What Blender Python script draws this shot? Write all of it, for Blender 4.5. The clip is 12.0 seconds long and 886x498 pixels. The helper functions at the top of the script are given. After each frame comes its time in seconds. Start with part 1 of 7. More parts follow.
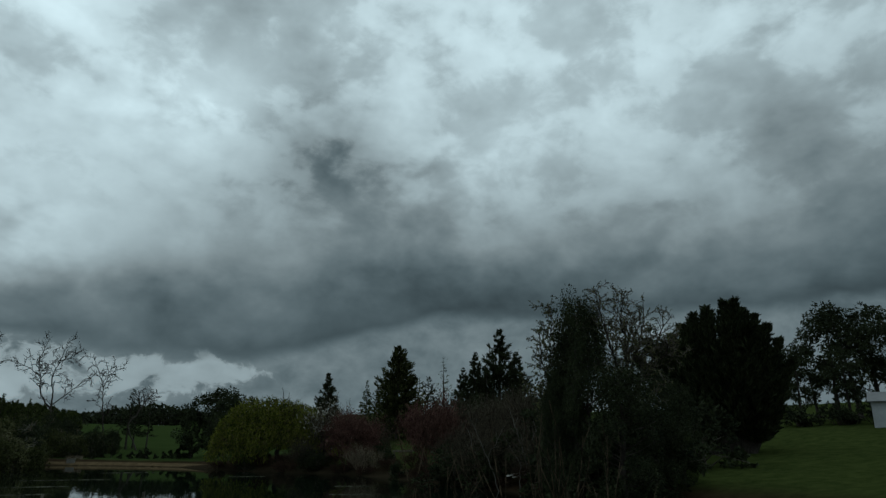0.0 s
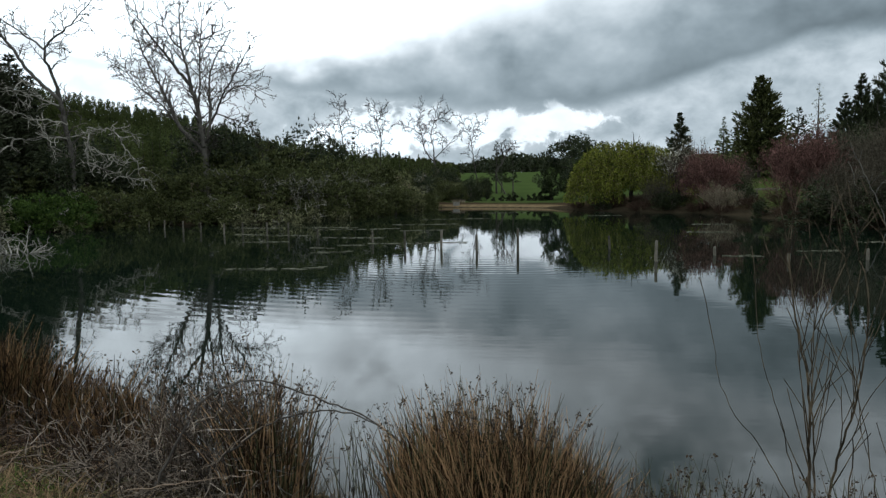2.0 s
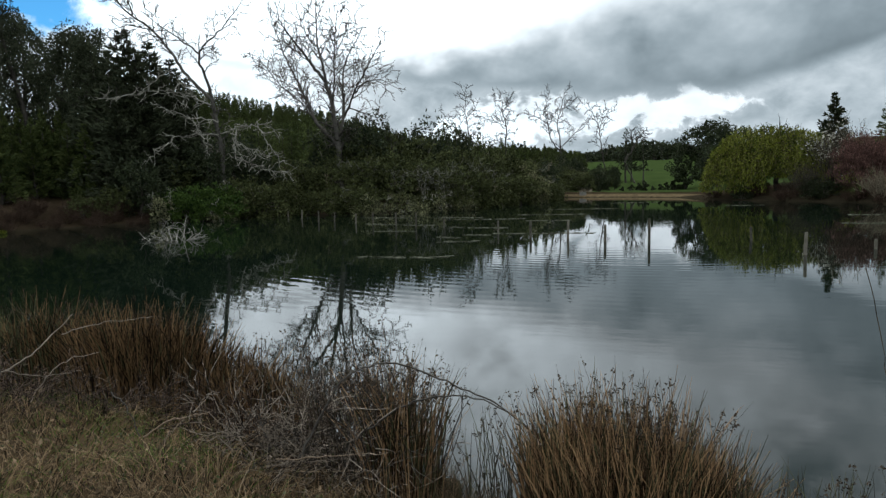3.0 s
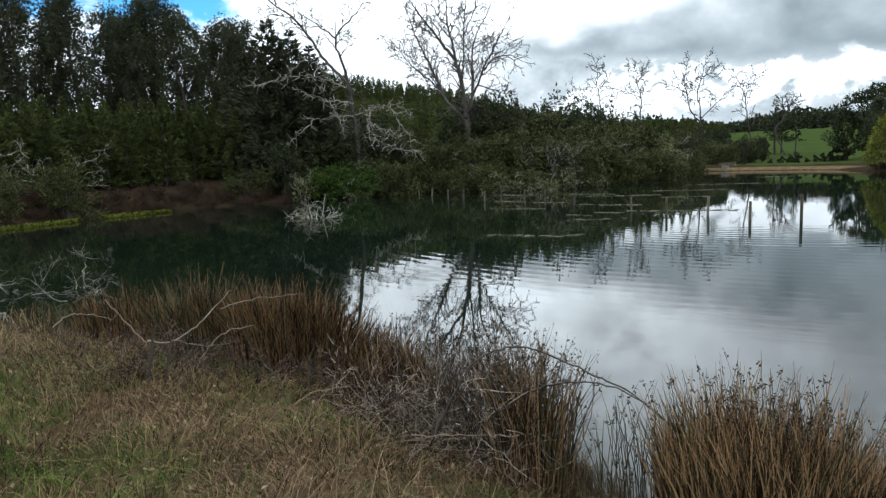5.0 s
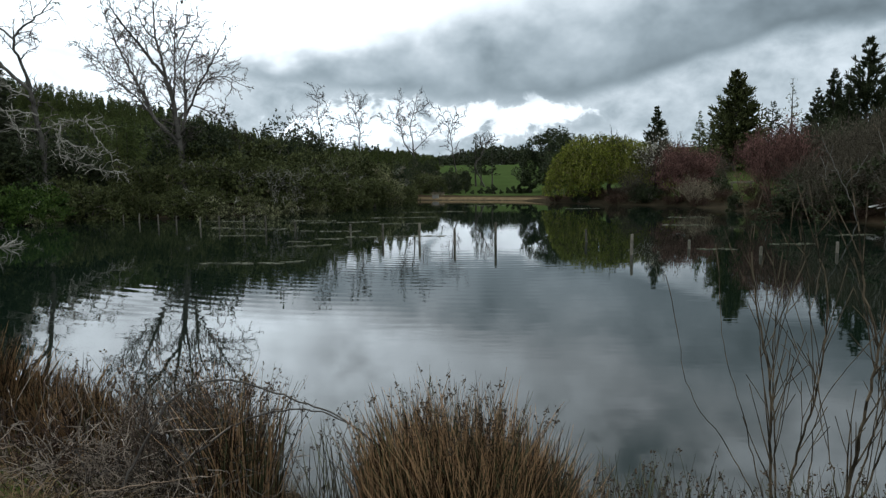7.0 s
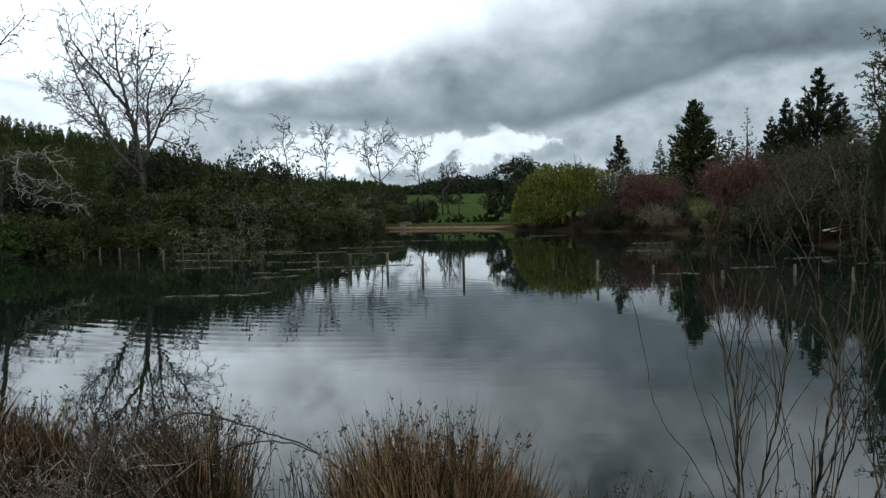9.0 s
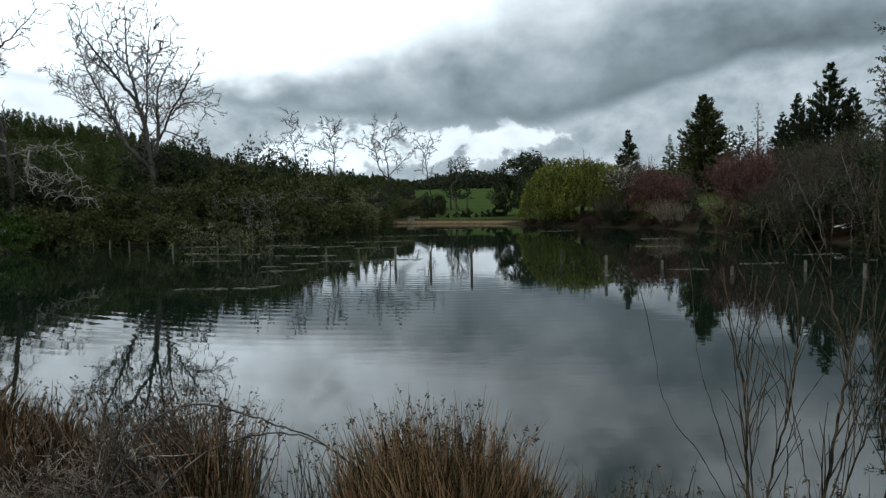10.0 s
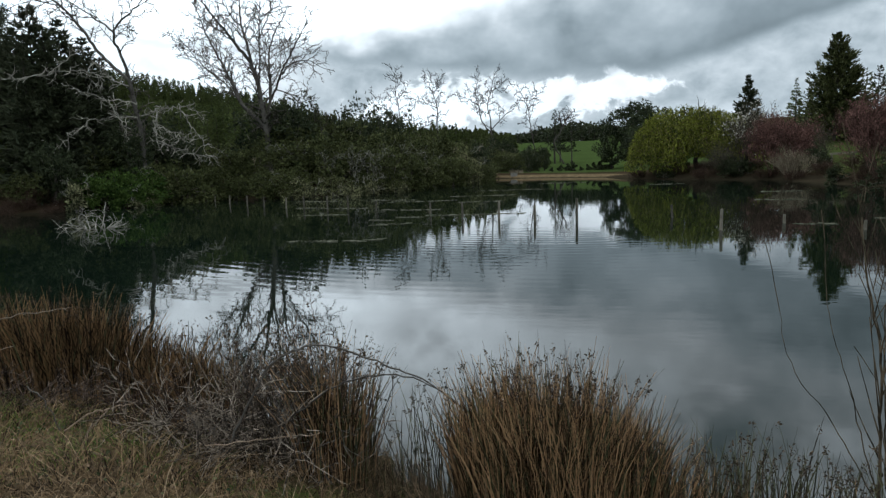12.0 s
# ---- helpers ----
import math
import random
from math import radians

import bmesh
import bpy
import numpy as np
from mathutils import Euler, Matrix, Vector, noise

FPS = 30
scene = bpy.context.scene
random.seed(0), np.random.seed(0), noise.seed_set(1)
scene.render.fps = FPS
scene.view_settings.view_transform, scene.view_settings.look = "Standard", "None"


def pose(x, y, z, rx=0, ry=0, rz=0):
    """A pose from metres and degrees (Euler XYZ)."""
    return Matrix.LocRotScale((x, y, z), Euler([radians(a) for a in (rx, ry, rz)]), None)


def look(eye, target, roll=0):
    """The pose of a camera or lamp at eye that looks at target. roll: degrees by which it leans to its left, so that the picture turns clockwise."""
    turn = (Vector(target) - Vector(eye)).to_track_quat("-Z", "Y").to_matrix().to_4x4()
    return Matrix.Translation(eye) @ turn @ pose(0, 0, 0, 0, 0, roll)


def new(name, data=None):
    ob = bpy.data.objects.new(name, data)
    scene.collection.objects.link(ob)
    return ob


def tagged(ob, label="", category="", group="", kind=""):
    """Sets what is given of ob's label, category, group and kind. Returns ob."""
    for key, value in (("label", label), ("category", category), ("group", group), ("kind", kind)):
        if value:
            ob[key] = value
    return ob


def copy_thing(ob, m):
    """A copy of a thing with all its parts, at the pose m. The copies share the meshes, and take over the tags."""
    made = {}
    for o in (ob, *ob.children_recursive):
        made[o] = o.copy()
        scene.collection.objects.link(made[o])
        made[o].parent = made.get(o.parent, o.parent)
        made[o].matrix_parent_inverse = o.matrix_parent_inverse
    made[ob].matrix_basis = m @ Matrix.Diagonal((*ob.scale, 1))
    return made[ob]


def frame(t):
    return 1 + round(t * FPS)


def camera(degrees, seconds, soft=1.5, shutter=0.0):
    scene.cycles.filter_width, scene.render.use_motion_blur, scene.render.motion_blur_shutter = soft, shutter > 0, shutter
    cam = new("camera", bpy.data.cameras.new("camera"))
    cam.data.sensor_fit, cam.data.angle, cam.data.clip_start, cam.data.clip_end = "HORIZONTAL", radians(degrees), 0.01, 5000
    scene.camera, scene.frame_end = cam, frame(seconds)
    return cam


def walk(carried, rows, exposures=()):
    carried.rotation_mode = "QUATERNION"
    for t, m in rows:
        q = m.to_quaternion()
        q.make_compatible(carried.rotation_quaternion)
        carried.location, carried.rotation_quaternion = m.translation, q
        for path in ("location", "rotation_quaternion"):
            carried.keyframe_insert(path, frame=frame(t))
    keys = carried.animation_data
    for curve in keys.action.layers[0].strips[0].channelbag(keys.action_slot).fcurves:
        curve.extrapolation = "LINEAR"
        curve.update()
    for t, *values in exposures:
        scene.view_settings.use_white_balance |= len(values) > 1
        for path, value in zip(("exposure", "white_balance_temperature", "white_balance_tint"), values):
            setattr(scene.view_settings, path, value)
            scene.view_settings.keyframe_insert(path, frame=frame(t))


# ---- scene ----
cam = camera(68.00, 12.0, 1.35)
PATH = [
    (0, pose(0.014, 0.011, 2.095, 106.76, -0.73, -25.32)),
    (0.5, pose(0.015, 0.012, 2.100, 96.42, 0.02, -14.43)),
    (0.6, pose(0.019, 0.010, 2.104, 93.56, -0.53, -13.16)),
    (1, pose(0.031, 0.010, 2.105, 86.61, -1.33, -6.29)),
    (1.5, pose(-0.008, 0.015, 2.094, 83.24, -1.13, -0.61)),
    (2, pose(-0.037, 0.021, 2.087, 84.75, 0.79, 4.12)),
    (2.5, pose(-0.067, 0.024, 2.080, 85.16, 1.95, 10.71)),
    (3, pose(-0.092, 0.022, 2.073, 84.10, 1.29, 14.90)),
    (3.2, pose(-0.112, 0.022, 2.067, 82.34, 1.43, 19.56)),
    (4.8, pose(-0.120, 0.002, 2.128, 84.65, 2.20, 26.19)),
    (5, pose(-0.106, 0.001, 2.125, 82.40, 2.32, 25.99)),
    (5.5, pose(-0.064, 0.007, 2.114, 80.86, 0.71, 18.04)),
    (6, pose(-0.021, 0.020, 2.098, 77.57, 3.44, 8.89)),
    (6.5, pose(0.002, 0.023, 2.114, 80.72, 2.04, 5.98)),
    (7, pose(0.025, 0.014, 2.123, 84.07, 0.72, 2.36)),
    (7.5, pose(0.032, -0.000, 2.128, 86.11, 0.35, 0.32)),
    (7.7, pose(0.037, -0.009, 2.128, 86.88, 0.14, -0.07)),
    (9.3, pose(0.016, -0.014, 2.104, 86.29, 2.01, -1.09)),
    (9.5, pose(0.018, -0.010, 2.101, 85.77, 1.42, -2.32)),
    (10, pose(0.014, -0.005, 2.099, 86.13, 1.15, 0.20)),
    (10.5, pose(0.002, -0.000, 2.100, 86.85, 1.32, -0.07)),
    (11, pose(0.008, -0.009, 2.096, 86.80, 1.14, -0.49)),
    (11.5, pose(-0.004, -0.016, 2.086, 85.88, 1.13, 0.46)),
    (12, pose(-0.034, -0.027, 2.069, 82.41, 1.86, 9.06)),
]
EXPOSURES = [(0.0, -1.75, 5800, -3), (0.5, -1.5, 5800, -2), (0.8, -0.87, 5950, 2), (1.2, -0.1, 6050, 6), (2.0, 0.02, 6150, 10), (3.0, 0.0, 6200, 10),
             (4.8, 0.47, 6200, 11), (5.5, 0.55, 6150, 12), (6.2, 0.44, 6150, 12), (6.8, 0.2, 6150, 11), (7.5, 0.0, 6100, 10), (9.5, -0.15, 6100, 9), (11.0, -0.15, 6100, 9), (11.6, -0.12, 6100, 9), (12.0, 0.08, 6100, 10)]
walk(cam, PATH, EXPOSURES)

# ---------------------------------------------------------------- node helper


class Sock:
    """A node socket with arithmetic."""

    def __init__(self, tree, out):
        self.tree, self.out = tree, out

    def math(self, op, *others, clamp=False):
        n = self.tree.nodes.new("ShaderNodeMath")
        n.operation, n.use_clamp = op, clamp
        for i, v in enumerate((self,) + others):
            if isinstance(v, Sock):
                self.tree.links.new(v.out, n.inputs[i])
            else:
                n.inputs[i].default_value = v
        return Sock(self.tree, n.outputs[0])

    def __add__(self, o): return self.math("ADD", o)
    def __radd__(self, o): return self.math("ADD", o)
    def __sub__(self, o): return self.math("SUBTRACT", o)
    def __rsub__(self, o): return const(self.tree, o).math("SUBTRACT", self)
    def __mul__(self, o): return self.math("MULTIPLY", o)
    def __rmul__(self, o): return self.math("MULTIPLY", o)
    def __truediv__(self, o): return self.math("DIVIDE", o)

    def step(self, a, b, lo=0.0, hi=1.0):
        n = self.tree.nodes.new("ShaderNodeMapRange")
        n.interpolation_type = "SMOOTHSTEP"
        self.tree.links.new(self.out, n.inputs[0])
        for i, v in enumerate((a, b, lo, hi)):
            n.inputs[i + 1].default_value = v
        return Sock(self.tree, n.outputs[0])


def const(tree, v):
    n = tree.nodes.new("ShaderNodeValue")
    n.outputs[0].default_value = v
    return Sock(tree, n.outputs[0])


def bump2(az, el, a0, e0, sa, se):
    """A soft hump round (a0, e0) with half-widths sa and se."""
    p, q = (az - a0) / sa, (el - e0) / se
    return const(az.tree, 2.71828).math("POWER", (p * p + q * q) * -1.0)


def noise_of(tree, vec, scale, detail=6.0, rough=0.55, distortion=0.0):
    n = tree.nodes.new("ShaderNodeTexNoise")
    n.inputs["Scale"].default_value, n.inputs["Detail"].default_value = scale, detail
    n.inputs["Roughness"].default_value, n.inputs["Distortion"].default_value = rough, distortion
    if vec is not None:
        tree.links.new(vec, n.inputs["Vector"])
    return n


def mix_col(tree, fac, a, b):
    n = tree.nodes.new("ShaderNodeMix")
    n.data_type = "RGBA"
    for sock, v in ((n.inputs["Factor"], fac), (n.inputs[6], a), (n.inputs[7], b)):
        if isinstance(v, Sock):
            tree.links.new(v.out, sock)
        elif isinstance(v, bpy.types.NodeSocket):
            tree.links.new(v, sock)
        elif isinstance(v, (int, float)):
            sock.default_value = v
        else:
            sock.default_value = (*v, 1)
    return n.outputs[2]


# ---------------------------------------------------------------- world and sun
SUN_AZ, SUN_EL = -22.0, 38.0
world = bpy.data.worlds.new("cloudy_sky")
scene.world = world
world.use_nodes = True
wt = world.node_tree
wt.nodes.clear()
coord = wt.nodes.new("ShaderNodeTexCoord")
sep = wt.nodes.new("ShaderNodeSeparateXYZ")
wt.links.new(coord.outputs["Generated"], sep.inputs[0])
dx, dy, dz = (Sock(wt, sep.outputs[i]) for i in range(3))
DEG = 57.29578
stretch = wt.nodes.new("ShaderNodeMapping")
stretch.inputs["Scale"].default_value = (1.0, 1.0, 1.45)
wt.links.new(coord.outputs["Generated"], stretch.inputs[0])
big = noise_of(wt, stretch.outputs[0], 3.2, 5.0, 0.5, 0.2)
billow = noise_of(wt, stretch.outputs[0], 7.0, 4.0, 0.5, 0.25)
wisp = noise_of(wt, stretch.outputs[0], 17.0, 3.0, 0.5, 0.1)
cumuli = noise_of(wt, stretch.outputs[0], 24.0, 7.0, 0.6, 0.3)
n_cum = Sock(wt, cumuli.outputs[0]) - 0.5
n_big, n_bil, n_wis = (Sock(wt, n.outputs[0]) - 0.5 for n in (big, billow, wisp))
az = dx.math("ARCTAN2", dy) * DEG + n_bil * 6.0 + n_wis * 3.0
el = dz.math("ARCSINE") * DEG + n_wis * 2.2 + n_bil * 2.2
# the grey cloud's lower edge: low ahead, higher to the right
edge = (az - 9.5).math("MAXIMUM", 0.0).math("MINIMUM", 15.0) * 0.27 + az.math("MINIMUM", 0.0) * -0.10 + 6.6
rise = el - edge
above = rise.step(-0.5, 0.9)
deck = rise.math("MAXIMUM", 0.0).math("MINIMUM", 22.0) * 0.073 + 0.26 + az.step(10.0, -4.0) * rise.step(16.0, 5.0) * 0.13
shape = n_big * 0.9 + n_bil * 0.95 + n_wis * 0.4 + n_cum * 0.18 + 1.0
shape = shape - bump2(az, el, 14.0, 25.0, 8.0, 5.5) * 0.5 - bump2(az, el, 23.0, 12.5, 16.0, 3.5) * 0.3 - bump2(az, el, 1.0, 11.0, 9.0, 2.5) * 0.15
shape = shape + bump2(az, el, 29.0, 23.5, 6.0, 4.5) * 0.45 + bump2(az, el, 4.0, 27.5, 6.0, 4.0) * 0.5 + bump2(az, el, 40.0, 27.0, 12.0, 5.0) * 0.25
shape = shape + ((n_bil + n_cum * 0.35 + n_big * 0.4).step(-0.07, 0.07) - 0.5) * 0.2 * el.step(15.0, 22.0)
deck = deck * shape.math("MAXIMUM", 0.3)
# the thin bright part of the deck in front of the sun
veil = az.step(3.0, -11.0) * (el - (az + 16.0).math("MAXIMUM", 0.0) * 0.2).step(8.2, 12.5) * az.step(-75.0, -45.0) * el.step(25.0, 16.0, 0.22, 1.0)
tower = bump2(az, el, -12.3, 14.3, 3.0, 2.6) * 0.42 + bump2(az, el, -15.0, 23.0, 9.0, 3.0) * 0.3
deck = deck + veil * az.step(-22.0, -30.0, 1.4, 0.95) * (n_bil * 0.9 + n_wis * 0.5 + 1.0 - tower).math("MAXIMUM", 0.15)
low = 0.58 + n_wis * 0.5 + n_bil * 0.6 + n_cum * 0.5
heap = bump2(az, el, 1.0, 5.0, 8.0, 1.9) * 0.66 + bump2(az, el, 6.5, 5.6, 3.0, 0.9) * 0.3 + bump2(az, el, -11.0, 4.8, 6.0, 2.0) * 0.58
low = low + (heap + n_cum * 1.5).step(0.28, 0.5) * 0.5 * heap.step(0.05, 0.25) + heap * 0.1
low = low + az.step(-17.0, -28.0) * 0.6
lum = (low * (1.0 - above) + deck * above).math("MAXIMUM", 0.06)
lum = lum * dz.step(-0.10, 0.0)
tone = mix_col(wt, lum.step(0.1, 0.9), (0.73, 0.92, 1.01), (0.89, 0.97, 1.0))
grey = wt.nodes.new("ShaderNodeVectorMath")
grey.operation = "SCALE"
wt.links.new(tone, grey.inputs[0])
wt.links.new(lum.out, grey.inputs["Scale"])
sky = wt.nodes.new("ShaderNodeTexSky")
sky.sky_type, sky.sun_disc = "NISHITA", False
sky.air_density, sky.dust_density, sky.ozone_density = 1.0, 0.0, 4.0
sky.sun_elevation, sky.sun_rotation = radians(SUN_EL), radians(SUN_AZ)
blue = wt.nodes.new("ShaderNodeVectorMath")
blue.operation = "SCALE"
wt.links.new(sky.outputs[0], blue.inputs[0])
blue.inputs["Scale"].default_value = 0.11
deep = wt.nodes.new("ShaderNodeVectorMath")
deep.operation = "MULTIPLY"
deep.inputs[1].default_value = (0.38, 0.84, 1.0)
wt.links.new(blue.outputs[0], deep.inputs[0])
az_torn, el_torn = az + n_cum * 9.0 + n_wis * 5.0, el + n_cum * 4.5 + n_wis * 3.0
hole = az_torn.step(-40.0, -43.5) * az_torn.step(-63.0, -58.0) * el_torn.step(10.6, 12.6) * el_torn.step(32.0, 24.0)
seen_sky = mix_col(wt, hole, grey.outputs[0], deep.outputs[0])
back = wt.nodes.new("ShaderNodeBackground")
wt.links.new(seen_sky, back.inputs[0])
wout = wt.nodes.new("ShaderNodeOutputWorld")
wt.links.new(back.outputs[0], wout.inputs[0])

sun = new("sun", bpy.data.lights.new("sun", "SUN"))
sun.data.energy, sun.data.angle, sun.data.color = 0.6, radians(25), (1.0, 0.96, 0.9)
sa, se = radians(SUN_AZ), radians(SUN_EL)
sun.matrix_world = look((0, 0, 60), (-math.sin(sa) * math.cos(se), -math.cos(sa) * math.cos(se), 60 - math.sin(se)))


# ---------------------------------------------------------------- materials
def material(name, dark, light, scale=3.0, rough=0.8, bump=0.0, bump_scale=40.0, vary=0.25, spec=0.06, island=False, sheer=0.0):
    """Two tones mixed by coarse and fine noise, with a shift for each object or each loose piece."""
    m = bpy.data.materials.new(name)
    m.use_nodes = True
    t = m.node_tree
    b = t.nodes["Principled BSDF"]
    tc = t.nodes.new("ShaderNodeTexCoord").outputs["Object"]
    a, f = noise_of(t, tc, scale, 4.0), noise_of(t, tc, scale * 9.0, 4.0, 0.6)
    if island:
        g = t.nodes.new("ShaderNodeNewGeometry")
        rnd = Sock(t, g.outputs["Random Per Island"])
    else:
        g = t.nodes.new("ShaderNodeObjectInfo")
        rnd = Sock(t, g.outputs["Random"])
    fac = ((Sock(t, a.outputs[0]) - 0.5) * 1.6 + (Sock(t, f.outputs[0]) - 0.5) * 1.2 + (rnd - 0.5) * (vary * 3.0) + 0.5).math("ADD", 0.0, clamp=True)
    t.links.new(mix_col(t, fac, dark, light), b.inputs["Base Color"])
    b.inputs["Roughness"].default_value = rough
    b.inputs["Specular IOR Level"].default_value = spec
    if bump:
        bn = t.nodes.new("ShaderNodeBump")
        bn.inputs["Strength"].default_value, bn.inputs["Distance"].default_value = bump, 0.02
        t.links.new(noise_of(t, tc, bump_scale, 5.0).outputs[0], bn.inputs["Height"])
        t.links.new(bn.outputs[0], b.inputs["Normal"])
    if sheer:
        tr = t.nodes.new("ShaderNodeBsdfTranslucent")
        t.links.new(mix_col(t, fac, dark, light), tr.inputs[0])
        ms = t.nodes.new("ShaderNodeMixShader")
        ms.inputs[0].default_value = sheer
        t.links.new(b.outputs[0], ms.inputs[1])
        t.links.new(tr.outputs[0], ms.inputs[2])
        t.links.new(ms.outputs[0], t.nodes["Material Output"].inputs[0])
    return m


BARK = material("bark", (0.028, 0.024, 0.02), (0.085, 0.075, 0.063), 2.0, 0.9, 0.6, 18)
BARK_PALE = material("pale_grey_bark", (0.034, 0.031, 0.026), (0.11, 0.10, 0.086), 2.5, 0.9, 0.6, 20)
BARK_GREY = material("lichen_bark", (0.07, 0.065, 0.056), (0.22, 0.205, 0.18), 3.0, 0.9, 0.5, 25)
TWIG = material("bare_twigs", (0.05, 0.043, 0.036), (0.16, 0.14, 0.115), 2.0, 0.9, island=True)
TWIG_PALE = material("pale_twigs", (0.09, 0.084, 0.068), (0.30, 0.28, 0.235), 2.0, 0.9, island=True)
TWIG_RED = material("red_twigs", (0.046, 0.026, 0.022), (0.165, 0.092, 0.075), 1.5, 0.85, island=True, vary=0.4, spec=0.0)
TWIG_BROWN = material("brown_twigs", (0.06, 0.042, 0.03), (0.22, 0.16, 0.11), 3.0, 0.8, island=True, vary=0.4)
TWIG_GREY = material("grey_brush", (0.024, 0.021, 0.015), (0.105, 0.09, 0.064), 1.5, 0.9, island=True, vary=0.5, spec=0.0)
TWIG_BEIGE = material("beige_twigs", (0.075, 0.06, 0.04), (0.25, 0.205, 0.145), 1.5, 0.9, island=True, vary=0.4)
TWIG_DARK = material("dark_brown_brush", (0.02, 0.013, 0.009), (0.075, 0.048, 0.033), 1.5, 0.9, island=True, vary=0.4)
LEAF_PINE = material("pine_needles", (0.024, 0.037, 0.012), (0.095, 0.112, 0.034), 0.8, 0.7, island=True, sheer=0.2)
LEAF_DARK = material("dark_foliage", (0.012, 0.017, 0.009), (0.056, 0.066, 0.031), 0.8, 0.65, island=True, sheer=0.1)
LEAF_GUM = material("gum_foliage", (0.021, 0.027, 0.015), (0.072, 0.08, 0.044), 0.8, 0.65, island=True, sheer=0.1)
LEAF_BUSH = material("bush_leaves", (0.013, 0.019, 0.007), (0.10, 0.107, 0.041), 1.1, 0.6, island=True, vary=0.28, sheer=0.12, spec=0.03)
LEAF_OLIVE = material("olive_leaves", (0.016, 0.021, 0.009), (0.155, 0.158, 0.07), 1.3, 0.65, island=True, vary=0.4, sheer=0.12, spec=0.03)
LEAF_LICHEN = material("grey_green_lichened_leaves", (0.03, 0.034, 0.018), (0.22, 0.215, 0.115), 1.3, 0.75, island=True, vary=0.5, sheer=0.12, spec=0.02)
LEAF_BRIGHT = material("fresh_leaves", (0.016, 0.034, 0.008), (0.075, 0.115, 0.024), 0.9, 0.6, island=True, vary=0.35, sheer=0.2)
LEAF_WILLOW = material("willow_leaves", (0.034, 0.048, 0.008), (0.185, 0.196, 0.03), 0.5, 0.65, island=True, vary=0.4, sheer=0.25)
BLOSSOM = material("blossom", (0.2, 0.19, 0.15), (0.5, 0.48, 0.4), 1.5, 0.8, island=True, sheer=0.2)
REED_TAN = material("dry_reeds", (0.026, 0.015, 0.008), (0.34, 0.21, 0.108), 2.5, 0.7, island=True, vary=0.75, sheer=0.1)
# darker reed copy: shade of stems seen against the light, put into the colour
REED_SHADED = material("shaded_reeds", (0.018, 0.014, 0.009), (0.10, 0.075, 0.045), 2.5, 0.7, island=True, vary=0.5, sheer=0.1)
REED_RUST = material("rusty_reeds", (0.015, 0.010, 0.006), (0.18, 0.108, 0.05), 2.0, 0.75, island=True, vary=0.6, sheer=0.1)
REED_GREEN = material("green_reeds", (0.024, 0.026, 0.012), (0.105, 0.105, 0.05), 2.0, 0.7, island=True, vary=0.4, sheer=0.1)
SEED = material("seed_mass", (0.02, 0.014, 0.010), (0.08, 0.058, 0.038), 6.0, 0.9, island=True)
GRASS_DRY = material("dry_grass_blades", (0.018, 0.012, 0.007), (0.18, 0.119, 0.063), 1.2, 0.8, island=True, vary=0.75, sheer=0.1)
GRASS_GREEN = material("green_grass_blades", (0.024, 0.044, 0.007), (0.095, 0.13, 0.025), 1.2, 0.8, island=True, vary=0.4, sheer=0.15)
GRASS_STRAW = material("bleached_grass_blades", (0.045, 0.033, 0.02), (0.25, 0.176, 0.108), 1.2, 0.8, island=True, vary=0.5, sheer=0.1)
WOOD_POST = material("weathered_post", (0.05, 0.045, 0.034), (0.18, 0.16, 0.125), 4.0, 0.85, 0.5, 30)
WOOD_PALE = material("bleached_timber", (0.35, 0.33, 0.29), (0.62, 0.6, 0.55), 3.0, 0.8, 0.4, 25)
FLOAT = material("floating_weed", (0.05, 0.05, 0.032), (0.18, 0.175, 0.125), 1.5, 0.85, island=True)
WHITE_WALL = material("whitewash", (0.36, 0.37, 0.38), (0.5, 0.51, 0.52), 1.0, 0.8)
ROOF = material("grey_roof", (0.12, 0.12, 0.125), (0.22, 0.22, 0.22), 2.0, 0.7)
CONCRETE = material("concrete", (0.09, 0.085, 0.075), (0.2, 0.19, 0.165), 3.0, 0.9, 0.3, 20)


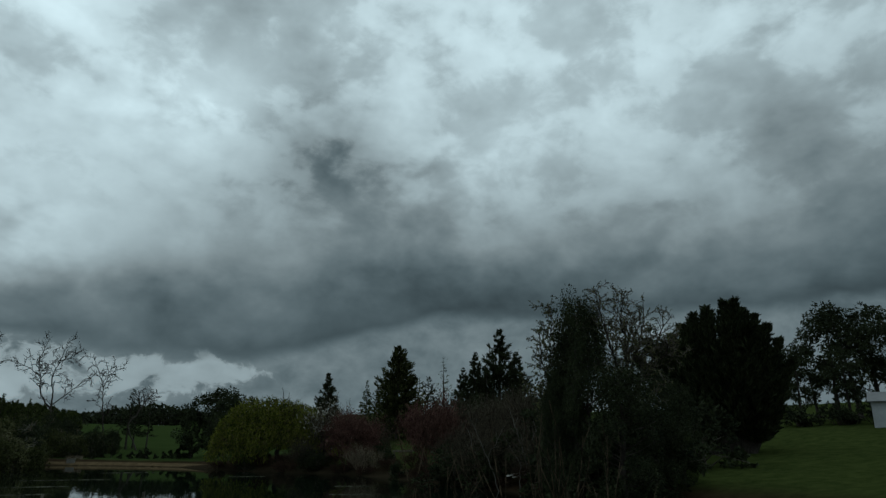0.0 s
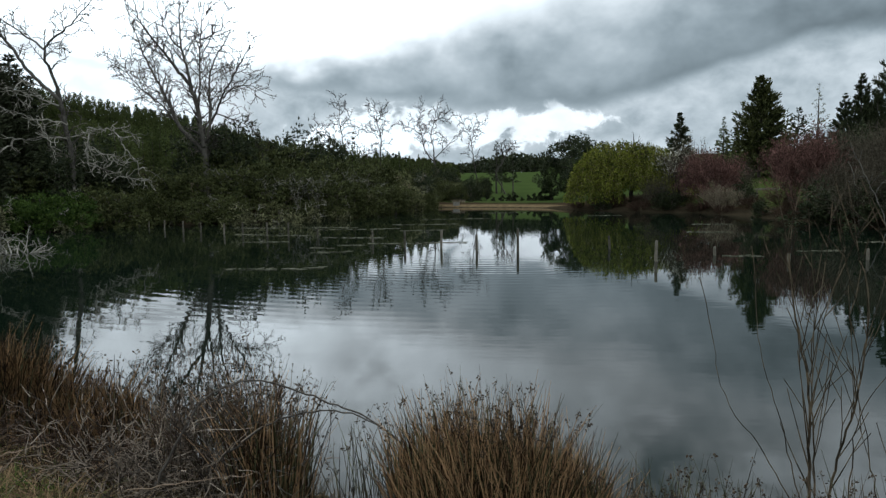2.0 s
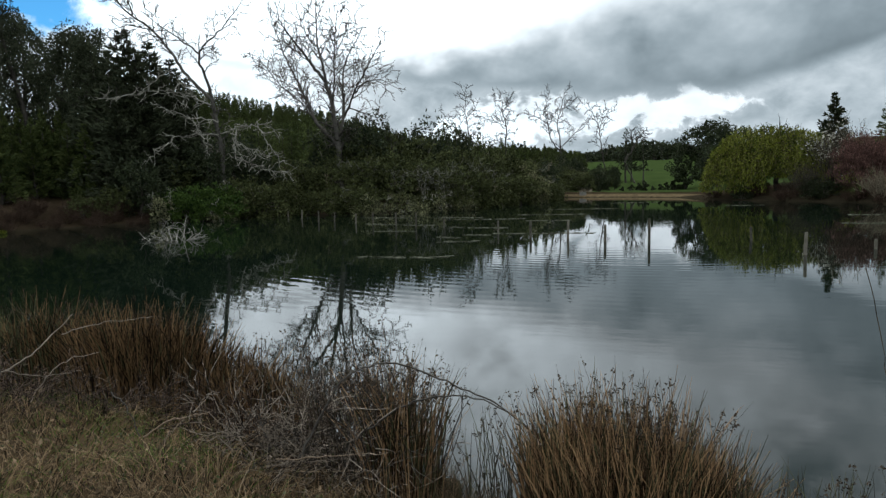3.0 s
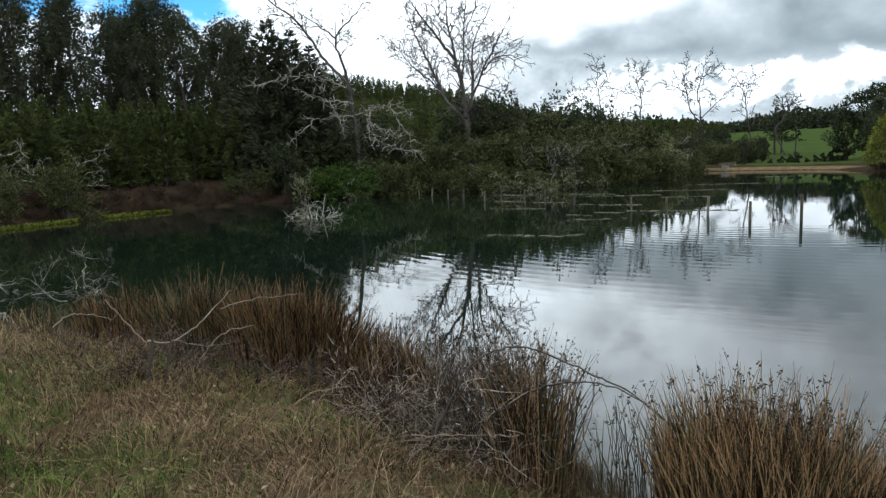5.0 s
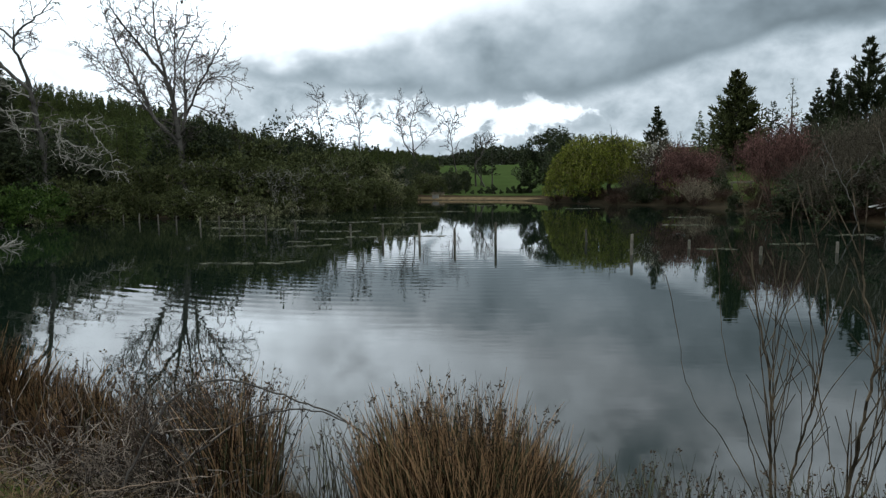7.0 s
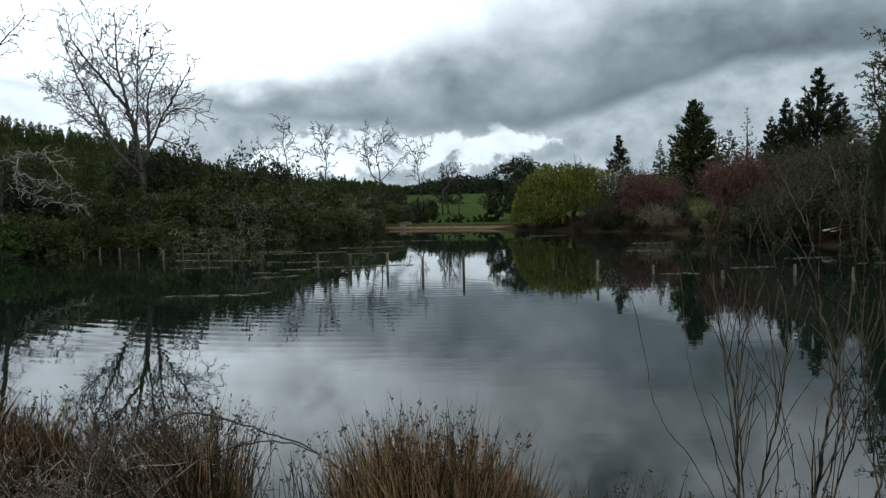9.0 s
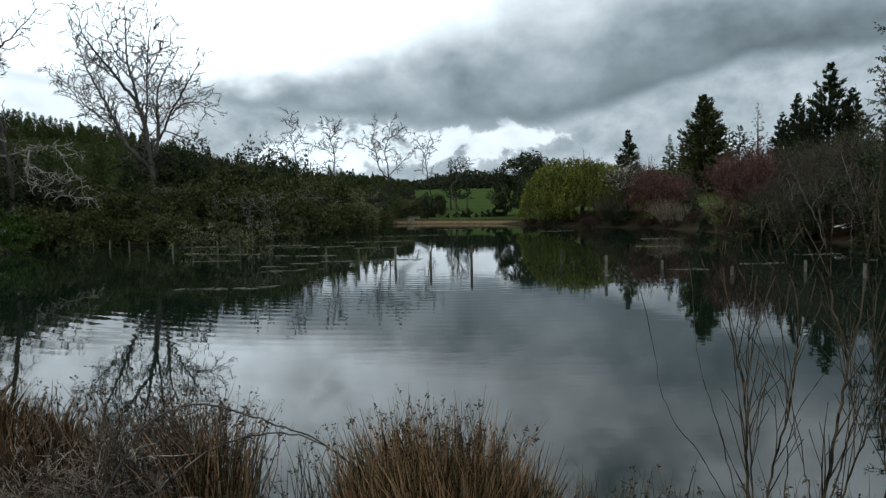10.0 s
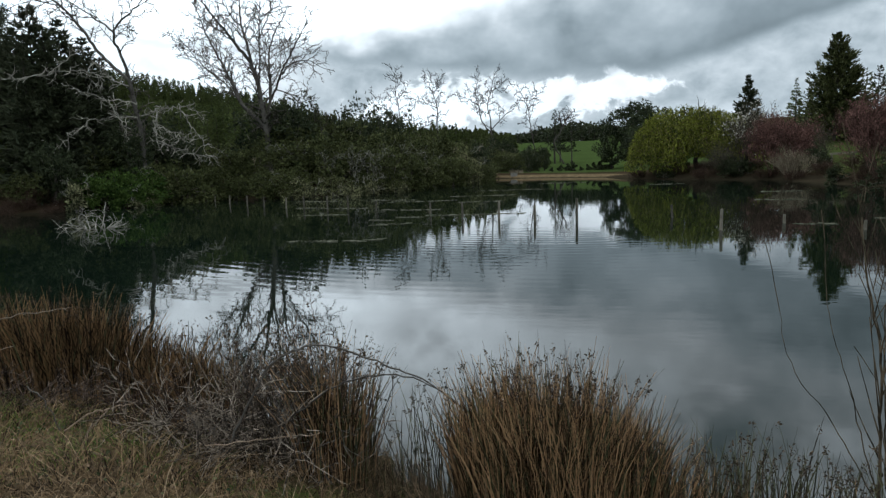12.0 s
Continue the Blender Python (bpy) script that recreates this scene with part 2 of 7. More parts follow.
def ground_material():
    m = bpy.data.materials.new("meadow_and_mud")
    m.use_nodes = True
    t = m.node_tree
    b = t.nodes["Principled BSDF"]
    g = t.nodes.new("ShaderNodeNewGeometry").outputs["Position"]
    s3 = t.nodes.new("ShaderNodeSeparateXYZ")
    t.links.new(g, s3.inputs[0])
    x, y, z = (Sock(t, s3.outputs[i]) for i in range(3))
    big_n = Sock(t, noise_of(t, g, 0.35, 5.0).outputs[0]) - 0.5
    mid_n = Sock(t, noise_of(t, g, 1.7, 5.0, 0.6).outputs[0]) - 0.5
    fine_n = Sock(t, noise_of(t, g, 28.0, 5.0, 0.65).outputs[0]) - 0.5
    green = mix_col(t, (mid_n * 1.5 + fine_n * 1.5 + 0.5).math("ADD", 0.0, clamp=True), (0.017, 0.025, 0.007), (0.054, 0.068, 0.019))
    dry = mix_col(t, (mid_n * 1.6 + fine_n * 1.8 + 0.45).math("ADD", 0.0, clamp=True), (0.028, 0.019, 0.011), (0.115, 0.079, 0.043))
    field = mix_col(t, (big_n * 1.2 + fine_n * 0.8 + 0.5).math("ADD", 0.0, clamp=True), (0.022, 0.036, 0.010), (0.043, 0.060, 0.019))
    brown = mix_col(t, (big_n * 1.5 + mid_n + 0.4).math("ADD", 0.0, clamp=True), (0.014, 0.010, 0.006), (0.05, 0.035, 0.021))
    shore_dark = mix_col(t, (mid_n + fine_n + 0.5).math("ADD", 0.0, clamp=True), (0.012, 0.010, 0.006), (0.038, 0.030, 0.019))
    straw = mix_col(t, (mid_n * 1.6 + fine_n * 1.8 + 0.5).math("ADD", 0.0, clamp=True), (0.055, 0.04, 0.022), (0.14, 0.102, 0.056))
    near_green = (big_n * 3.0 + mid_n * 2.0 + x.step(-3.0, -7.0) * 0.5 + 0.12).step(0.2, 0.6)
    col = mix_col(t, near_green, dry, green)
    col = mix_col(t, y.step(9.0, 14.0), col, mix_col(t, x.step(6.0, 10.0) * (z + big_n * 0.4).step(0.35, 0.85), brown, green))
    col = mix_col(t, (y + x * 0.7).step(68.5, 70.5) * x.step(24.0, 18.0) * x.step(-9.5, -6.0), col, mix_col(t, (y + x * 0.7 + big_n * 1.5).step(72.2, 75.5), mix_col(t, (z + mid_n * 0.1).step(0.36, 0.26), brown, straw), field))
    # muddy waterline; the same dark tone climbs 0.3 higher on the far right bank
    col = mix_col(t, (z + mid_n * 0.12 - y.step(30.0, 45.0) * x.step(5.0, 8.0) * 0.3).step(0.10, 0.0), col, shore_dark)
    t.links.new(col, b.inputs["Base Color"])
    b.inputs["Roughness"].default_value, b.inputs["Specular IOR Level"].default_value = 0.95, 0.0
    bn = t.nodes.new("ShaderNodeBump")
    bn.inputs["Strength"].default_value, bn.inputs["Distance"].default_value = 0.7, 0.03
    t.links.new((fine_n + mid_n * 0.8).out, bn.inputs["Height"])
    t.links.new(bn.outputs[0], b.inputs["Normal"])
    return m


def water_material():
    m = bpy.data.materials.new("pond_water")
    m.use_nodes = True
    t = m.node_tree
    b = t.nodes["Principled BSDF"]
    b.inputs["Base Color"].default_value = (0.0030, 0.0062, 0.0038, 1)
    b.inputs["Roughness"].default_value = 0.015
    b.inputs["IOR"].default_value = 1.345
    g = t.nodes.new("ShaderNodeNewGeometry").outputs["Position"]
    mp = t.nodes.new("ShaderNodeMapping")
    mp.inputs["Scale"].default_value = (0.5, 1.0, 1.0)
    t.links.new(g, mp.inputs[0])
    long_n = Sock(t, noise_of(t, mp.outputs[0], 2.2, 2.0, 0.4).outputs[0])
    small_n = Sock(t, noise_of(t, mp.outputs[0], 9.0, 2.0, 0.4).outputs[0])
    calm = Sock(t, noise_of(t, g, 0.10, 2.0).outputs[0]).step(0.38, 0.6)
    s3 = t.nodes.new("ShaderNodeSeparateXYZ")
    t.links.new(g, s3.inputs[0])
    x, y = Sock(t, s3.outputs[0]), Sock(t, s3.outputs[1])
    # fine ripples spread from the middle of the pond
    wave = t.nodes.new("ShaderNodeTexWave")
    wave.wave_type, wave.rings_direction, wave.wave_profile = "RINGS", "Z", "SIN"
    off = t.nodes.new("ShaderNodeMapping")
    off.inputs["Location"].default_value = (-0.5, -27.0, 0.0)
    t.links.new(g, off.inputs[0])
    t.links.new(off.outputs[0], wave.inputs[0])
    for key, value in (("Scale", 0.75), ("Distortion", 2.6), ("Detail", 3.0), ("Detail Scale", 0.5)):
        wave.inputs[key].default_value = value
    zone = y.step(8.0, 12.0) * y.step(26.0, 17.0) * x.step(4.0, -2.0) * (calm * 0.75 + 0.25)
    bn = t.nodes.new("ShaderNodeBump")
    bn.inputs["Strength"].default_value, bn.inputs["Distance"].default_value = 1.0, 1.0
    t.links.new((long_n * (calm * 0.0016 + 0.0004) + small_n * (calm + 0.3) * 0.0004 + Sock(t, wave.outputs["Fac"]) * zone * 0.0012).out, bn.inputs["Height"])
    t.links.new(bn.outputs[0], b.inputs["Normal"])
    return m


GROUND, WATER = ground_material(), water_material()


# ---------------------------------------------------------------- mesh helpers
def mesh_of(name, verts, faces, mat, smooth=False):
    """A mesh from an array of points and an array of faces, all of one corner count."""
    me = bpy.data.meshes.new(name)
    verts, faces = np.asarray(verts, dtype=np.float32), np.asarray(faces, dtype=np.int32)
    n, k = faces.shape
    me.vertices.add(len(verts))
    me.vertices.foreach_set("co", verts.ravel())
    me.loops.add(n * k)
    me.loops.foreach_set("vertex_index", faces.ravel())
    me.polygons.add(n)
    me.polygons.foreach_set("loop_start", np.arange(0, n * k, k, dtype=np.int32))
    me.polygons.foreach_set("use_smooth", np.full(n, smooth))
    me.materials.append(mat)
    me.update(calc_edges=True)
    return me


MASSES = {"limb_mass", "stem_mass", "twig_mass", "needles", "bough_mass", "foliage", "crown", "seed_mass", "green_stem_mass", "thorn_mass", "blossom", "strand_mass", "sprig_mass", "branch_mass", "trunk_mass", "crown_mass"}


def part(name, geo, mat, parent, label="", smooth=False):
    ob = new(name, mesh_of(name, geo[0], geo[1], mat, smooth))
    ob.parent = parent
    return tagged(ob, label, kind="stuff" if name in MASSES else "")


def sweep(line, radii, sides=7):
    """One unbroken tapered tube along a line of points."""
    p, r = np.asarray(line, float), np.asarray(radii, float)
    d = unit(np.gradient(p, axis=0))
    ref = np.array([1.0, 0.2, 0.0]) if abs(d[0, 2]) > 0.7 else np.array([0, 0, 1.0])
    u = unit(np.cross(d, ref))
    w = np.cross(d, u)
    ang = np.arange(sides) * 2 * math.pi / sides
    v = (p[:, None] + (u[:, None] * np.cos(ang)[None, :, None] + w[:, None] * np.sin(ang)[None, :, None]) * r[:, None, None]).reshape(-1, 3)
    i, j = np.meshgrid(np.arange(len(p) - 1), np.arange(sides), indexing="ij")
    j2 = (j + 1) % sides
    return v, np.stack([i * sides + j, i * sides + j2, (i + 1) * sides + j2, (i + 1) * sides + j], -1).reshape(-1, 4)


def thing(name, x, y, z, label, category, group="", kind=""):
    ob = new(name)
    ob.empty_display_size = 0.2
    ob.location = (x, y, z)
    return tagged(ob, label, category, group, kind)


def unit(v):
    return v / np.maximum(np.linalg.norm(v, axis=-1, keepdims=True), 1e-9)


def tubes(segs, sides=4):
    """Tapered prisms; each segment is (x0, y0, z0, x1, y1, z1, r0, r1)."""
    s = np.asarray(segs, dtype=float)
    a, b = s[:, 0:3], s[:, 3:6]
    d = unit(b - a)
    ref = np.where(np.abs(d[:, 2:3]) > 0.9, np.array([[1.0, 0, 0]]), np.array([[0, 0, 1.0]]))
    u = unit(np.cross(d, ref))
    w = np.cross(d, u)
    ang = np.arange(sides) * 2 * math.pi / sides
    ring = u[:, None, :] * np.cos(ang)[None, :, None] + w[:, None, :] * np.sin(ang)[None, :, None]
    va = a[:, None, :] + ring * s[:, 6][:, None, None]
    vb = (b + d * s[:, 7:8] * 0.3)[:, None, :] + ring * s[:, 7][:, None, None]
    verts = np.concatenate([va, vb], axis=1).reshape(-1, 3)
    i = np.arange(sides)
    j = (i + 1) % sides
    quad = np.stack([i, j, j + sides, i + sides], axis=1)
    return verts, (quad[None] + (np.arange(len(s)) * 2 * sides)[:, None, None]).reshape(-1, 4)


def leaves(rng, p, length, width, axis=None, droop=0.0, jitter=1.0):
    """Kite-shaped leaves or sprays at the points p; axis gives the way they point."""
    n = len(p)
    d = rng.normal(size=(n, 3))
    if axis is not None:
        d = axis + d * 0.45 * jitter
    d[:, 2] -= droop
    d = unit(d)
    u = unit(np.cross(d, rng.normal(size=(n, 3))))
    size = rng.uniform(0.6, 1.35, (n, 1))
    L, W = length * size, width * size
    bend = np.cross(d, u) * L * 0.12
    verts = np.stack([p, p + d * L * 0.45 + u * W * 0.5 + bend, p + d * L, p + d * L * 0.45 - u * W * 0.5 + bend], axis=1).reshape(-1, 3)
    return verts, (np.arange(4)[None] + np.arange(n)[:, None] * 4)


def grow(rng, segs, tips, p, d, length, r, level, spec):
    """One branch and all that springs from it. spec: levels, pieces, kids, angle, bend, lift, shrink."""
    n = spec["pieces"]
    r_end = r * (0.55 if level < spec["levels"] else 0.3)
    nodes = []
    for i in range(n):
        d = unit(d + rng.normal(size=3) * spec["bend"] + np.array([0, 0, spec["lift"]]))
        q = p + d * length / n
        ra, rb = r + (r_end - r) * i / n, r + (r_end - r) * (i + 1) / n
        segs.append((*p, *q, ra, rb))
        nodes.append((q, d, rb, (i + 1) / n))
        p = q
    if level >= spec["levels"]:
        tips.append((p, d))
        return
    kids = spec["kids"][min(level, len(spec["kids"]) - 1)]
    for k in range(kids):
        at = nodes[-1] if k == 0 else nodes[min(n - 1, int(rng.uniform(spec["from"], 1.0) * n))]
        q, dd, rb, _ = at
        side = unit(np.cross(dd, rng.normal(size=3)))
        ang = radians(spec["angle"]) * rng.uniform(0.55, 1.3) * (0.5 if k == 0 else 1.0)
        nd = unit(dd * math.cos(ang) + side * math.sin(ang))
        grow(rng, segs, tips, q, nd, length * spec["shrink"] * rng.uniform(0.7, 1.15), max(rb * rng.uniform(0.55, 0.9), spec["thin"]), level + 1, spec)


SPEC = {"levels": 5, "pieces": 3, "kids": (4, 4, 3, 3, 3), "angle": 38, "bend": 0.13, "lift": 0.06, "shrink": 0.68, "thin": 0.012, "from": 0.35}


# ---------------------------------------------------------------- ground and water
SHORE = [(-0.3, 3.2), (-0.7, 3.7), (-1.3, 4.15), (-2.2, 4.7), (-3.2, 5.2), (-5.0, 5.7), (-8.0, 5.6), (-11.0, 5.5), (-16.0, 6.0), (-23.0, 8.0),
         (-28.0, 13.0), (-31.0, 20.0), (-31.2, 25.0), (-28.0, 31.0), (-24.5, 36.5), (-22.0, 40.3), (-15.5, 41.0), (-11.0, 46.0), (-8.4, 54.0),
         (-6.3, 66.0), (-6.0, 73.0), (0.0, 71.0), (5.0, 67.5), (7.4, 62.0), (9.4, 56.6), (12.5, 53.0), (15.3, 51.0), (16.4, 45.0), (17.0, 40.0), (17.2, 31.5), (18.0, 26.8),
         (19.5, 22.0), (20.0, 17.0), (18.0, 11.5), (14.0, 7.5), (9.0, 4.8), (5.5, 3.3), (3.0, 2.7), (1.2, 2.8), (0.4, 3.0)]


def shore_distance(x, y):
    """Metres from the waterline, negative in the pond."""
    s = np.array(SHORE)
    best, inside = np.full(x.shape, 1e9), np.zeros(x.shape, bool)
    for (ax, ay), (bx, by) in zip(s, np.roll(s, -1, axis=0)):
        ex, ey = bx - ax, by - ay
        k = np.clip(((x - ax) * ex + (y - ay) * ey) / (ex * ex + ey * ey), 0, 1)
        best = np.minimum(best, np.hypot(x - ax - k * ex, y - ay - k * ey))
        hit = ((ay > y) != (by > y)) & (x < (bx - ax) * (y - ay) / (by - ay + 1e-12) + ax)
        inside ^= hit
    return np.where(inside, -best, best)


def smooth01(v):
    v = np.clip(v, 0, 1)
    return v * v * (3 - 2 * v)


def height(x, y):
    x, y = np.asarray(x, float), np.asarray(y, float)
    d = shore_distance(x, y) + 0.09 * np.sin(x * 5.1 + 1.7 * y) * np.sin(y * 4.3 - x) + 0.05 * np.sin(11.0 * x - 7.0 * y)
    land = 0.03 + 0.45 * smooth01(d / 2.2)
    right = smooth01((x - 6) / 10) * 0.125 * np.clip(d - 0.5, 0, 55)
    left = smooth01((-x - 5) / 6) * smooth01((y - 9) / 8) * (0.15 * np.clip(d, 0, 10) + 0.12 * np.clip(d - 10, 0, 30) + 0.12 * np.clip(d - 40, 0, 85) * smooth01((-x - 0.38 * y) / 12))
    far = smooth01((y - 78) / 14) * 0.062 * np.clip(y - 80, 0, 90)
    lumps = 0.05 * np.sin(x * 1.7 + 0.6 * y) * np.sin(y * 1.3 - 0.4 * x) * smooth01(d / 2)
    up_land = land + np.maximum(np.maximum(right, left), far) + lumps
    return np.where(d > 0, up_land, np.maximum(-1.2, 0.03 + 0.35 * d))


def build_ground():
    rad = np.concatenate([[0.0], np.geomspace(0.5, 260, 230), np.geomspace(300, 4000, 14)])
    ang = np.linspace(0, 2 * math.pi, 481)[:-1]
    r, a = np.meshgrid(rad, ang, indexing="ij")
    x, y = r * np.sin(a), r * np.cos(a)
    z = height(x, y)
    v = np.stack([x, y, z], axis=-1).reshape(-1, 3)
    nr, na = r.shape
    i, j = np.meshgrid(np.arange(nr - 1), np.arange(na), indexing="ij")
    j2 = (j + 1) % na
    f = np.stack([i * na + j, i * na + j2, (i + 1) * na + j2, (i + 1) * na + j], axis=-1).reshape(-1, 4)
    ob = new("ground", mesh_of("ground", v, f[:, ::-1], GROUND, True))
    tagged(ob, "grassy banks, lawn and green field round a pond", "ground", kind="structure")


def build_water():
    v = [(-40, 0, 0), (30, 0, 0), (30, 85, 0), (-40, 85, 0)]
    ob = new("water", mesh_of("water", v, [(0, 1, 2, 3)], WATER))
    tagged(ob, "still dark pond water mirroring the cloudy sky", "water", kind="structure")


build_ground()
build_water()


def base_z(x, y):
    return float(height(np.array([x]), np.array([y]))[0])


def polar(azimuth, distance):
    a = radians(azimuth)
    return distance * math.sin(a), distance * math.cos(a)


# ---------------------------------------------------------------- kinds of trees and shrubs
def bare_tree(name, x, y, label, tall, wide, trunk, lean=(0, 0), stems=1, fork=0.3, spread=34, levels=4, limbs=4, seed=1, bark=BARK,
              group="", sink=0.15, bend=0.13, lift=0.06, shrink=0.68, thin=0.012, outward=0.35, shift=0.0, kids=(4, 4, 3, 3)):
    """A leafless tree: stems from one foot, each with its limbs; brought to the height and width given. shift moves the crown sideways."""
    rng = np.random.default_rng(seed)
    ob = thing(name, x, y, base_z(x, y) - sink, label, "tree", group)
    spec = dict(SPEC, levels=levels, angle=spread, bend=bend, lift=lift, shrink=shrink, thin=thin, kids=kids)
    lines, all_limbs = [], []
    for s in range(stems):
        side = 0.0 if stems == 1 else outward * (2 * s / (stems - 1) - 1) + rng.normal() * 0.04
        d = unit(np.array([lean[0] + side, lean[1] + (0 if stems == 1 else rng.normal() * 0.18), 1.0]))
        r = trunk * (1.0 if stems == 1 else (0.62, 0.9, 0.7, 0.6)[s % 4])
        p = np.zeros(3)
        top = tall * (fork + 0.28)
        n = 8
        line, rad, nodes = [p], [r * 1.5], []
        for i in range(n):
            d = unit(d + rng.normal(size=3) * 0.07 + np.array([0, 0, 0.03]))
            p = p + d * top / n
            line.append(p)
            rad.append(r * (1 - 0.62 * (i + 1) / n))
            nodes.append((p, d, rad[-1]))
        lines.append((line, rad))
        k0 = int(n * fork / (fork + 0.28))
        for j in range(limbs + 1):
            q, dd, rb = nodes[-1] if j == 0 else nodes[min(n - 1, k0 + int((n - k0) * (j - 1) / limbs))]
            turn = rng.uniform(0, 2 * math.pi)
            ang = radians(spread) * rng.uniform(0.7, 1.3) * (0.3 if j == 0 else 1.0)
            out = unit(np.cross(dd, np.array([math.cos(turn), math.sin(turn), 0.2])))
            segs = []
            grow(rng, segs, [], q, unit(dd * math.cos(ang) + out * math.sin(ang)), tall * 0.26 * rng.uniform(0.8, 1.15), rb * 0.7, 0, spec)
            all_limbs.append(np.array(segs))
    pts = np.concatenate([l[:, 3:6] for l in all_limbs])
    zs = tall / np.quantile(pts[:, 2], 0.995)
    ws = wide / (np.quantile(pts[:, 0], 0.99) - np.quantile(pts[:, 0], 0.01))
    mid = (np.quantile(pts[:, 0], 0.99) + np.quantile(pts[:, 0], 0.01)) / 2 * ws

    def fitted(q):
        k = np.clip(q[..., 2:3] * zs / tall, 0, 1)
        return np.concatenate([q[..., 0:1] * ws + (shift - mid) * k, q[..., 1:2] * ws, q[..., 2:3] * zs], -1)
    for line, rad in lines:
        part("trunk" if stems == 1 else "stem", sweep(fitted(np.array(line)), rad, 8), bark, ob, smooth=True)
    for l in all_limbs:
        l[:, 0:3], l[:, 3:6] = fitted(l[:, 0:3]), fitted(l[:, 3:6])
        part("limb", tubes(l, 4), bark, ob)
    return ob


def resample(line, step):
    p = np.array(line, float)
    d = np.concatenate([[0], np.cumsum(np.linalg.norm(np.diff(p, axis=0), axis=1))])
    s = np.linspace(0, d[-1], max(2, int(d[-1] / step) + 1))
    return np.stack([np.interp(s, d, p[:, k]) for k in range(3)], 1)


def crown_tree(name, bearing, dist, label, stems, lobes, seed, tip=0.016, step=0.36, count=900, bark=BARK, group="", wiggle=0.3, twigs=2, power=2.25,
               foot=None, category="tree", stem_name="trunk"):
    """A leafless tree whose limbs grow from given stems into the lobes (side, height, half-width, half-height) of its crown."""
    rng = np.random.default_rng(seed)
    x, y = polar(bearing, dist)
    ob = thing(name, x, y, base_z(x, y) if foot is None else foot, label, category, group)
    ob.rotation_euler = (0, 0, -radians(bearing))
    pos, par = [], []
    for s, stem in enumerate(stems):
        line = resample(stem, step) + rng.normal(size=(len(resample(stem, step)), 3)) * step * 0.14
        last = -1 if s == 0 else int(np.argmin(np.linalg.norm(np.array(pos) - line[0], axis=1)))
        for q in line if s == 0 else line[1:]:
            pos.append(q)
            par.append(last)
            last = len(pos) - 1
    size = np.array([(l[2] * l[2] * l[3]) ** 0.75 for l in lobes])
    goal = []
    for l, n in zip(lobes, (count * size / size.sum()).astype(int)):
        o = unit(rng.normal(size=(n, 3))) * rng.uniform(0.12, 1, (n, 1)) ** 0.42
        goal.append(np.array([l[0], 0, l[1]]) + o * np.array([l[2], l[2] * 0.9, l[3]]))
    goal = np.concatenate(goal)
    pos = np.array(pos)
    near_d, near_i = np.full(len(goal), 1e9), np.zeros(len(goal), int)
    start = 0
    for _ in range(110):
        d = np.linalg.norm(goal[:, None] - pos[None, start:], axis=2)
        j = d.argmin(1)
        dj = d[np.arange(len(goal)), j]
        closer = dj < near_d
        near_d, near_i = np.where(closer, dj, near_d), np.where(closer, j + start, near_i)
        keep = near_d > step * 0.95
        goal, near_d, near_i = goal[keep], near_d[keep], near_i[keep]
        if not len(goal):
            break
        start = len(pos)
        pull = np.zeros((start, 3))
        np.add.at(pull, near_i, unit(goal - pos[near_i]))
        src = np.unique(near_i)
        before = np.array([par[s] for s in src])
        ahead = unit(pos[src] - pos[np.maximum(before, 0)] + np.array([0, 0, 1e-6]))
        d = unit(unit(pull[src]) + ahead * 0.45 + np.array([0, 0, 0.12]) + rng.normal(size=(len(src), 3)) * wiggle)
        fresh = pos[src] + d * step
        clear = np.linalg.norm(fresh[:, None] - pos[None], axis=2).min(1) > step * 0.5
        if not clear.any():
            break
        pos = np.concatenate([pos, fresh[clear]])
        par += list(src[clear])
    n = len(pos)
    load, kids = np.zeros(n), [[] for _ in range(n)]
    for i in range(n - 1, -1, -1):
        load[i] = max(load[i], tip ** power)
        if par[i] >= 0:
            load[par[i]] += load[i]
            kids[par[i]].append(i)
    rad = load ** (1 / power)
    chain = [0]
    while kids[chain[-1]]:
        k = max(kids[chain[-1]], key=lambda q: rad[q])
        if rad[k] < rad[0] * 0.3:
            break
        chain.append(k)
    part(stem_name, sweep(pos[chain], rad[chain] * np.where(np.arange(len(chain)) < 2, 1.25, 1.0), 8), bark, ob, smooth=True)
    small = []
    for c in chain:
        for k in kids[c]:
            if k in chain:
                continue
            todo, segs = [k], []
            while todo:
                q = todo.pop()
                segs.append((*pos[par[q]], *pos[q], min(rad[par[q]], rad[q] * 1.25), rad[q]))
                if rad[q] < tip * 2.2:
                    for _ in range(twigs):
                        t = pos[q] + unit((pos[q] - pos[par[q]]) * 2 + rng.normal(size=3) * step * 1.5) * step * rng.uniform(0.5, 1.1)
                        segs.append((*pos[q], *t, tip * 0.9, tip * 0.6))
                todo += kids[q]
            if len(segs) < 14:
                small += segs
            else:
                part("limb", tubes(segs, 4), bark, ob)
    if small:
        part("twig_mass", tubes(small, 4), bark, ob)
    return ob


def smooth_line(points, step):
    """An even line of points on a smooth curve through those given."""
    p = np.array(points, float)
    ext = np.concatenate([[2 * p[0] - p[1]], p, [2 * p[-1] - p[-2]]])
    t = np.linspace(0, 1, 8, endpoint=False)[:, None]
    line = []
    for a, b, c, d in zip(ext, ext[1:], ext[2:], ext[3:]):
        line.append(0.5 * (2 * b + (c - a) * t + (2 * a - 5 * b + 4 * c - d) * t * t + (3 * b - a - 3 * c + d) * t ** 3))
    return resample(np.concatenate(line + [p[-1:]]), step)


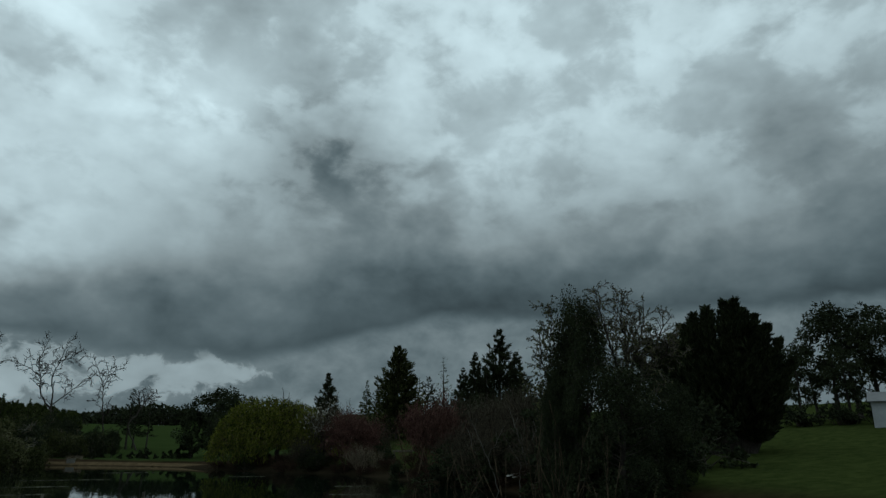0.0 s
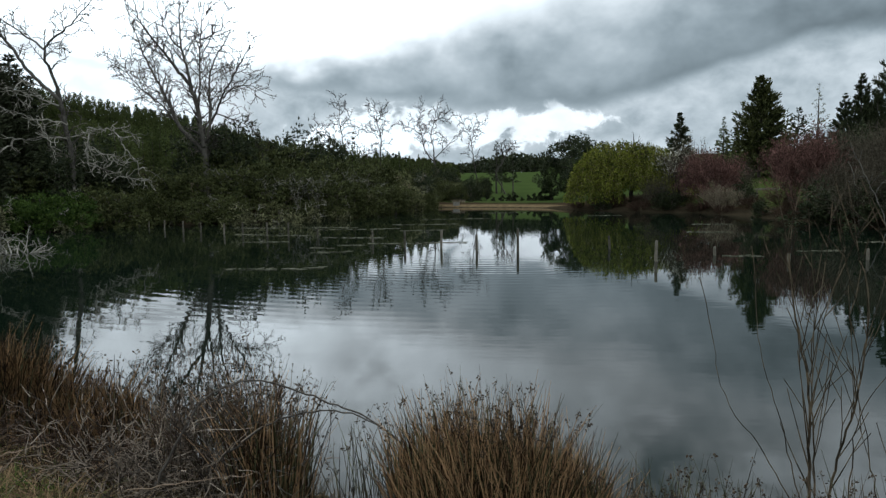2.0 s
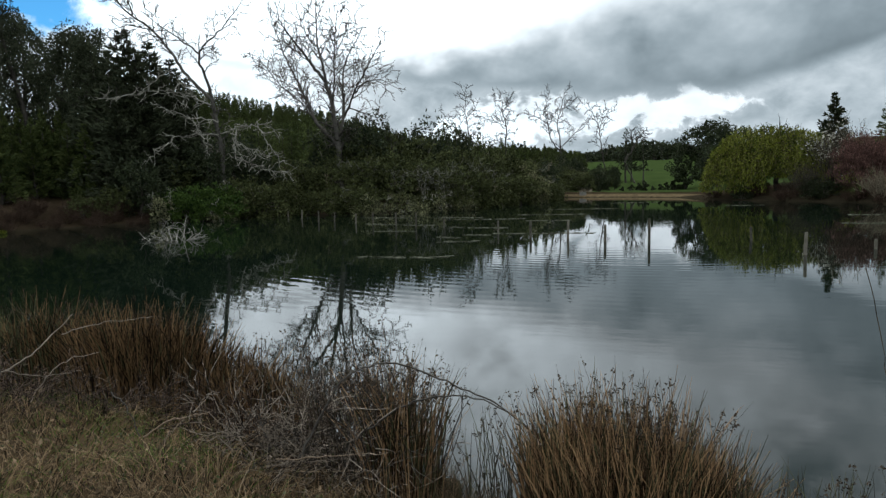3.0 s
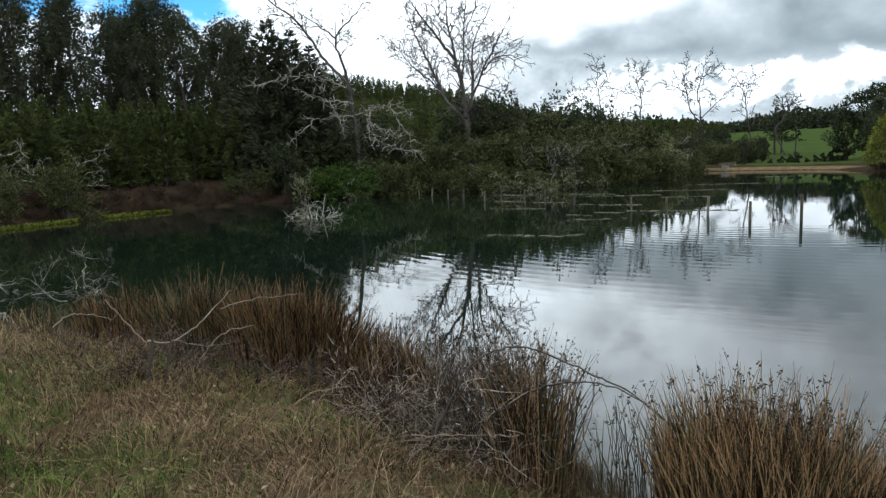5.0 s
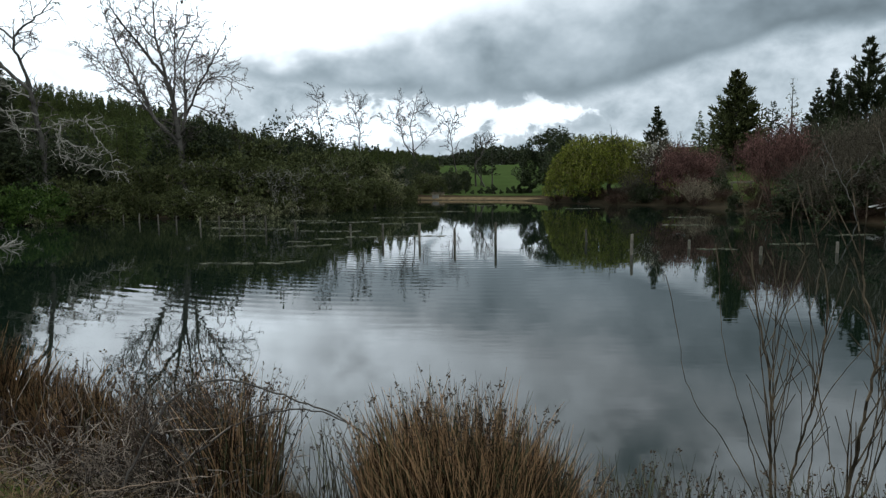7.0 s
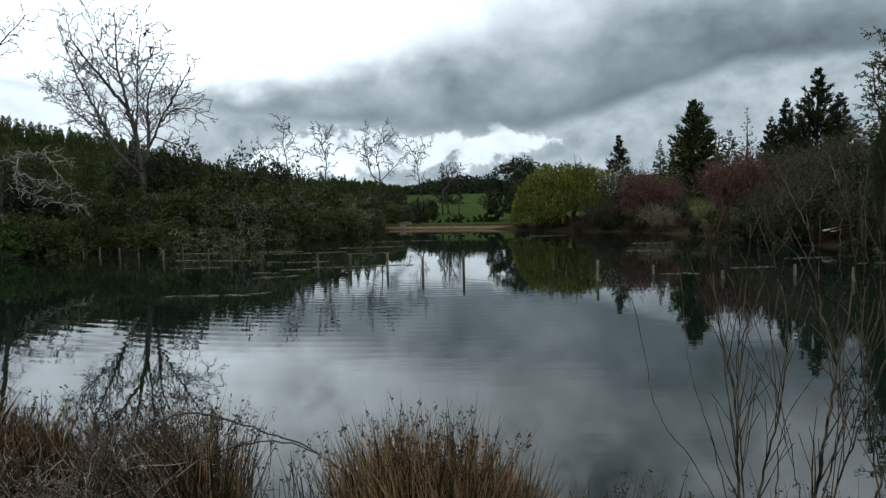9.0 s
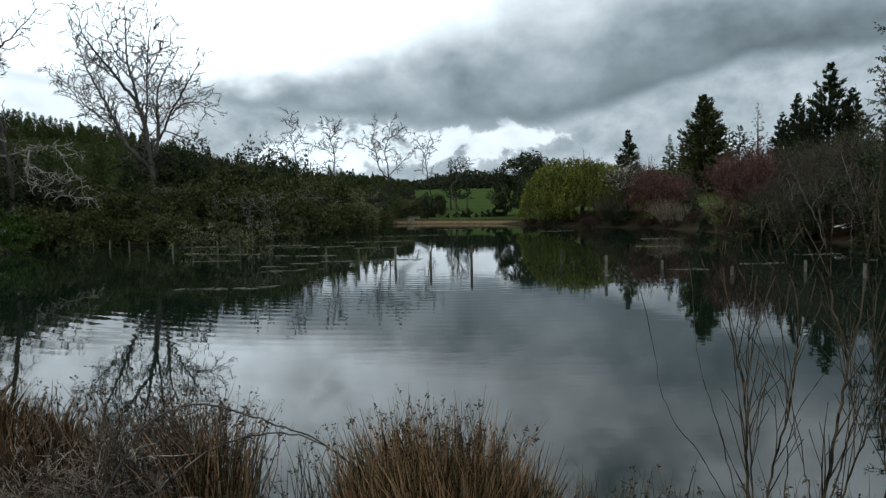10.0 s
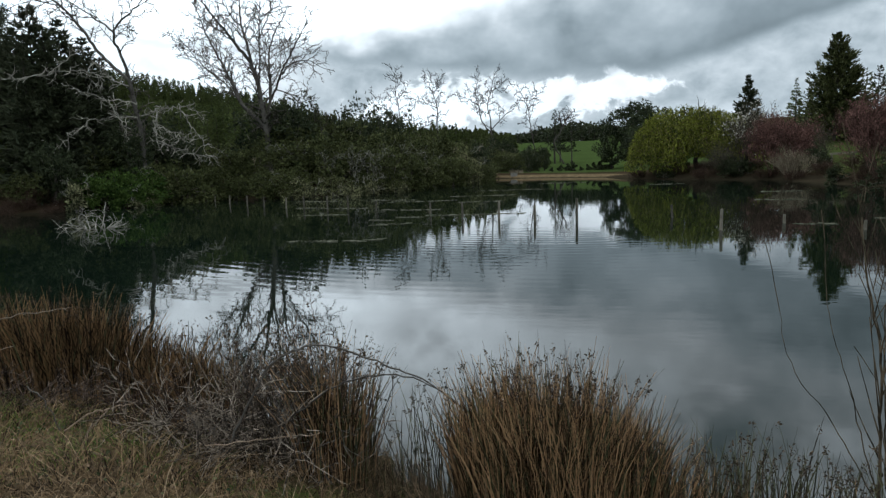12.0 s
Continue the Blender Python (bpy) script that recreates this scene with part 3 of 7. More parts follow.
def side_shoots(rng, wood, twigs, p, d, length, r, level, spec):
    """A side branch that rises in an easy curve and throws shoots to both sides; the thinnest go into twigs."""
    step = spec["step"]
    n = max(2, int(length / step))
    turn = rng.choice((-1, 1))
    for i in range(n):
        d = unit(d + rng.normal(size=3) * spec["bend"] + np.array([0, 0, spec["lift"]]))
        q = p + d * step
        ra, rb = max(spec["tip"], r * (1 - 0.8 * i / n)), max(spec["tip"], r * (1 - 0.8 * (i + 1) / n))
        (wood if level < spec["twig_level"] else twigs).append((*p, *q, ra, rb))
        for _ in range(spec["fuzz"]):
            e = unit(d + rng.normal(size=3) * 0.75)
            m = q + e * step * rng.uniform(0.6, 1.3)
            twigs.append((*q, *m, spec["tip"], spec["tip"] * 0.8))
            if rng.uniform() < 0.5:
                twigs.append((*m, *(m + unit(e + rng.normal(size=3) * 0.6) * step * rng.uniform(0.5, 1.2)), spec["tip"] * 0.8, spec["tip"] * 0.6))
        if level < spec["levels"] and i >= spec["bare"] and rng.uniform() < spec["chance"]:
            turn = -turn
            side = unit(np.cross(d, np.array([rng.normal() * 0.5, 1.0, rng.normal() * 0.5]))) * turn
            a = radians(rng.uniform(*spec["angle"]))
            side_shoots(rng, wood, twigs, q, unit(d * math.cos(a) + side * math.sin(a)), max(step * 2, (length - i * step) * rng.uniform(0.4, 0.7)), rb * 0.65, level + 1, spec)
        p = q


FAN = {"step": 0.24, "bend": 0.11, "lift": 0.045, "tip": 0.019, "levels": 3, "twig_level": 2, "bare": 1, "chance": 0.55, "angle": (28, 60), "fuzz": 2}


def fan_tree(name, bearing, dist, label, stems, seed, reach=1.9, gap=0.34, first=0.3, group="", bark=BARK, twig=TWIG, spec=FAN, foot=None, buds=0):
    """A leafless tree: limbs that spring from each other along given lines (side, height), each set with rising side shoots and fine twigs."""
    rng = np.random.default_rng(seed)
    x, y = polar(bearing, dist)
    ob = thing(name, x, y, base_z(x, y) if foot is None else foot, label, "tree", group)
    ob.rotation_euler = (0, 0, -radians(bearing))
    placed = np.zeros((0, 3))
    twigs = []
    for k, (r0, r1, line) in enumerate(stems):
        start = 0.0
        if k:
            start = placed[np.argmin(np.hypot(placed[:, 0] - line[0][0], placed[:, 2] - line[0][1])), 1]
        tilt = 0.0 if k == 0 else rng.uniform(-0.4, 0.4)
        pts = smooth_line([(px, start + tilt * abs(pz - line[0][1]), pz) for px, pz in line], spec["step"])
        pts[1:-1] += rng.normal(size=(len(pts) - 2, 3)) * 0.03
        placed = np.concatenate([placed, pts])
        rad = np.linspace(r0, r1, len(pts))
        if k == 0:
            rad[:2] *= 1.25
        limb = part("trunk" if k == 0 else "limb", sweep(pts, rad, 7), bark, ob, smooth=True)
        total = np.linalg.norm(np.diff(pts, axis=0), axis=1).sum()
        wood, s, turn = [], total * first * (1.0 if k else 1.6), 1
        while s < total:
            i = min(len(pts) - 2, int(s / total * (len(pts) - 1)))
            d = unit(pts[i + 1] - pts[i])
            turn = -turn
            side = unit(np.cross(d, np.array([rng.normal() * 0.7, 1.0, rng.normal() * 0.4]))) * turn
            a = radians(rng.uniform(28, 55))
            L = min(reach, 0.3 * total + 0.5) * rng.uniform(0.55, 1.15) * (1.0 - 0.55 * s / total)
            side_shoots(rng, wood, twigs, pts[i], unit(d * math.cos(a) + side * math.sin(a)), L, max(spec["tip"] * 1.5, rad[i] * 0.55), 1, spec)
            s += gap * rng.uniform(0.6, 1.4)
        side_shoots(rng, wood, twigs, pts[-1], unit(pts[-1] - pts[-2]), reach * 0.45, r1, 1, spec)
        if wood:
            part("branch_mass", tubes(wood, 4), bark, limb)
    part("twig_mass", tubes(twigs, 3), twig, ob)
    if buds:
        ends = np.array(twigs)[rng.integers(0, len(twigs), buds), 3:6]
        part("foliage", leaves(rng, ends, 0.085, 0.045), LEAF_OLIVE, ob, "small olive leaf buds")
    return ob


def gnarled_limb(rng, points, r0, r1, spread, droop, step=0.2):
    """A dead crooked limb with short crooked side pieces."""
    line = smooth_line(points, step)
    line[1:] += np.cumsum(rng.normal(size=(len(line) - 1, 3)) * step * 0.22, 0) * 0.5 + rng.normal(size=(len(line) - 1, 3)) * step * 0.36
    rad = np.linspace(r0, r1, len(line))
    segs = [(*line[i], *line[i + 1], rad[i], rad[i + 1]) for i in range(len(line) - 1)]
    for i in range(2, len(line)):
        for _ in range(2):
            if rng.uniform() < 0.6:
                p, d, r = line[i], unit(rng.normal(size=3) * np.array([1, 0.6, 0.9]) + unit(line[i] - line[i - 1]) * 0.5), rad[i] * 0.75
                n = int(rng.uniform(0.4, 1.0) * spread / step) + 1
                for j in range(n):
                    d = unit(d + rng.normal(size=3) * 0.42 + np.array([0, 0, -droop]))
                    q = p + d * step
                    segs.append((*p, *q, r, r * 0.88))
                    if rng.uniform() < 0.4:
                        e = unit(d + rng.normal(size=3) * 0.9)
                        m = q + e * step * rng.uniform(0.7, 1.5)
                        segs.append((*q, *m, r * 0.8, r * 0.6))
                        segs.append((*m, *(m + unit(e + rng.normal(size=3) * 0.7) * step), r * 0.6, r * 0.45))
                    p, r = q, r * 0.88
    return tubes(segs, 5)


def conifer(name, tall, wide, label, seed, whorls=26, per=9, leaf=0.5, leaf_w=0.16, start=0.06, droop=0.15, curve=0.85, rise=-0.1,
            mat=LEAF_PINE, sprays=9, group="", ragged=0.25, category="tree"):
    """A conifer: trunk, whorls of boughs and sprays of needles along them. Built at the origin."""
    rng = np.random.default_rng(seed)
    ob = thing(name, 0, 0, 0, label, category, group)
    r0 = tall * 0.016 + 0.03
    stem = [(0, 0, tall * i / 6, rng.normal() * 0.02 * (i < 5), 0, tall * (i + 1) / 6, r0 * (1 - i / 6.2), r0 * (1 - (i + 1) / 6.2)) for i in range(6)]
    for i in range(1, 6):
        stem[i] = (*stem[i - 1][3:6], *stem[i][3:])
    part("trunk", sweep([stem[0][0:3]] + [s[3:6] for s in stem], [stem[0][6]] + [s[7] for s in stem], 6), BARK, ob, smooth=True)
    boughs, pts, axes, sizes = [], [], [], []
    for w in range(whorls):
        k = start + (1 - start) * ((w + rng.uniform(0, 0.6)) / whorls)
        reach = wide * 0.5 * (1 - k) ** curve + 0.04 * tall * (1 - k)
        for _ in range(max(3, int(per * (1 - 0.5 * k)))):
            L = reach * rng.uniform(1 - 2 * ragged, 1 + ragged)
            a = rng.uniform(0, 2 * math.pi)
            d = unit(np.array([math.cos(a), math.sin(a), rise + k * 0.5 + rng.normal() * 0.12]))
            p0 = np.array([0, 0, k * tall])
            p1 = p0 + d * L * 0.6
            p2 = p1 + unit(d + np.array([0, 0, -droop])) * L * 0.4
            br = max(0.006, L * 0.012)
            boughs += [(*p0, *p1, br, br * 0.7), (*p1, *p2, br * 0.7, br * 0.2)]
            t = np.sqrt(rng.uniform(0.05, 1, sprays))[:, None]
            pos = np.where(t < 0.6, p0 + (p1 - p0) * t / 0.6, p1 + (p2 - p1) * (t - 0.6) / 0.4)
            pts.append(pos + rng.normal(size=(sprays, 3)) * 0.05 * L)
            axes.append(np.repeat(d[None], sprays, 0))
            sizes.append(np.full(sprays, 1.0 - 0.6 * k ** 2.5))
    tip = np.repeat(np.array([[0, 0, tall * 0.96]]), 8, 0) + rng.normal(size=(8, 3)) * 0.02 * tall
    pts.append(tip)
    axes.append(np.repeat(np.array([[0, 0, 1.0]]), 8, 0))
    sizes = np.concatenate(sizes + [np.full(8, 0.5)])[:, None]
    part("bough_mass", tubes(boughs, 3), BARK, ob)
    part("needles", leaves(rng, np.concatenate(pts), leaf * sizes, leaf_w * sizes, np.concatenate(axes), droop), mat, ob)
    return ob


def leafy_tree(name, tall, wide, label, seed, mat=LEAF_DARK, clear=0.3, clumps=26, count=110, leaf=0.28, leaf_w=0.11, squash=0.75, group="",
               size=0.17, bark=BARK, hang=0.2, levels=2):
    """A tree with a visible trunk, limbs and a crown of separate leaf clumps. Built at the origin."""
    rng = np.random.default_rng(seed)
    ob = thing(name, 0, 0, 0, label, "tree", group)
    segs, pts, axes = [], [], []
    p, d, r = np.zeros(3), np.array([0, 0, 1.0]), tall * 0.02 + 0.03
    spine = [p]
    for i in range(7):
        d = unit(d + rng.normal(size=3) * 0.08 + np.array([0, 0, 0.1]))
        q = p + d * tall * 0.93 / 7
        segs.append((*p, *q, r * (1 - i / 7.5), r * (1 - (i + 1) / 7.5)))
        spine.append(q)
        p = q
    part("trunk", tubes(segs, 7), bark, ob, smooth=True)
    limbs = []
    for c in range(clumps):
        k = clear + (1 - clear) * (c + rng.uniform(0, 1)) / clumps
        j = min(6, int(k * 7))
        s0 = spine[j] + (spine[j + 1] - spine[j]) * (k * 7 - j)
        a = rng.uniform(0, 2 * math.pi)
        bulge = math.sin(math.pi * min(1, max(0.08, (k - clear) / (1 - clear) * 0.78 + 0.12)))
        reach = wide * 0.5 * bulge * rng.uniform(0.35, 1.05)
        e = s0 + np.array([math.cos(a) * reach, math.sin(a) * reach, reach * 0.45 + rng.normal() * 0.1])
        m = (s0 + e) / 2 + np.array([0, 0, -0.06 * reach])
        lr = max(0.012, reach * 0.018)
        limbs += [(*s0, *m, lr, lr * 0.8), (*m, *e, lr * 0.8, lr * 0.35)]
        off = unit(rng.normal(size=(count, 3))) * rng.uniform(0.25, 1.0, (count, 1)) ** 0.6 * tall * size * rng.uniform(0.6, 1.2)
        off[:, 2] *= squash
        pts.append(e + off)
        axes.append(unit(off + np.array([0, 0, -hang])))
    part("limb_mass", tubes(limbs, 4), bark, ob)
    part("crown", leaves(rng, np.concatenate(pts), leaf, leaf_w, np.concatenate(axes), hang, 1.4), mat, ob)
    return ob


def shrub(name, wide, deep, tall, label, seed, mat=LEAF_BUSH, count=3600, leaf=0.2, leaf_w=0.1, lobes=9, stems=26, stem_mat=TWIG, group="", twiggy=0,
          twig_mat=TWIG_PALE, low=0.0):
    """A bush: stems from one foot and leaves gathered in uneven lobes. Built at the origin."""
    rng = np.random.default_rng(seed)
    ob = thing(name, 0, 0, 0, label, "bush", group)
    pts, axes, segs = [], [], []
    for i in range(lobes):
        a, rr = rng.uniform(0, 2 * math.pi), math.sqrt(rng.uniform(0, 1)) * 0.74
        c = np.array([math.cos(a) * rr * wide / 2, math.sin(a) * rr * deep / 2, tall * (low + (0.74 - low * 0.5) * rng.uniform(0.12, 1.0) * (1 - 0.5 * rr * rr))])
        rad = np.array([wide * 0.5, deep * 0.5, tall * 0.5]) * rng.uniform(0.24, 0.46)
        n = count // lobes
        tufts = max(4, n // 14)
        o = unit(rng.normal(size=(tufts, 3))) * rng.uniform(0.25, 1, (tufts, 1)) ** 0.4
        o = np.repeat(o, n // tufts + 1, 0)[:n] + rng.normal(size=(n, 3)) * np.array([0.12, 0.12, 0.09])
        o *= 1 + 0.22 * np.sin(o[:, :1] * 7 + i) * np.sin(o[:, 1:2] * 6 + 2 * i)
        q = c + o * rad
        ok = q[:, 2] > 0.02
        pts.append(q[ok])
        axes.append(unit(o[ok] + np.array([0, 0, 0.45])))
        for _ in range(max(1, stems // lobes)):
            e = c + unit(rng.normal(size=3)) * rad * 0.7
            foot = np.array([rng.normal() * wide * 0.06, rng.normal() * deep * 0.06, -0.1])
            m = (foot + e) / 2 + np.array([0, 0, 0.15 * tall])
            segs += [(*foot, *m, 0.035, 0.024), (*m, *e, 0.024, 0.008)]
    part("stem_mass", tubes(segs, 4), stem_mat, ob)
    part("foliage", leaves(rng, np.concatenate(pts), leaf, leaf_w, np.concatenate(axes), 0.1, 1.6), mat, ob)
    if twiggy:
        tw, tips = [], []
        for _ in range(twiggy):
            a = rng.uniform(0, 2 * math.pi)
            p = np.array([math.cos(a) * wide * 0.42 * rng.uniform(0.3, 1), math.sin(a) * deep * 0.42 * rng.uniform(0.3, 1), tall * rng.uniform(0.35, 0.85)])
            grow(rng, tw, tips, p, unit(np.array([math.cos(a), math.sin(a), 0.6])), tall * 0.13, 0.02, 0,
                 dict(SPEC, levels=3, kids=(3, 3, 2), angle=45, thin=0.008, bend=0.25))
        part("sprig_mass", tubes(tw, 3), twig_mat, ob, "pale lichen-covered bare sprigs")
    return ob


def twig_shrub(name, wide, tall, label, seed, mat, stems=40, levels=4, thin=0.008, r0=0.035, kids=(3, 3, 3, 2), angle=26, open_=0.9, blossom=0, group="", shrink=0.7, bend=0.12, buds=0):
    """A leafless bush: many rods that fan out from one foot and branch. Built at the origin."""
    rng = np.random.default_rng(seed)
    ob = thing(name, 0, 0, 0, label, "bush", group)
    segs, tips = [], []
    for s in range(stems):
        a = rng.uniform(0, 2 * math.pi)
        o = math.sqrt(rng.uniform(0, 1)) * open_ * wide / (2 * tall)
        p = np.array([math.cos(a) * wide * 0.07, math.sin(a) * wide * 0.07, -0.1])
        grow(rng, segs, tips, p, unit(np.array([math.cos(a) * o, math.sin(a) * o, 1.0])), tall * 0.38 * rng.uniform(0.75, 1.1), r0 * rng.uniform(0.6, 1), 0,
             dict(SPEC, levels=levels, kids=kids, angle=angle, thin=thin, lift=0.05, bend=bend, shrink=shrink))
    part("stem_mass", tubes(segs, 3), mat, ob)
    if blossom:
        t = np.array([q for q, _ in tips])
        t = t[rng.integers(0, len(t), blossom)] + rng.normal(size=(blossom, 3)) * 0.08
        part("blossom", leaves(rng, t, 0.11, 0.09), BLOSSOM, ob, "small white blossom")
    if buds:
        t = np.array([q for q, _ in tips])
        t = t[rng.integers(0, len(t), buds)] + rng.normal(size=(buds, 3)) * 0.1
        part("sprig_mass", leaves(rng, t, 0.15, 0.05), mat, ob, "fine reddish bud-covered tips")
    return ob


def put(ob, x, y, turn=0.0, scale=1.0, sink=0.1, flat=1.0):
    """Sets a thing that was built at the origin on the ground."""
    ob.matrix_basis = Matrix.LocRotScale((x, y, base_z(x, y) - sink), Euler((0, 0, turn)), (scale * flat, scale * flat, scale))
    return ob


def again(ob, x, y, turn, scale, sink=0.1, flat=1.0):
    ob2 = copy_thing(ob, Matrix.Identity(4))
    return put(ob2, x, y, turn, scale, sink, flat)


# ---------------------------------------------------------------- the left bank: plantation, tall trees, bushes
R1 = random.Random(5)
first = set()


def plant(kinds, x, y, scale, flat=1.0):
    i = R1.randrange(len(kinds))
    turn = R1.uniform(0, 6.28)
    if (id(kinds), i) not in first:
        first.add((id(kinds), i))
        return put(kinds[i], x, y, turn, scale, 0.1, flat)
    return again(kinds[i], x, y, turn, scale, 0.1, flat)


def skyline(azimuth):
    return float(np.interp(azimuth, [-66, -45, -40, -35, -30, -26, -21.3, -17.5, -13.3, -8.8, -4.4], [6.6, 7.2, 7.6, 7.9, 7.0, 6.4, 5.2, 3.95, 3.4, 2.9, 2.3]))


young = [conifer("young_pine", 5.0, 2.0, "young dark-green plantation pine in a dense stand", 20 + i, 30, 9, 0.3, 0.1, 0.02, -0.12, 0.95, 0.2, group="pine plantation", sprays=15, ragged=0.25)
         for i in range(4)]
rows_of_pines = []


def back_row(azimuth):
    return float(np.interp(azimuth, [-38, -30, -26, -22, -18, -10, -4], [150, 145, 125, 90, 82, 98, 112]))


def pine_stand():
    """The slim pines at the back of the plantation, whose tips make the skyline."""
    rng = np.random.default_rng(28)
    pts, axes, sizes, segs = [], [], [], []
    for k in range(3):
        for az in np.arange(-38.5, -3.0, 0.3):
            a, dist = az + rng.uniform(-0.15, 0.15), back_row(az) - 4.0 * k + rng.uniform(-1.4, 1.4)
            x, y = polar(a, dist)
            z = base_z(x, y)
            tall = max(2.0, 2.1 + dist * math.tan(radians(skyline(a) - 0.25 * k + rng.uniform(-0.3, 0.15))) - z)
            segs.append((x, y, z - 0.1, x, y, z + tall * 0.97, 0.07, 0.012))
            n = 520
            t = rng.uniform(0.04, 1.0, n) ** 0.85
            w = rng.uniform(0, 2 * math.pi, n)
            r = (0.16 * tall * (1 - t) ** 0.9 + 0.03) * rng.uniform(0.2, 1.15, n)
            pts.append(np.stack([x + np.cos(w) * r, y + np.sin(w) * r, z + t * tall * 0.97], 1))
            axes.append(np.stack([np.cos(w), np.sin(w), 0.35 + 0.5 * t], 1))
            sizes.append((1.0 - 0.5 * t) * (1.9 if dist > 105 else 1.0))
    for share in (0.9, 0.8, 0.7, 0.6, 0.5):
        for az in np.arange(-38.5, -16.0, 0.45):
            a, dist = az + rng.uniform(-0.2, 0.2), back_row(az) * share + rng.uniform(-2, 2)
            x, y = polar(a, dist)
            z = base_z(x, y)
            tall = min(rng.uniform(3.8, 5.2), 2.1 + dist * math.tan(radians(skyline(a) - 0.5)) - z)
            if tall < 2.0 or shore_distance(np.array([x]), np.array([y]))[0] < 12:
                continue
            segs.append((x, y, z - 0.1, x, y, z + tall * 0.97, 0.07, 0.012))
            n = 360
            t = rng.uniform(0.04, 1.0, n) ** 0.85
            w = rng.uniform(0, 2 * math.pi, n)
            r = (0.2 * tall * (1 - t) ** 0.9 + 0.03) * rng.uniform(0.2, 1.15, n)
            pts.append(np.stack([x + np.cos(w) * r, y + np.sin(w) * r, z + t * tall * 0.97], 1))
            axes.append(np.stack([np.cos(w), np.sin(w), 0.35 + 0.5 * t], 1))
            sizes.append((1.3 - 0.6 * t) * (1.4 if dist > 105 else 1.0))
    s = np.concatenate(sizes)[:, None]
    ob = thing("pine_stand", 0, 0, 0, "dense stand of slim young pines with pointed tips", "trees", kind="stuff")
    part("trunk_mass", tubes(segs, 4), BARK, ob)
    part("crown_mass", leaves(rng, np.concatenate(pts), 0.36 * s, 0.12 * s, unit(np.concatenate(axes))), LEAF_PINE, ob)


pine_stand()
for az in np.arange(-66, -37.5, 1.0):
    for dist in (42.5, 45.5, 49.0, 53.0):
        rows_of_pines.append((az, dist, 0.0, 1.0))
for k, gap in ((2, 0.55), (3, 0.65)):
    for az in np.arange(-38, -3.2, gap):
        rows_of_pines.append((az, back_row(az) - 5.0 * k, 0.35 * k, 0.85))
for az, dist, less, slim_ in rows_of_pines:
    az, dist = az + R1.uniform(-0.5, 0.5), dist + R1.uniform(-1.4, 1.4)
    x, y = polar(az, dist)
    if shore_distance(np.array([x]), np.array([y]))[0] < 4.5:
        continue
    if az < -37.5:
        tall = R1.uniform(4.3, 5.6)
    else:
        tall = 2.1 + dist * math.tan(radians(skyline(az) - less + R1.uniform(-0.25, 0.12))) - base_z(x, y)
    plant(young, x, y, min(1.6, max(0.5, tall / 5.0)), slim_)

for az, dist, top in [(-19.6, 56, 5.2), (-18.2, 57, 4.7), (-17.4, 55, 4.3), (-16.0, 57, 4.3), (-14.9, 58, 4.5), (-13.9, 60, 3.9), (-11.9, 62, 3.9), (-10.9, 64, 3.4), (-9.9, 66, 3.6), (-8.9, 68, 3.3), (-7.9, 70, 3.3),
                      (-7.0, 72, 2.9), (-6.2, 75, 3.0), (-5.6, 78, 2.6), (-20.8, 57, 5.4), (-22.2, 58, 5.8)]:
    x, y = polar(az, dist)
    plant(young, x, y, (2.1 + dist * math.tan(radians(top)) - base_z(x, y)) / 5.0, 0.8)

tall_trees = [leafy_tree("tall_gum_tree", 14, 4.6, "tall dark evergreen tree with an open ragged crown", 40 + i, LEAF_GUM, clear=0.16, clumps=100, count=120, leaf=0.22,
                         leaf_w=0.09, size=0.04, squash=1.5, group="tall trees above the plantation") for i in range(4)]
for az, dist, top in [(-62, 58, 11), (-59.5, 57, 10.6), (-57, 56, 13.8), (-55.6, 58, 12.6), (-54, 56, 13.2), (-52, 57, 11.7), (-50.3, 56, 12.3), (-49, 57, 13.3),
                      (-46.6, 55, 13.3), (-45.2, 57, 11.6), (-43.5, 55, 11.4), (-42, 57, 10.6), (-58.2, 61, 12.3), (-47.8, 61, 11.8), (-53, 62, 12.2), (-60.8, 64, 10.5), (-56.3, 65, 11.4), (-51.2, 65, 11.0), (-49.8, 66, 10.6), (-44.4, 65, 10.6), (-42.8, 66, 9.8), (-64, 60, 10.8), (-66, 62, 10.5)]:
    x, y = polar(az, dist)
    plant(tall_trees, x, y, (2.1 + dist * math.tan(radians(top * 1.07)) - base_z(x, y)) / 14.0, R1.uniform(0.8, 1.1))

dark_pines = [conifer("dark_pine", 10, 4.2, "tall dark pine behind a bare tree", 60 + i, 30, 14, 0.5, 0.17, 0.06, 0.05, 0.6, 0.15, LEAF_GUM, 15, "dark pines on the bank", 0.35)
              for i in range(2)]
for az, dist, top in [(-40.2, 47, 12.0), (-38.4, 49, 11.2), (-41.3, 50, 10.4), (-36.9, 48, 10.0), (-38.8, 46, 8.0), (-39.4, 46, 10.6), (-37.6, 47, 9.2), (-42.3, 48, 9.5), (-40.8, 45.5, 8.4), (-35.9, 49, 8.6)]:
    x, y = polar(az, dist)
    plant(dark_pines, x, y, (2.1 + dist * math.tan(radians(top)) - base_z(x, y)) / 10.0)

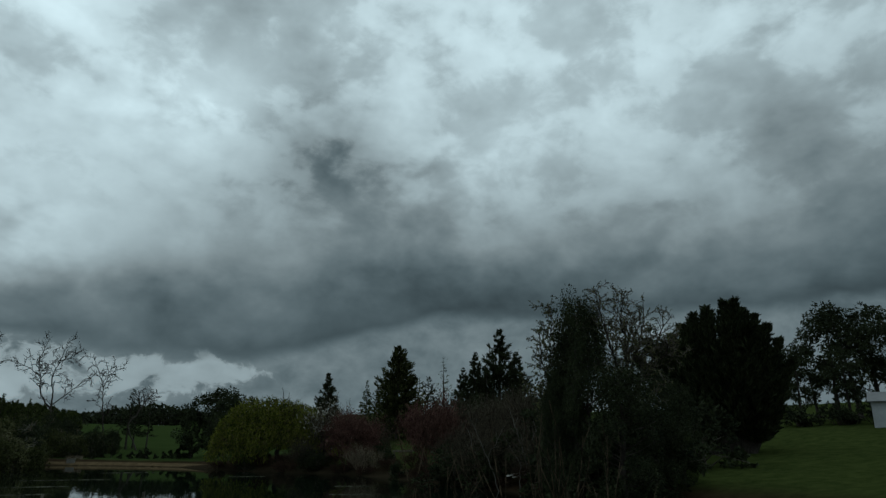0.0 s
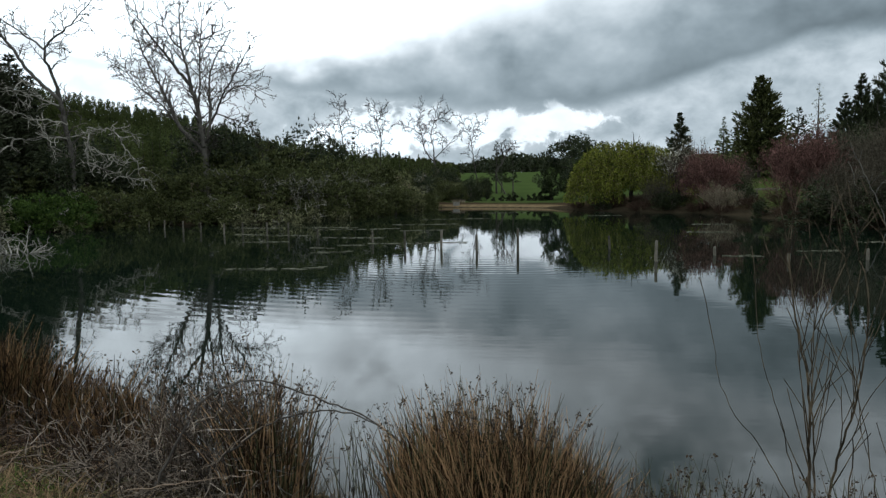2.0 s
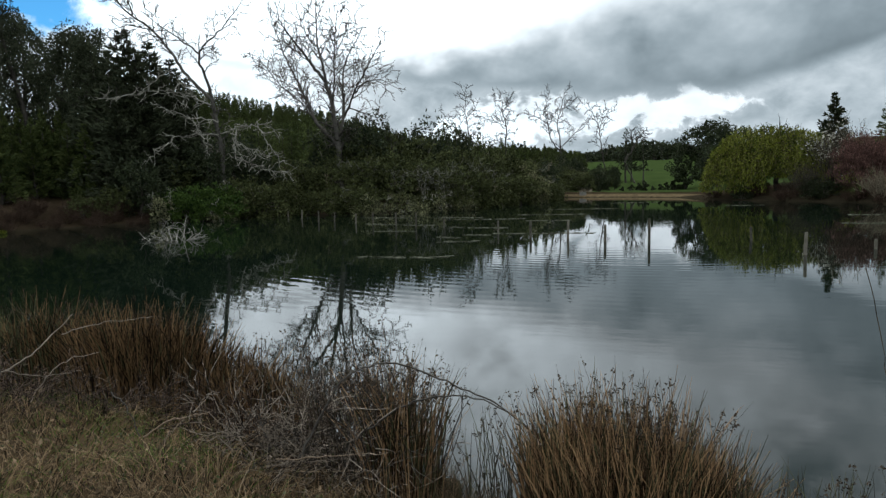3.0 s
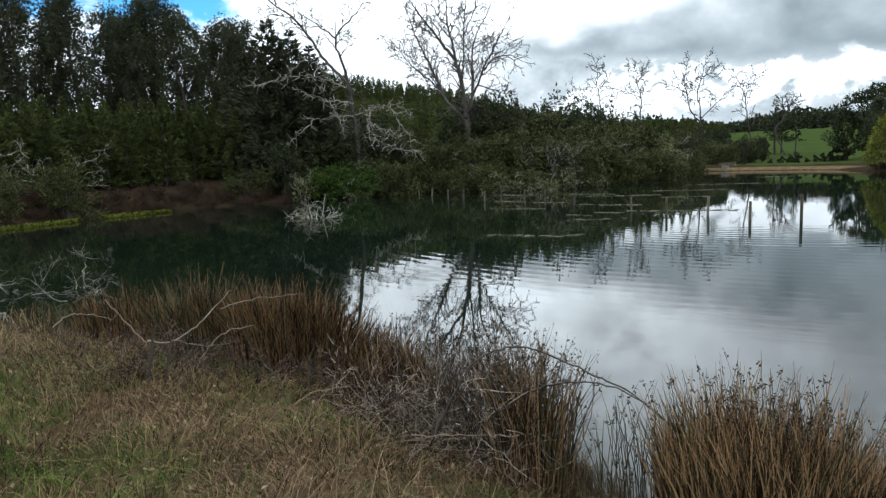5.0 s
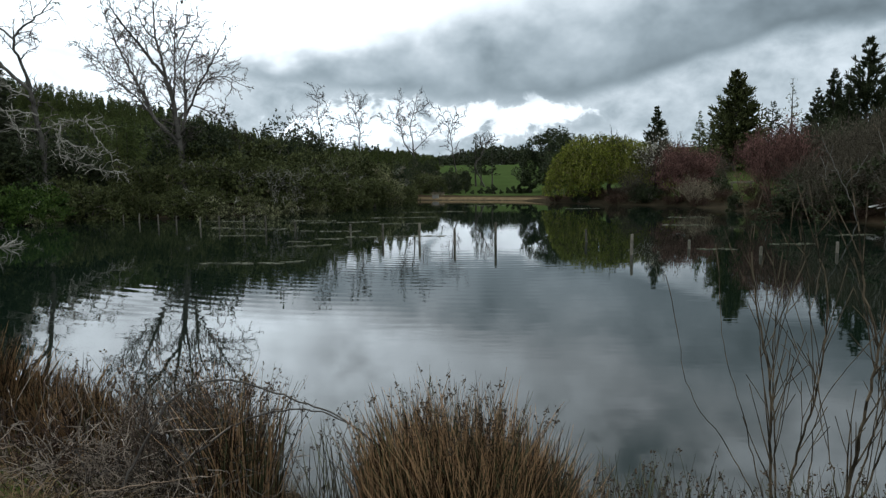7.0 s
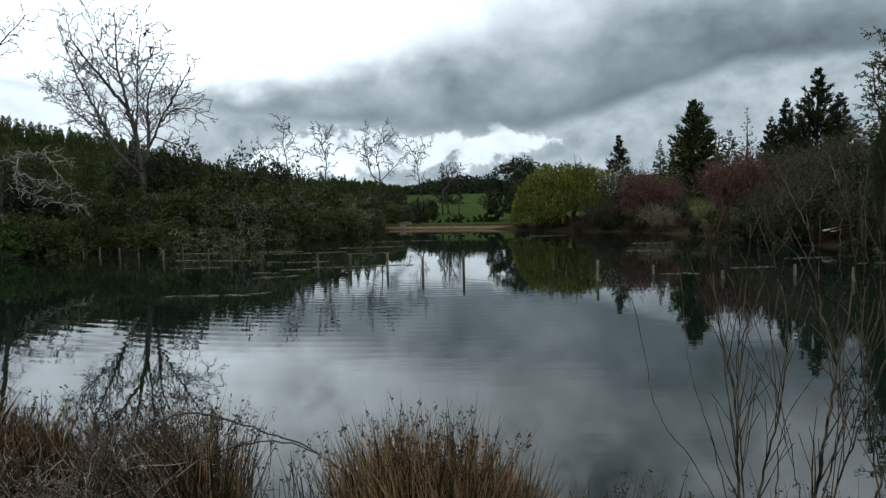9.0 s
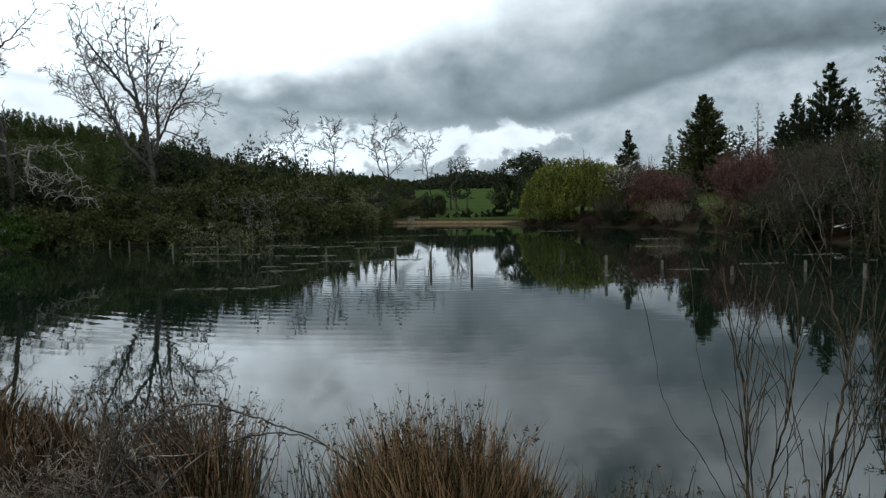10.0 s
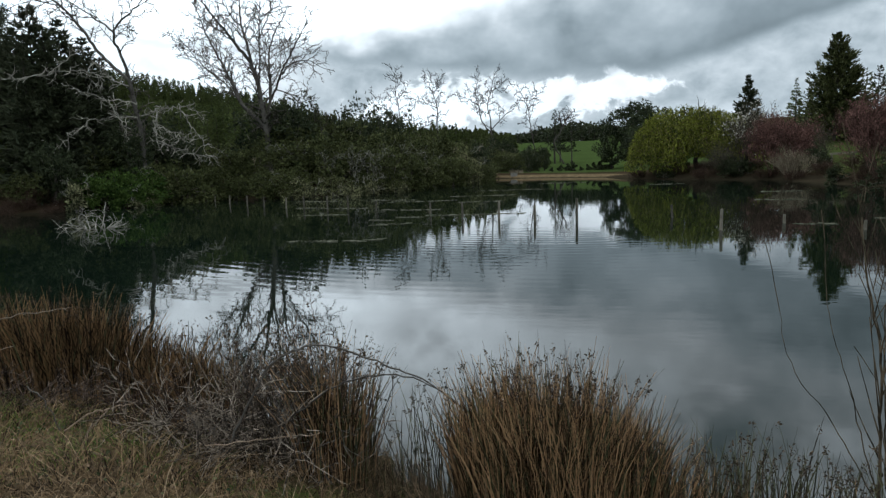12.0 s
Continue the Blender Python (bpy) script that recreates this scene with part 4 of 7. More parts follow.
# bushes along the water, in three rows that climb the bank
bank_bushes = [
    shrub("evergreen_bush", 4.0, 3.4, 3.4, "dense dark-green evergreen bush at the water's edge", 80, LEAF_BUSH, 5200, 0.17, 0.09, 24, group="bushes along the bank"),
    shrub("evergreen_bush", 3.8, 3.4, 3.6, "dense dark-green evergreen bush at the water's edge", 81, LEAF_BUSH, 5000, 0.16, 0.08, 22, group="bushes along the bank", twiggy=1, twig_mat=TWIG_BEIGE),
    shrub("olive_bush", 3.8, 3.2, 3.1, "olive-green bush with pale lichened sprigs", 82, LEAF_OLIVE, 4400, 0.15, 0.075, 22, group="bushes along the bank", twiggy=2, twig_mat=TWIG_BEIGE),
    shrub("evergreen_bush", 3.4, 3.2, 4.2, "tall dark evergreen bush on the bank", 83, LEAF_DARK, 5200, 0.17, 0.08, 22, group="bushes along the bank"),
]
bank_line = [(-24.5, 36.5), (-22.0, 40.3), (-15.5, 41.0), (-11.0, 46.0), (-8.4, 54.0), (-6.3, 66.0)]
spots = []
for off, gap, lo, hi, kinds in [(0.2, 2.0, 0.55, 1.1, (0, 2, 1, 0)), (3.0, 2.5, 0.95, 1.4, (0, 3, 1, 0, 2)), (6.8, 2.8, 1.3, 1.7, (3, 0, 3, 1))]:
    for (ax, ay), (cx, cy) in zip(bank_line, bank_line[1:]):
        L = math.hypot(cx - ax, cy - ay)
        nx, ny = -(cy - ay) / L, (cx - ax) / L
        for s in np.arange(R1.uniform(0, gap), L, gap):
            spots.append((ax + (cx - ax) * s / L + nx * off + R1.uniform(-0.5, 0.5), ay + (cy - ay) * s / L + ny * off + R1.uniform(-0.4, 0.4), R1.uniform(lo, hi), R1.choice(kinds)))
for x, y, s, k in [(-24.0, 40.6, 1.0, 3), (-22.6, 42.6, 1.2, 0), (-25.5, 41.5, 1.3, 3), (-28.0, 35.0, 0.7, 0), (-27.5, 38.5, 1.2, 0)]:
    spots.append((x, y, s, k))
for i in range(16):
    spots.append((-6.8 - 0.35 * (i % 4) * 2.2, 67.0 + i * 1.5, (0.8, 1.0, 1.15, 1.2)[i % 4], (0, 1, 2, 3)[(i * 3) % 4]))
for x, y, s, k in spots:
    if k in first:
        again(bank_bushes[k], x, y, R1.uniform(0, 6.28), s, 0.15)
    else:
        first.add(k)
        put(bank_bushes[k], x, y, R1.uniform(0, 6.28), s, 0.15)

x, y = polar(-35.6, 42.6)
put(shrub("green_bush", 6.2, 3.8, 3.5, "bright-green leafy bush overhanging the water", 90, LEAF_BRIGHT, 9500, 0.17, 0.09, 15), x, y, 0.4, 0.95)
x, y = polar(-32.6, 43.8)
put(shrub("olive_bush", 3.4, 2.6, 3.0, "olive bush with pale dead sprigs by the water", 91, LEAF_OLIVE, 3600, 0.15, 0.08, 9, twiggy=6), x, y, 0.4, 1.0)
for az, dist, s, k in [(-39.6, 43.5, 1.0, 3), (-34.0, 46, 1.3, 3), (-41.5, 43.5, 0.7, 0), (-37, 46.5, 1.3, 0), (-31.0, 44.0, 1.2, 0), (-43.8, 42.5, 0.5, 1)]:
    x, y = polar(az, dist)
    again(bank_bushes[k], x, y, az, s, 0.15)
for i, (az, dist, tall, wide) in enumerate([(-21.8, 43.2, 2.3, 3.2), (-20.6, 43.0, 1.6, 2.0), (-7.0, 59.2, 3.6, 3.4), (-13.4, 46.4, 2.0, 2.0), (-17.4, 43.3, 1.8, 2.2), (-15.4, 44.0, 2.2, 1.6), (-33.6, 41.6, 2.2, 2.0), (-38.2, 41.8, 2.4, 1.6)]):
    x, y = polar(az, dist)
    put(shrub("lichened_bush", wide, wide * 0.8, tall, "pale grey-green bush grown over with lichen", 700 + i, LEAF_LICHEN, 2200, 0.15, 0.075, 16, group="lichened bushes", twiggy=5), x, y, 0.2 * i, 1.0, 0.1)
rng_l = np.random.default_rng(44)
LICHEN_TWIG = material("lichened_dead_twigs", (0.05, 0.048, 0.038), (0.20, 0.19, 0.155), 2.0, 0.9, island=True, vary=0.5)
for i, (az, dist, high_z, wide) in enumerate([(-16.6, 46.2, 3.4, 2.0), (-15.2, 46.6, 3.0, 2.2), (-21.9, 47.6, 4.0, 2.0), (-12.6, 49.0, 3.9, 1.6), (-18.9, 46.6, 3.0, 1.4), (-10.4, 54.0, 3.0, 2.0)]):
    x, y = polar(az, dist)
    ob = thing("dead_shrub", x, y, base_z(x, y) - 0.05, "dead shrub of crooked pale lichened branches", "shrub", "dead shrubs on the bank")
    ob.rotation_euler = (0, 0, -radians(az))
    for k in range(4):
        u = (k - 1.5) / 3 * wide
        top_z = high_z - base_z(x, y) + rng_l.uniform(-0.7, 0.1)
        part("limb", gnarled_limb(rng_l, [(0.05 * u, 0, 0), (0.3 * u, -0.4, top_z * 0.6), (0.7 * u, -1.0, top_z * 0.9), (u, -1.5, top_z)], 0.026, 0.015, 0.4, -0.02), LICHEN_TWIG, ob)
for az, dist, s, sd in [(-56, 37.6, 0.98, 92), (-60.8, 35.5, 0.85, 93)]:
    x, y = polar(az, dist)
    put(shrub("grey_green_bush", 3.8, 3.2, 4.0, "grey-green bush with lichened twigs on the bank", sd, LEAF_BUSH, 5200, 0.14, 0.065, 22, twiggy=12), x, y, 0.3, s, 0.1)
brush = [twig_shrub("brown_brush", 3.4, 1.5, "low brown dead brush along the bank", 95 + i, TWIG_DARK, 60, 3, 0.009, 0.02, (3, 3, 2), 34, 1.3, group="dead brush on the bank") for i in range(2)]
for i in range(26):
    az = -64 + i * 1.0
    dist = float(np.interp(az, [-64, -55, -48, -38], [34.5, 38.2, 40.6, 42.0])) + (i % 3) * 0.9
    x, y = polar(az, dist)
    (put if i < 2 else again)(brush[i % 2], x, y, i * 0.9, 0.6 + 0.15 * (i % 3))

# a reddish earth patch on the bank, filled in with added rust-coloured twigs
RUST_BRUSH = material("rusty_earth_twigs", (0.05, 0.022, 0.012), (0.20, 0.085, 0.045), 1.5, 0.9, island=True, vary=0.5)
for i, (az, dist) in enumerate([(-29.9, 40.6), (-29.0, 40.9)]):
    x, y = polar(az, dist)
    put(twig_shrub("dead_bracken", 2.2, 1.3, "rust-red twigs in place of a reddish earth patch on the bank", 98 + i, RUST_BRUSH, 60, 3, 0.014, 0.02, (3, 3, 2), 40, 1.2, group="dead bracken"), x, y, i, 0.9)

# the bare trees on the left
BIG_LIMBS = [
    (0.24, 0.14, [(0.1, -0.3), (0.05, 3.6), (-0.15, 5.0), (-0.3, 6.6), (-0.7, 8.2)]),
    (0.13, 0.03, [(-0.7, 8.2), (-1.3, 9.0), (-2.2, 10.3), (-3.0, 11.4), (-3.9, 12.9), (-4.2, 14.3)]),
    (0.11, 0.03, [(-0.7, 8.2), (-1.0, 9.9), (-1.25, 11.4), (-1.2, 14.4)]),
    (0.08, 0.02, [(-0.35, 6.9), (-0.1, 8.1), (-0.05, 9.6), (0.1, 11.2), (0.3, 12.9), (0.6, 13.8)]),
    (0.12, 0.03, [(0.1, 3.9), (0.5, 6.0), (0.5, 7.7), (0.6, 9.0), (1.1, 10.4), (1.8, 11.5)]),
    (0.09, 0.025, [(0.5, 5.6), (1.1, 6.8), (1.45, 7.7), (2.1, 8.8), (2.8, 10.0), (3.3, 10.8)]),
    (0.055, 0.018, [(1.35, 7.3), (2.1, 8.1), (3.3, 8.3), (4.3, 7.8)]),
    (0.15, 0.025, [(0.05, 3.6), (-1.6, 5.5), (-2.3, 7.3), (-2.8, 8.4), (-3.6, 10.2), (-4.1, 11.6), (-4.6, 13.4)]),
    (0.07, 0.02, [(-1.6, 5.5), (-2.5, 6.7), (-3.2, 7.3), (-4.2, 8.2), (-4.9, 9.2), (-5.5, 9.6)]),
    (0.06, 0.018, [(-1.2, 10.8), (-1.8, 11.4), (-2.4, 12.7), (-2.8, 14.4)]),
    (0.05, 0.02, [(-0.05, 9.6), (0.7, 11.2), (1.5, 12.6)]),
    (0.05, 0.015, [(0.9, 6.3), (1.8, 6.0), (3.0, 5.6)])]
fan_tree("big_bare_tree", -23.9, 50.0, "large leafless many-stemmed tree behind the bushes", BIG_LIMBS, 7, bark=BARK_PALE, reach=2.1, gap=0.3, first=0.25)
leaning = fan_tree("leaning_bare_tree", -33.4, 45.0, "leafless leaning tree hung with pale lichened dead limbs", [
    (0.17, 0.12, [(0, -0.3), (0, 3.0), (-0.1, 5.0), (-0.4, 7.3)]),
    (0.10, 0.025, [(-0.4, 7.3), (-0.6, 8.3), (-1.0, 10.0), (0.2, 11.3), (1.3, 12.6)]),
    (0.06, 0.02, [(-1.0, 10.0), (-1.7, 10.6), (-2.7, 11.3), (-3.6, 12.0)]),
    (0.11, 0.025, [(-0.4, 7.3), (-1.7, 8.6), (-2.9, 10.5), (-3.6, 11.3), (-5.1, 12.5), (-5.9, 13.8), (-6.3, 15.0)]),
    (0.05, 0.018, [(-4.6, 12.1), (-4.8, 13.3), (-4.4, 14.4)]),
    (0.04, 0.018, [(-3.6, 11.3), (-4.6, 11.5), (-5.6, 11.3)])], 12, bark=BARK_PALE, reach=1.6, gap=0.4)
rng_d = np.random.default_rng(36)
for line, r, spread in [
        ([(-0.4, 0, 7.0), (-2.5, -0.6, 7.7), (-4.2, -1.0, 7.6), (-5.4, -1.2, 7.2), (-6.4, -1.2, 7.1)], 0.055, 1.0),
        ([(-4.0, -0.9, 7.6), (-3.5, -1.0, 8.4), (-2.9, -1.0, 8.8)], 0.04, 0.5),
        ([(-1.2, 0, 8.0), (-2.2, -0.4, 8.2), (-2.5, -0.6, 7.6), (-2.2, -0.7, 7.1)], 0.045, 0.6),
        ([(-0.1, 0, 6.0), (-1.2, -0.6, 6.0), (-2.2, -1.0, 6.2), (-3.2, -1.2, 6.5)], 0.055, 0.9),
        ([(-1.6, -0.8, 6.1), (-1.2, -1.0, 5.2), (-0.9, -1.1, 4.4)], 0.045, 0.7),
        ([(-0.1, 0, 5.2), (-2.1, -0.8, 5.0), (-3.3, -1.2, 4.4), (-4.4, -1.4, 3.5), (-4.8, -1.5, 3.0)], 0.05, 0.7),
        ([(0, 0, 5.2), (1.2, -0.8, 5.6), (2.3, -1.3, 5.8), (3.4, -1.6, 5.4)], 0.05, 0.7),
        ([(1.0, -0.7, 5.5), (0.8, -1.0, 4.2), (1.4, -1.3, 3.3), (2.6, -1.6, 2.7), (4.0, -1.8, 2.5)], 0.055, 0.9),
        ([(2.3, -1.3, 5.7), (2.7, -1.5, 4.6), (3.3, -1.7, 3.7), (3.9, -1.8, 3.1)], 0.05, 0.8),
        ([(0.9, -1.0, 4.6), (1.8, -1.3, 4.0), (3.0, -1.6, 3.6)], 0.045, 0.9)]:
    part("dead_limb", gnarled_limb(rng_d, line, r * 0.75, r * 0.5, spread, 0.08), TWIG_PALE, leaning, "crooked dead limb grown over with pale lichen")
x, y = polar(-20.3, 52.0)
bare_tree("small_bare_tree", x, y, "small leafless tree with dense twigs above the bushes", 5.0, 3.6, 0.09, (0, 0), 2, 0.3, 36, 3, 4, 14, bend=0.16, thin=0.012)


# the snag lying in the water
rng_s = np.random.default_rng(33)
snag_segs, snag_tips = [], []
snag = thing("snag", -16.9, 22.2, -0.05, "pile of bleached bare branches half sunk in the pond", "branches")
for i in range(16):
    a = i * 0.4
    grow(rng_s, snag_segs, snag_tips, np.array([math.cos(a) * 0.5, math.sin(a) * 0.3, 0.0]), unit(np.array([math.cos(a), math.sin(a) * 0.6, rng_s.uniform(0.2, 1.1)])), 0.55, 0.03, 0,
         dict(SPEC, levels=2, kids=(3, 3), angle=45, bend=0.3, lift=-0.08, thin=0.008, shrink=0.7))
part("branch_mass", tubes(snag_segs, 4), TWIG_PALE, snag)

# ---------------------------------------------------------------- the far end: dam, field, trees
FAR_TREES = [
    (-12.6, 86, 9, [(0.11, 0.05, [(0, -0.3), (0, 3.6), (-0.15, 5.8), (-0.5, 8.0)]), (0.045, 0.02, [(-0.5, 8.0), (-0.4, 9.9), (-0.7, 10.8)]),
                    (0.06, 0.025, [(-0.1, 4.6), (-1.9, 6.2), (-3.0, 7.3)]), (0.05, 0.02, [(-0.4, 7.2), (0.7, 8.4), (1.0, 8.9)])]),
    (-9.5, 88, 8, [(0.11, 0.06, [(0, -0.3), (0, 3.6), (0.1, 6.3), (-0.4, 8.2)]), (0.05, 0.02, [(-0.4, 8.2), (-0.4, 9.6), (-1.0, 10.2)]), (0.05, 0.02, [(-0.4, 8.2), (0.6, 9.5)]),
                   (0.05, 0.02, [(0, 4.0), (-1.7, 4.8)]), (0.06, 0.025, [(0.1, 6.3), (-1.3, 7.0), (-2.4, 7.4)])]),
    (-4.8, 93, 13, [(0.16, 0.12, [(0, -0.3), (0, 2.0), (-0.1, 4.0)]), (0.10, 0.03, [(-0.1, 4.0), (-1.4, 5.8), (-1.8, 8.0), (-2.2, 9.8), (-1.8, 11.8)]),
                    (0.10, 0.03, [(-0.1, 4.0), (-0.2, 5.8), (-0.5, 7.8), (0, 9.8), (0.4, 11.6)]), (0.07, 0.03, [(0, 4.6), (1.2, 5.8), (2.8, 7.4)]),
                    (0.06, 0.025, [(-1.8, 8.0), (-3.8, 9.2), (-4.6, 9.4)]), (0.05, 0.025, [(0, 9.8), (1.2, 10.3), (1.7, 11.0)])]),
    (-1.2, 90, 7, [(0.11, 0.05, [(0, -0.3), (0, 1.9), (-0.5, 5.4), (-0.7, 7.3)]), (0.05, 0.025, [(-0.7, 7.3), (-1.3, 8.9), (-1.9, 10.2)]), (0.05, 0.025, [(-0.7, 7.3), (-0.2, 8.8), (0.5, 9.4)])])]
FAR_SPEC = dict(FAN, step=0.34, bend=0.16, lift=0.03, tip=0.026, levels=3, angle=(30, 75), chance=0.6, fuzz=3)
for i, (az, dist, seed, limbs) in enumerate(FAR_TREES):
    fan_tree("bare_tree", az, dist, "tall slender leafless tree beyond the pond", limbs, 101 + seed, 1.7, 0.42, 0.35, "bare trees beyond the pond", BARK, BARK, spec=FAR_SPEC)
crown_tree("bare_tree", 1.3, 92, "small leaning leafless tree beyond the pond", [[(0, 0, -0.3), (-1.4, 0, 3.0), (0, 0, 5.2)]], [(0.3, 6.4, 1.7, 1.1)], 105, 0.027, 0.4, 260, BARK, "bare trees beyond the pond", 0.25, 1, 2.8)
far_dark = [leafy_tree("dark_tree", 9.0, 7.0, "dark round-headed evergreen tree beside the field", 110 + i, LEAF_DARK, 0.12, 30, 150, 0.4, 0.2, 0.8, "", 0.12) for i in range(2)]
for i, (az, dist, top, flat) in enumerate([(6.8, 78, 4.25, 1.0), (8.6, 82, 3.8, 1.0), (5.2, 80, 2.6, 0.9), (7.6, 72, 2.6, 1.0), (-0.4, 82, 0.9, 0.8)]):
    x, y = polar(az, dist)
    s = (2.1 + dist * math.tan(radians(top)) - base_z(x, y)) / 9.0
    (put if i < 2 else again)(far_dark[i % 2], x, y, i * 1.1, s, 0.1, flat)
for i, (az, dist, top, k) in enumerate([(-4.4, 80, 1.4, 1), (-3.6, 84, 1.5, 2), (-2.9, 82, 1.0, 0), (-2.2, 86, 1.5, 2), (-1.6, 83, 1.2, 3), (-0.9, 88, 1.4, 1), (-4.9, 86, 2.0, 3), (-3.2, 90, 2.0, 3)]):
    x, y = polar(az, dist)
    again(bank_bushes[k], x, y, az * 3, (2.1 + dist * math.tan(radians(top)) - base_z(x, y)) / 3.6, 0.1)
heap_x, heap_y = polar(-2.8, 77.0)
put(twig_shrub("brush_heap", 4.6, 1.0, "heap of pale dry brush by the dam", 128, TWIG_BEIGE, 70, 2, 0.012, 0.022, (3, 3), 50, 1.6), heap_x, heap_y, 0.0, 0.9)
slim = conifer("slim_conifer", 7, 2.0, "slim dark conifer by the field", 125, 22, 7, 0.4, 0.14, 0.25, 0.1, 0.6, 0.1, LEAF_DARK, 7, "slim conifers by the field", 0.35)
for i, (az, dist, top) in enumerate([(0.5, 93, 4.1), (0.95, 95, 3.4), (1.9, 94, 3.3)]):
    x, y = polar(az, dist)
    (put if i == 0 else again)(slim, x, y, i * 2.0, (2.1 + dist * math.tan(radians(top)) - base_z(x, y)) / 7.0)
row = shrub("small_bush", 1.3, 1.2, 1.3, "small dark bush in a row along the field's edge", 120, LEAF_DARK, 500, 0.2, 0.11, 4, 8, group="row of bushes by the field")
for i, az in enumerate([0.2, 0.9, 1.5, 2.0, 2.7, 3.3, 3.8, 4.3, 4.7, -1.7, -2.6, 5.1]):
    x, y = polar(az, 79 + (i % 3))
    (put if i == 0 else again)(row, x, y, i * 0.7, 0.55 + 0.16 * (i % 4))


def far_woods():
    """The wooded skyline beyond the field, one sheet of many small crowns."""
    rng = np.random.default_rng(130)
    pts, axes, segs = [], [], []
    for az in np.arange(-9, 16, 0.16):
        for k in range(3):
            a = az + rng.uniform(-0.1, 0.1)
            dist = 188 + k * 7 + rng.uniform(-3, 3)
            x, y = polar(a, dist)
            z = base_z(x, y)
            top = 2.1 + dist * math.tan(radians(2.25 + 0.45 * math.sin(a * 0.55 + 0.4) - 1.2 * float(np.interp(a, [8.5, 10.0, 14.0, 15.5], [0, 1, 1, 0])) + rng.normal() * 0.17)) - k * 0.3
            h = max(2.0, top - z)
            segs.append((x, y, z - 0.2, x, y, z + h * 0.9, 0.14, 0.03))
            n = 46
            t = rng.uniform(0.08, 1.0, n)
            o = rng.normal(size=(n, 3)) * (0.24 * h * (1.05 - t) + 0.15)[:, None]
            o[:, 2] = 0
            pts.append(np.array([x, y, z]) + o + np.stack([0 * t, 0 * t, t * h], 1))
            axes.append(unit(o + np.array([0, 0, 0.4])))
    ob = thing("far_woods", 0, 0, 0, "wooded skyline of dark trees beyond the field", "trees", kind="stuff")
    part("trunk_mass", tubes(segs, 4), BARK, ob)
    part("crown_mass", leaves(rng, np.concatenate(pts), 0.9, 0.55, np.concatenate(axes)), LEAF_DARK, ob)


far_woods()

# ---------------------------------------------------------------- the right bank
rng_w = np.random.default_rng(140)
wx, wy = polar(11.9, 60.5)
willow = thing("willow", wx, wy, base_z(wx, wy) - 0.1, "round yellow-green weeping willow in new leaf", "tree")
wsegs, wtips = [], []
grow(rng_w, wsegs, wtips, np.array([0, 0, 0.0]), np.array([0.05, 0, 1.0]), 2.4, 0.24, 0, dict(SPEC, levels=3, kids=(6, 5, 4), angle=48, shrink=0.8, thin=0.03, bend=0.15))
part("trunk", tubes(wsegs, 5), BARK, willow, smooth=True)
wp, wa, wstr = [], [], []
DOMES = [(-1.7, 3.2, 5.2), (0.8, 3.4, 4.85), (3.1, 2.3, 3.9), (-3.4, 1.9, 4.3), (-0.4, 2.8, 5.1), (1.8, 2.6, 4.6)]
for i in range(2000):
    cx, cr, ch = DOMES[i % len(DOMES)]
    a, k = rng_w.uniform(0, 2 * math.pi), math.sqrt(rng_w.uniform(0.0, 1))
    bx, by = cx + math.cos(a) * cr * k, math.sin(a) * cr * k
    top = ch * math.sqrt(1 - 0.8 * k * k) + rng_w.normal() * 0.14
    drop = min(top - 0.15, rng_w.uniform(0.7, 1.6) + rng_w.uniform(0.6, 2.6) * k * k)
    if -1.2 < bx < 1.8:
        drop = min(drop, max(0.4, top - rng_w.uniform(1.0, 1.5)))
    n = int(drop / 0.12) + 2
    t = np.linspace(0, 1, n)
    out = 0.5 * np.sin(t * 1.6) * (0.4 + k)
    line = np.stack([bx + np.cos(a) * out, by + np.sin(a) * out * 0.9, top + 0.12 * np.sin(t * 3.1) - (t ** 1.3) * drop], 1) + rng_w.normal(size=(n, 3)) * 0.05
    wp.append(line)
    wa.append(np.stack([np.cos(a) * 0.7 * (1 - t), np.sin(a) * 0.7 * (1 - t), 0.7 - 1.8 * np.minimum(1, t * 2)], 1))
    wstr += [(*line[j], *line[j + 1], 0.008, 0.006) for j in range(0, n - 1, 2)]
part("strand_mass", tubes(wstr, 3), TWIG_BROWN, willow)
part("foliage", leaves(rng_w, np.concatenate(wp), 0.27, 0.085, np.concatenate(wa), 0.05, 1.3), LEAF_WILLOW, willow)


def stand(ob, az, dist, top, tall, turn=0.0, flat=1.0):
    x, y = polar(az, dist)
    return put(ob, x, y, turn, (2.1 + dist * math.tan(radians(top)) - base_z(x, y)) / tall, 0.1, flat)


stand(conifer("spruce", 8, 4.6, "dark pointed spruce on the lawn", 150, 28, 10, 0.5, 0.14, 0.04, -0.25, 1.0, 0.05, LEAF_DARK, 28, ragged=0.25), 15.5, 74, 5.95, 8)
stand(conifer("spruce", 8, 3.6, "small grey-green spruce behind the bushes", 151, 26, 10, 0.4, 0.12, 0.05, 0.2, 1.15, 0.0, LEAF_PINE, 8, ragged=0.15), 18.8, 80, 5.4, 8)
stand(conifer("cypress_tree", 11, 6.4, "large dense dark-green conifer with a ragged top", 152, 44, 15, 0.5, 0.18, 0.04, -0.1, 0.6, 0.3, LEAF_BUSH, 32, ragged=0.34), 21.4, 72, 8.3, 11, 0.5, 1.0)
stand(conifer("slender_conifer", 9, 2.4, "thin pale-green open conifer", 153, 20, 6, 0.4, 0.09, 0.1, 0.1, 0.8, 0.0, LEAF_OLIVE, 6), 25.3, 76, 7.5, 9)
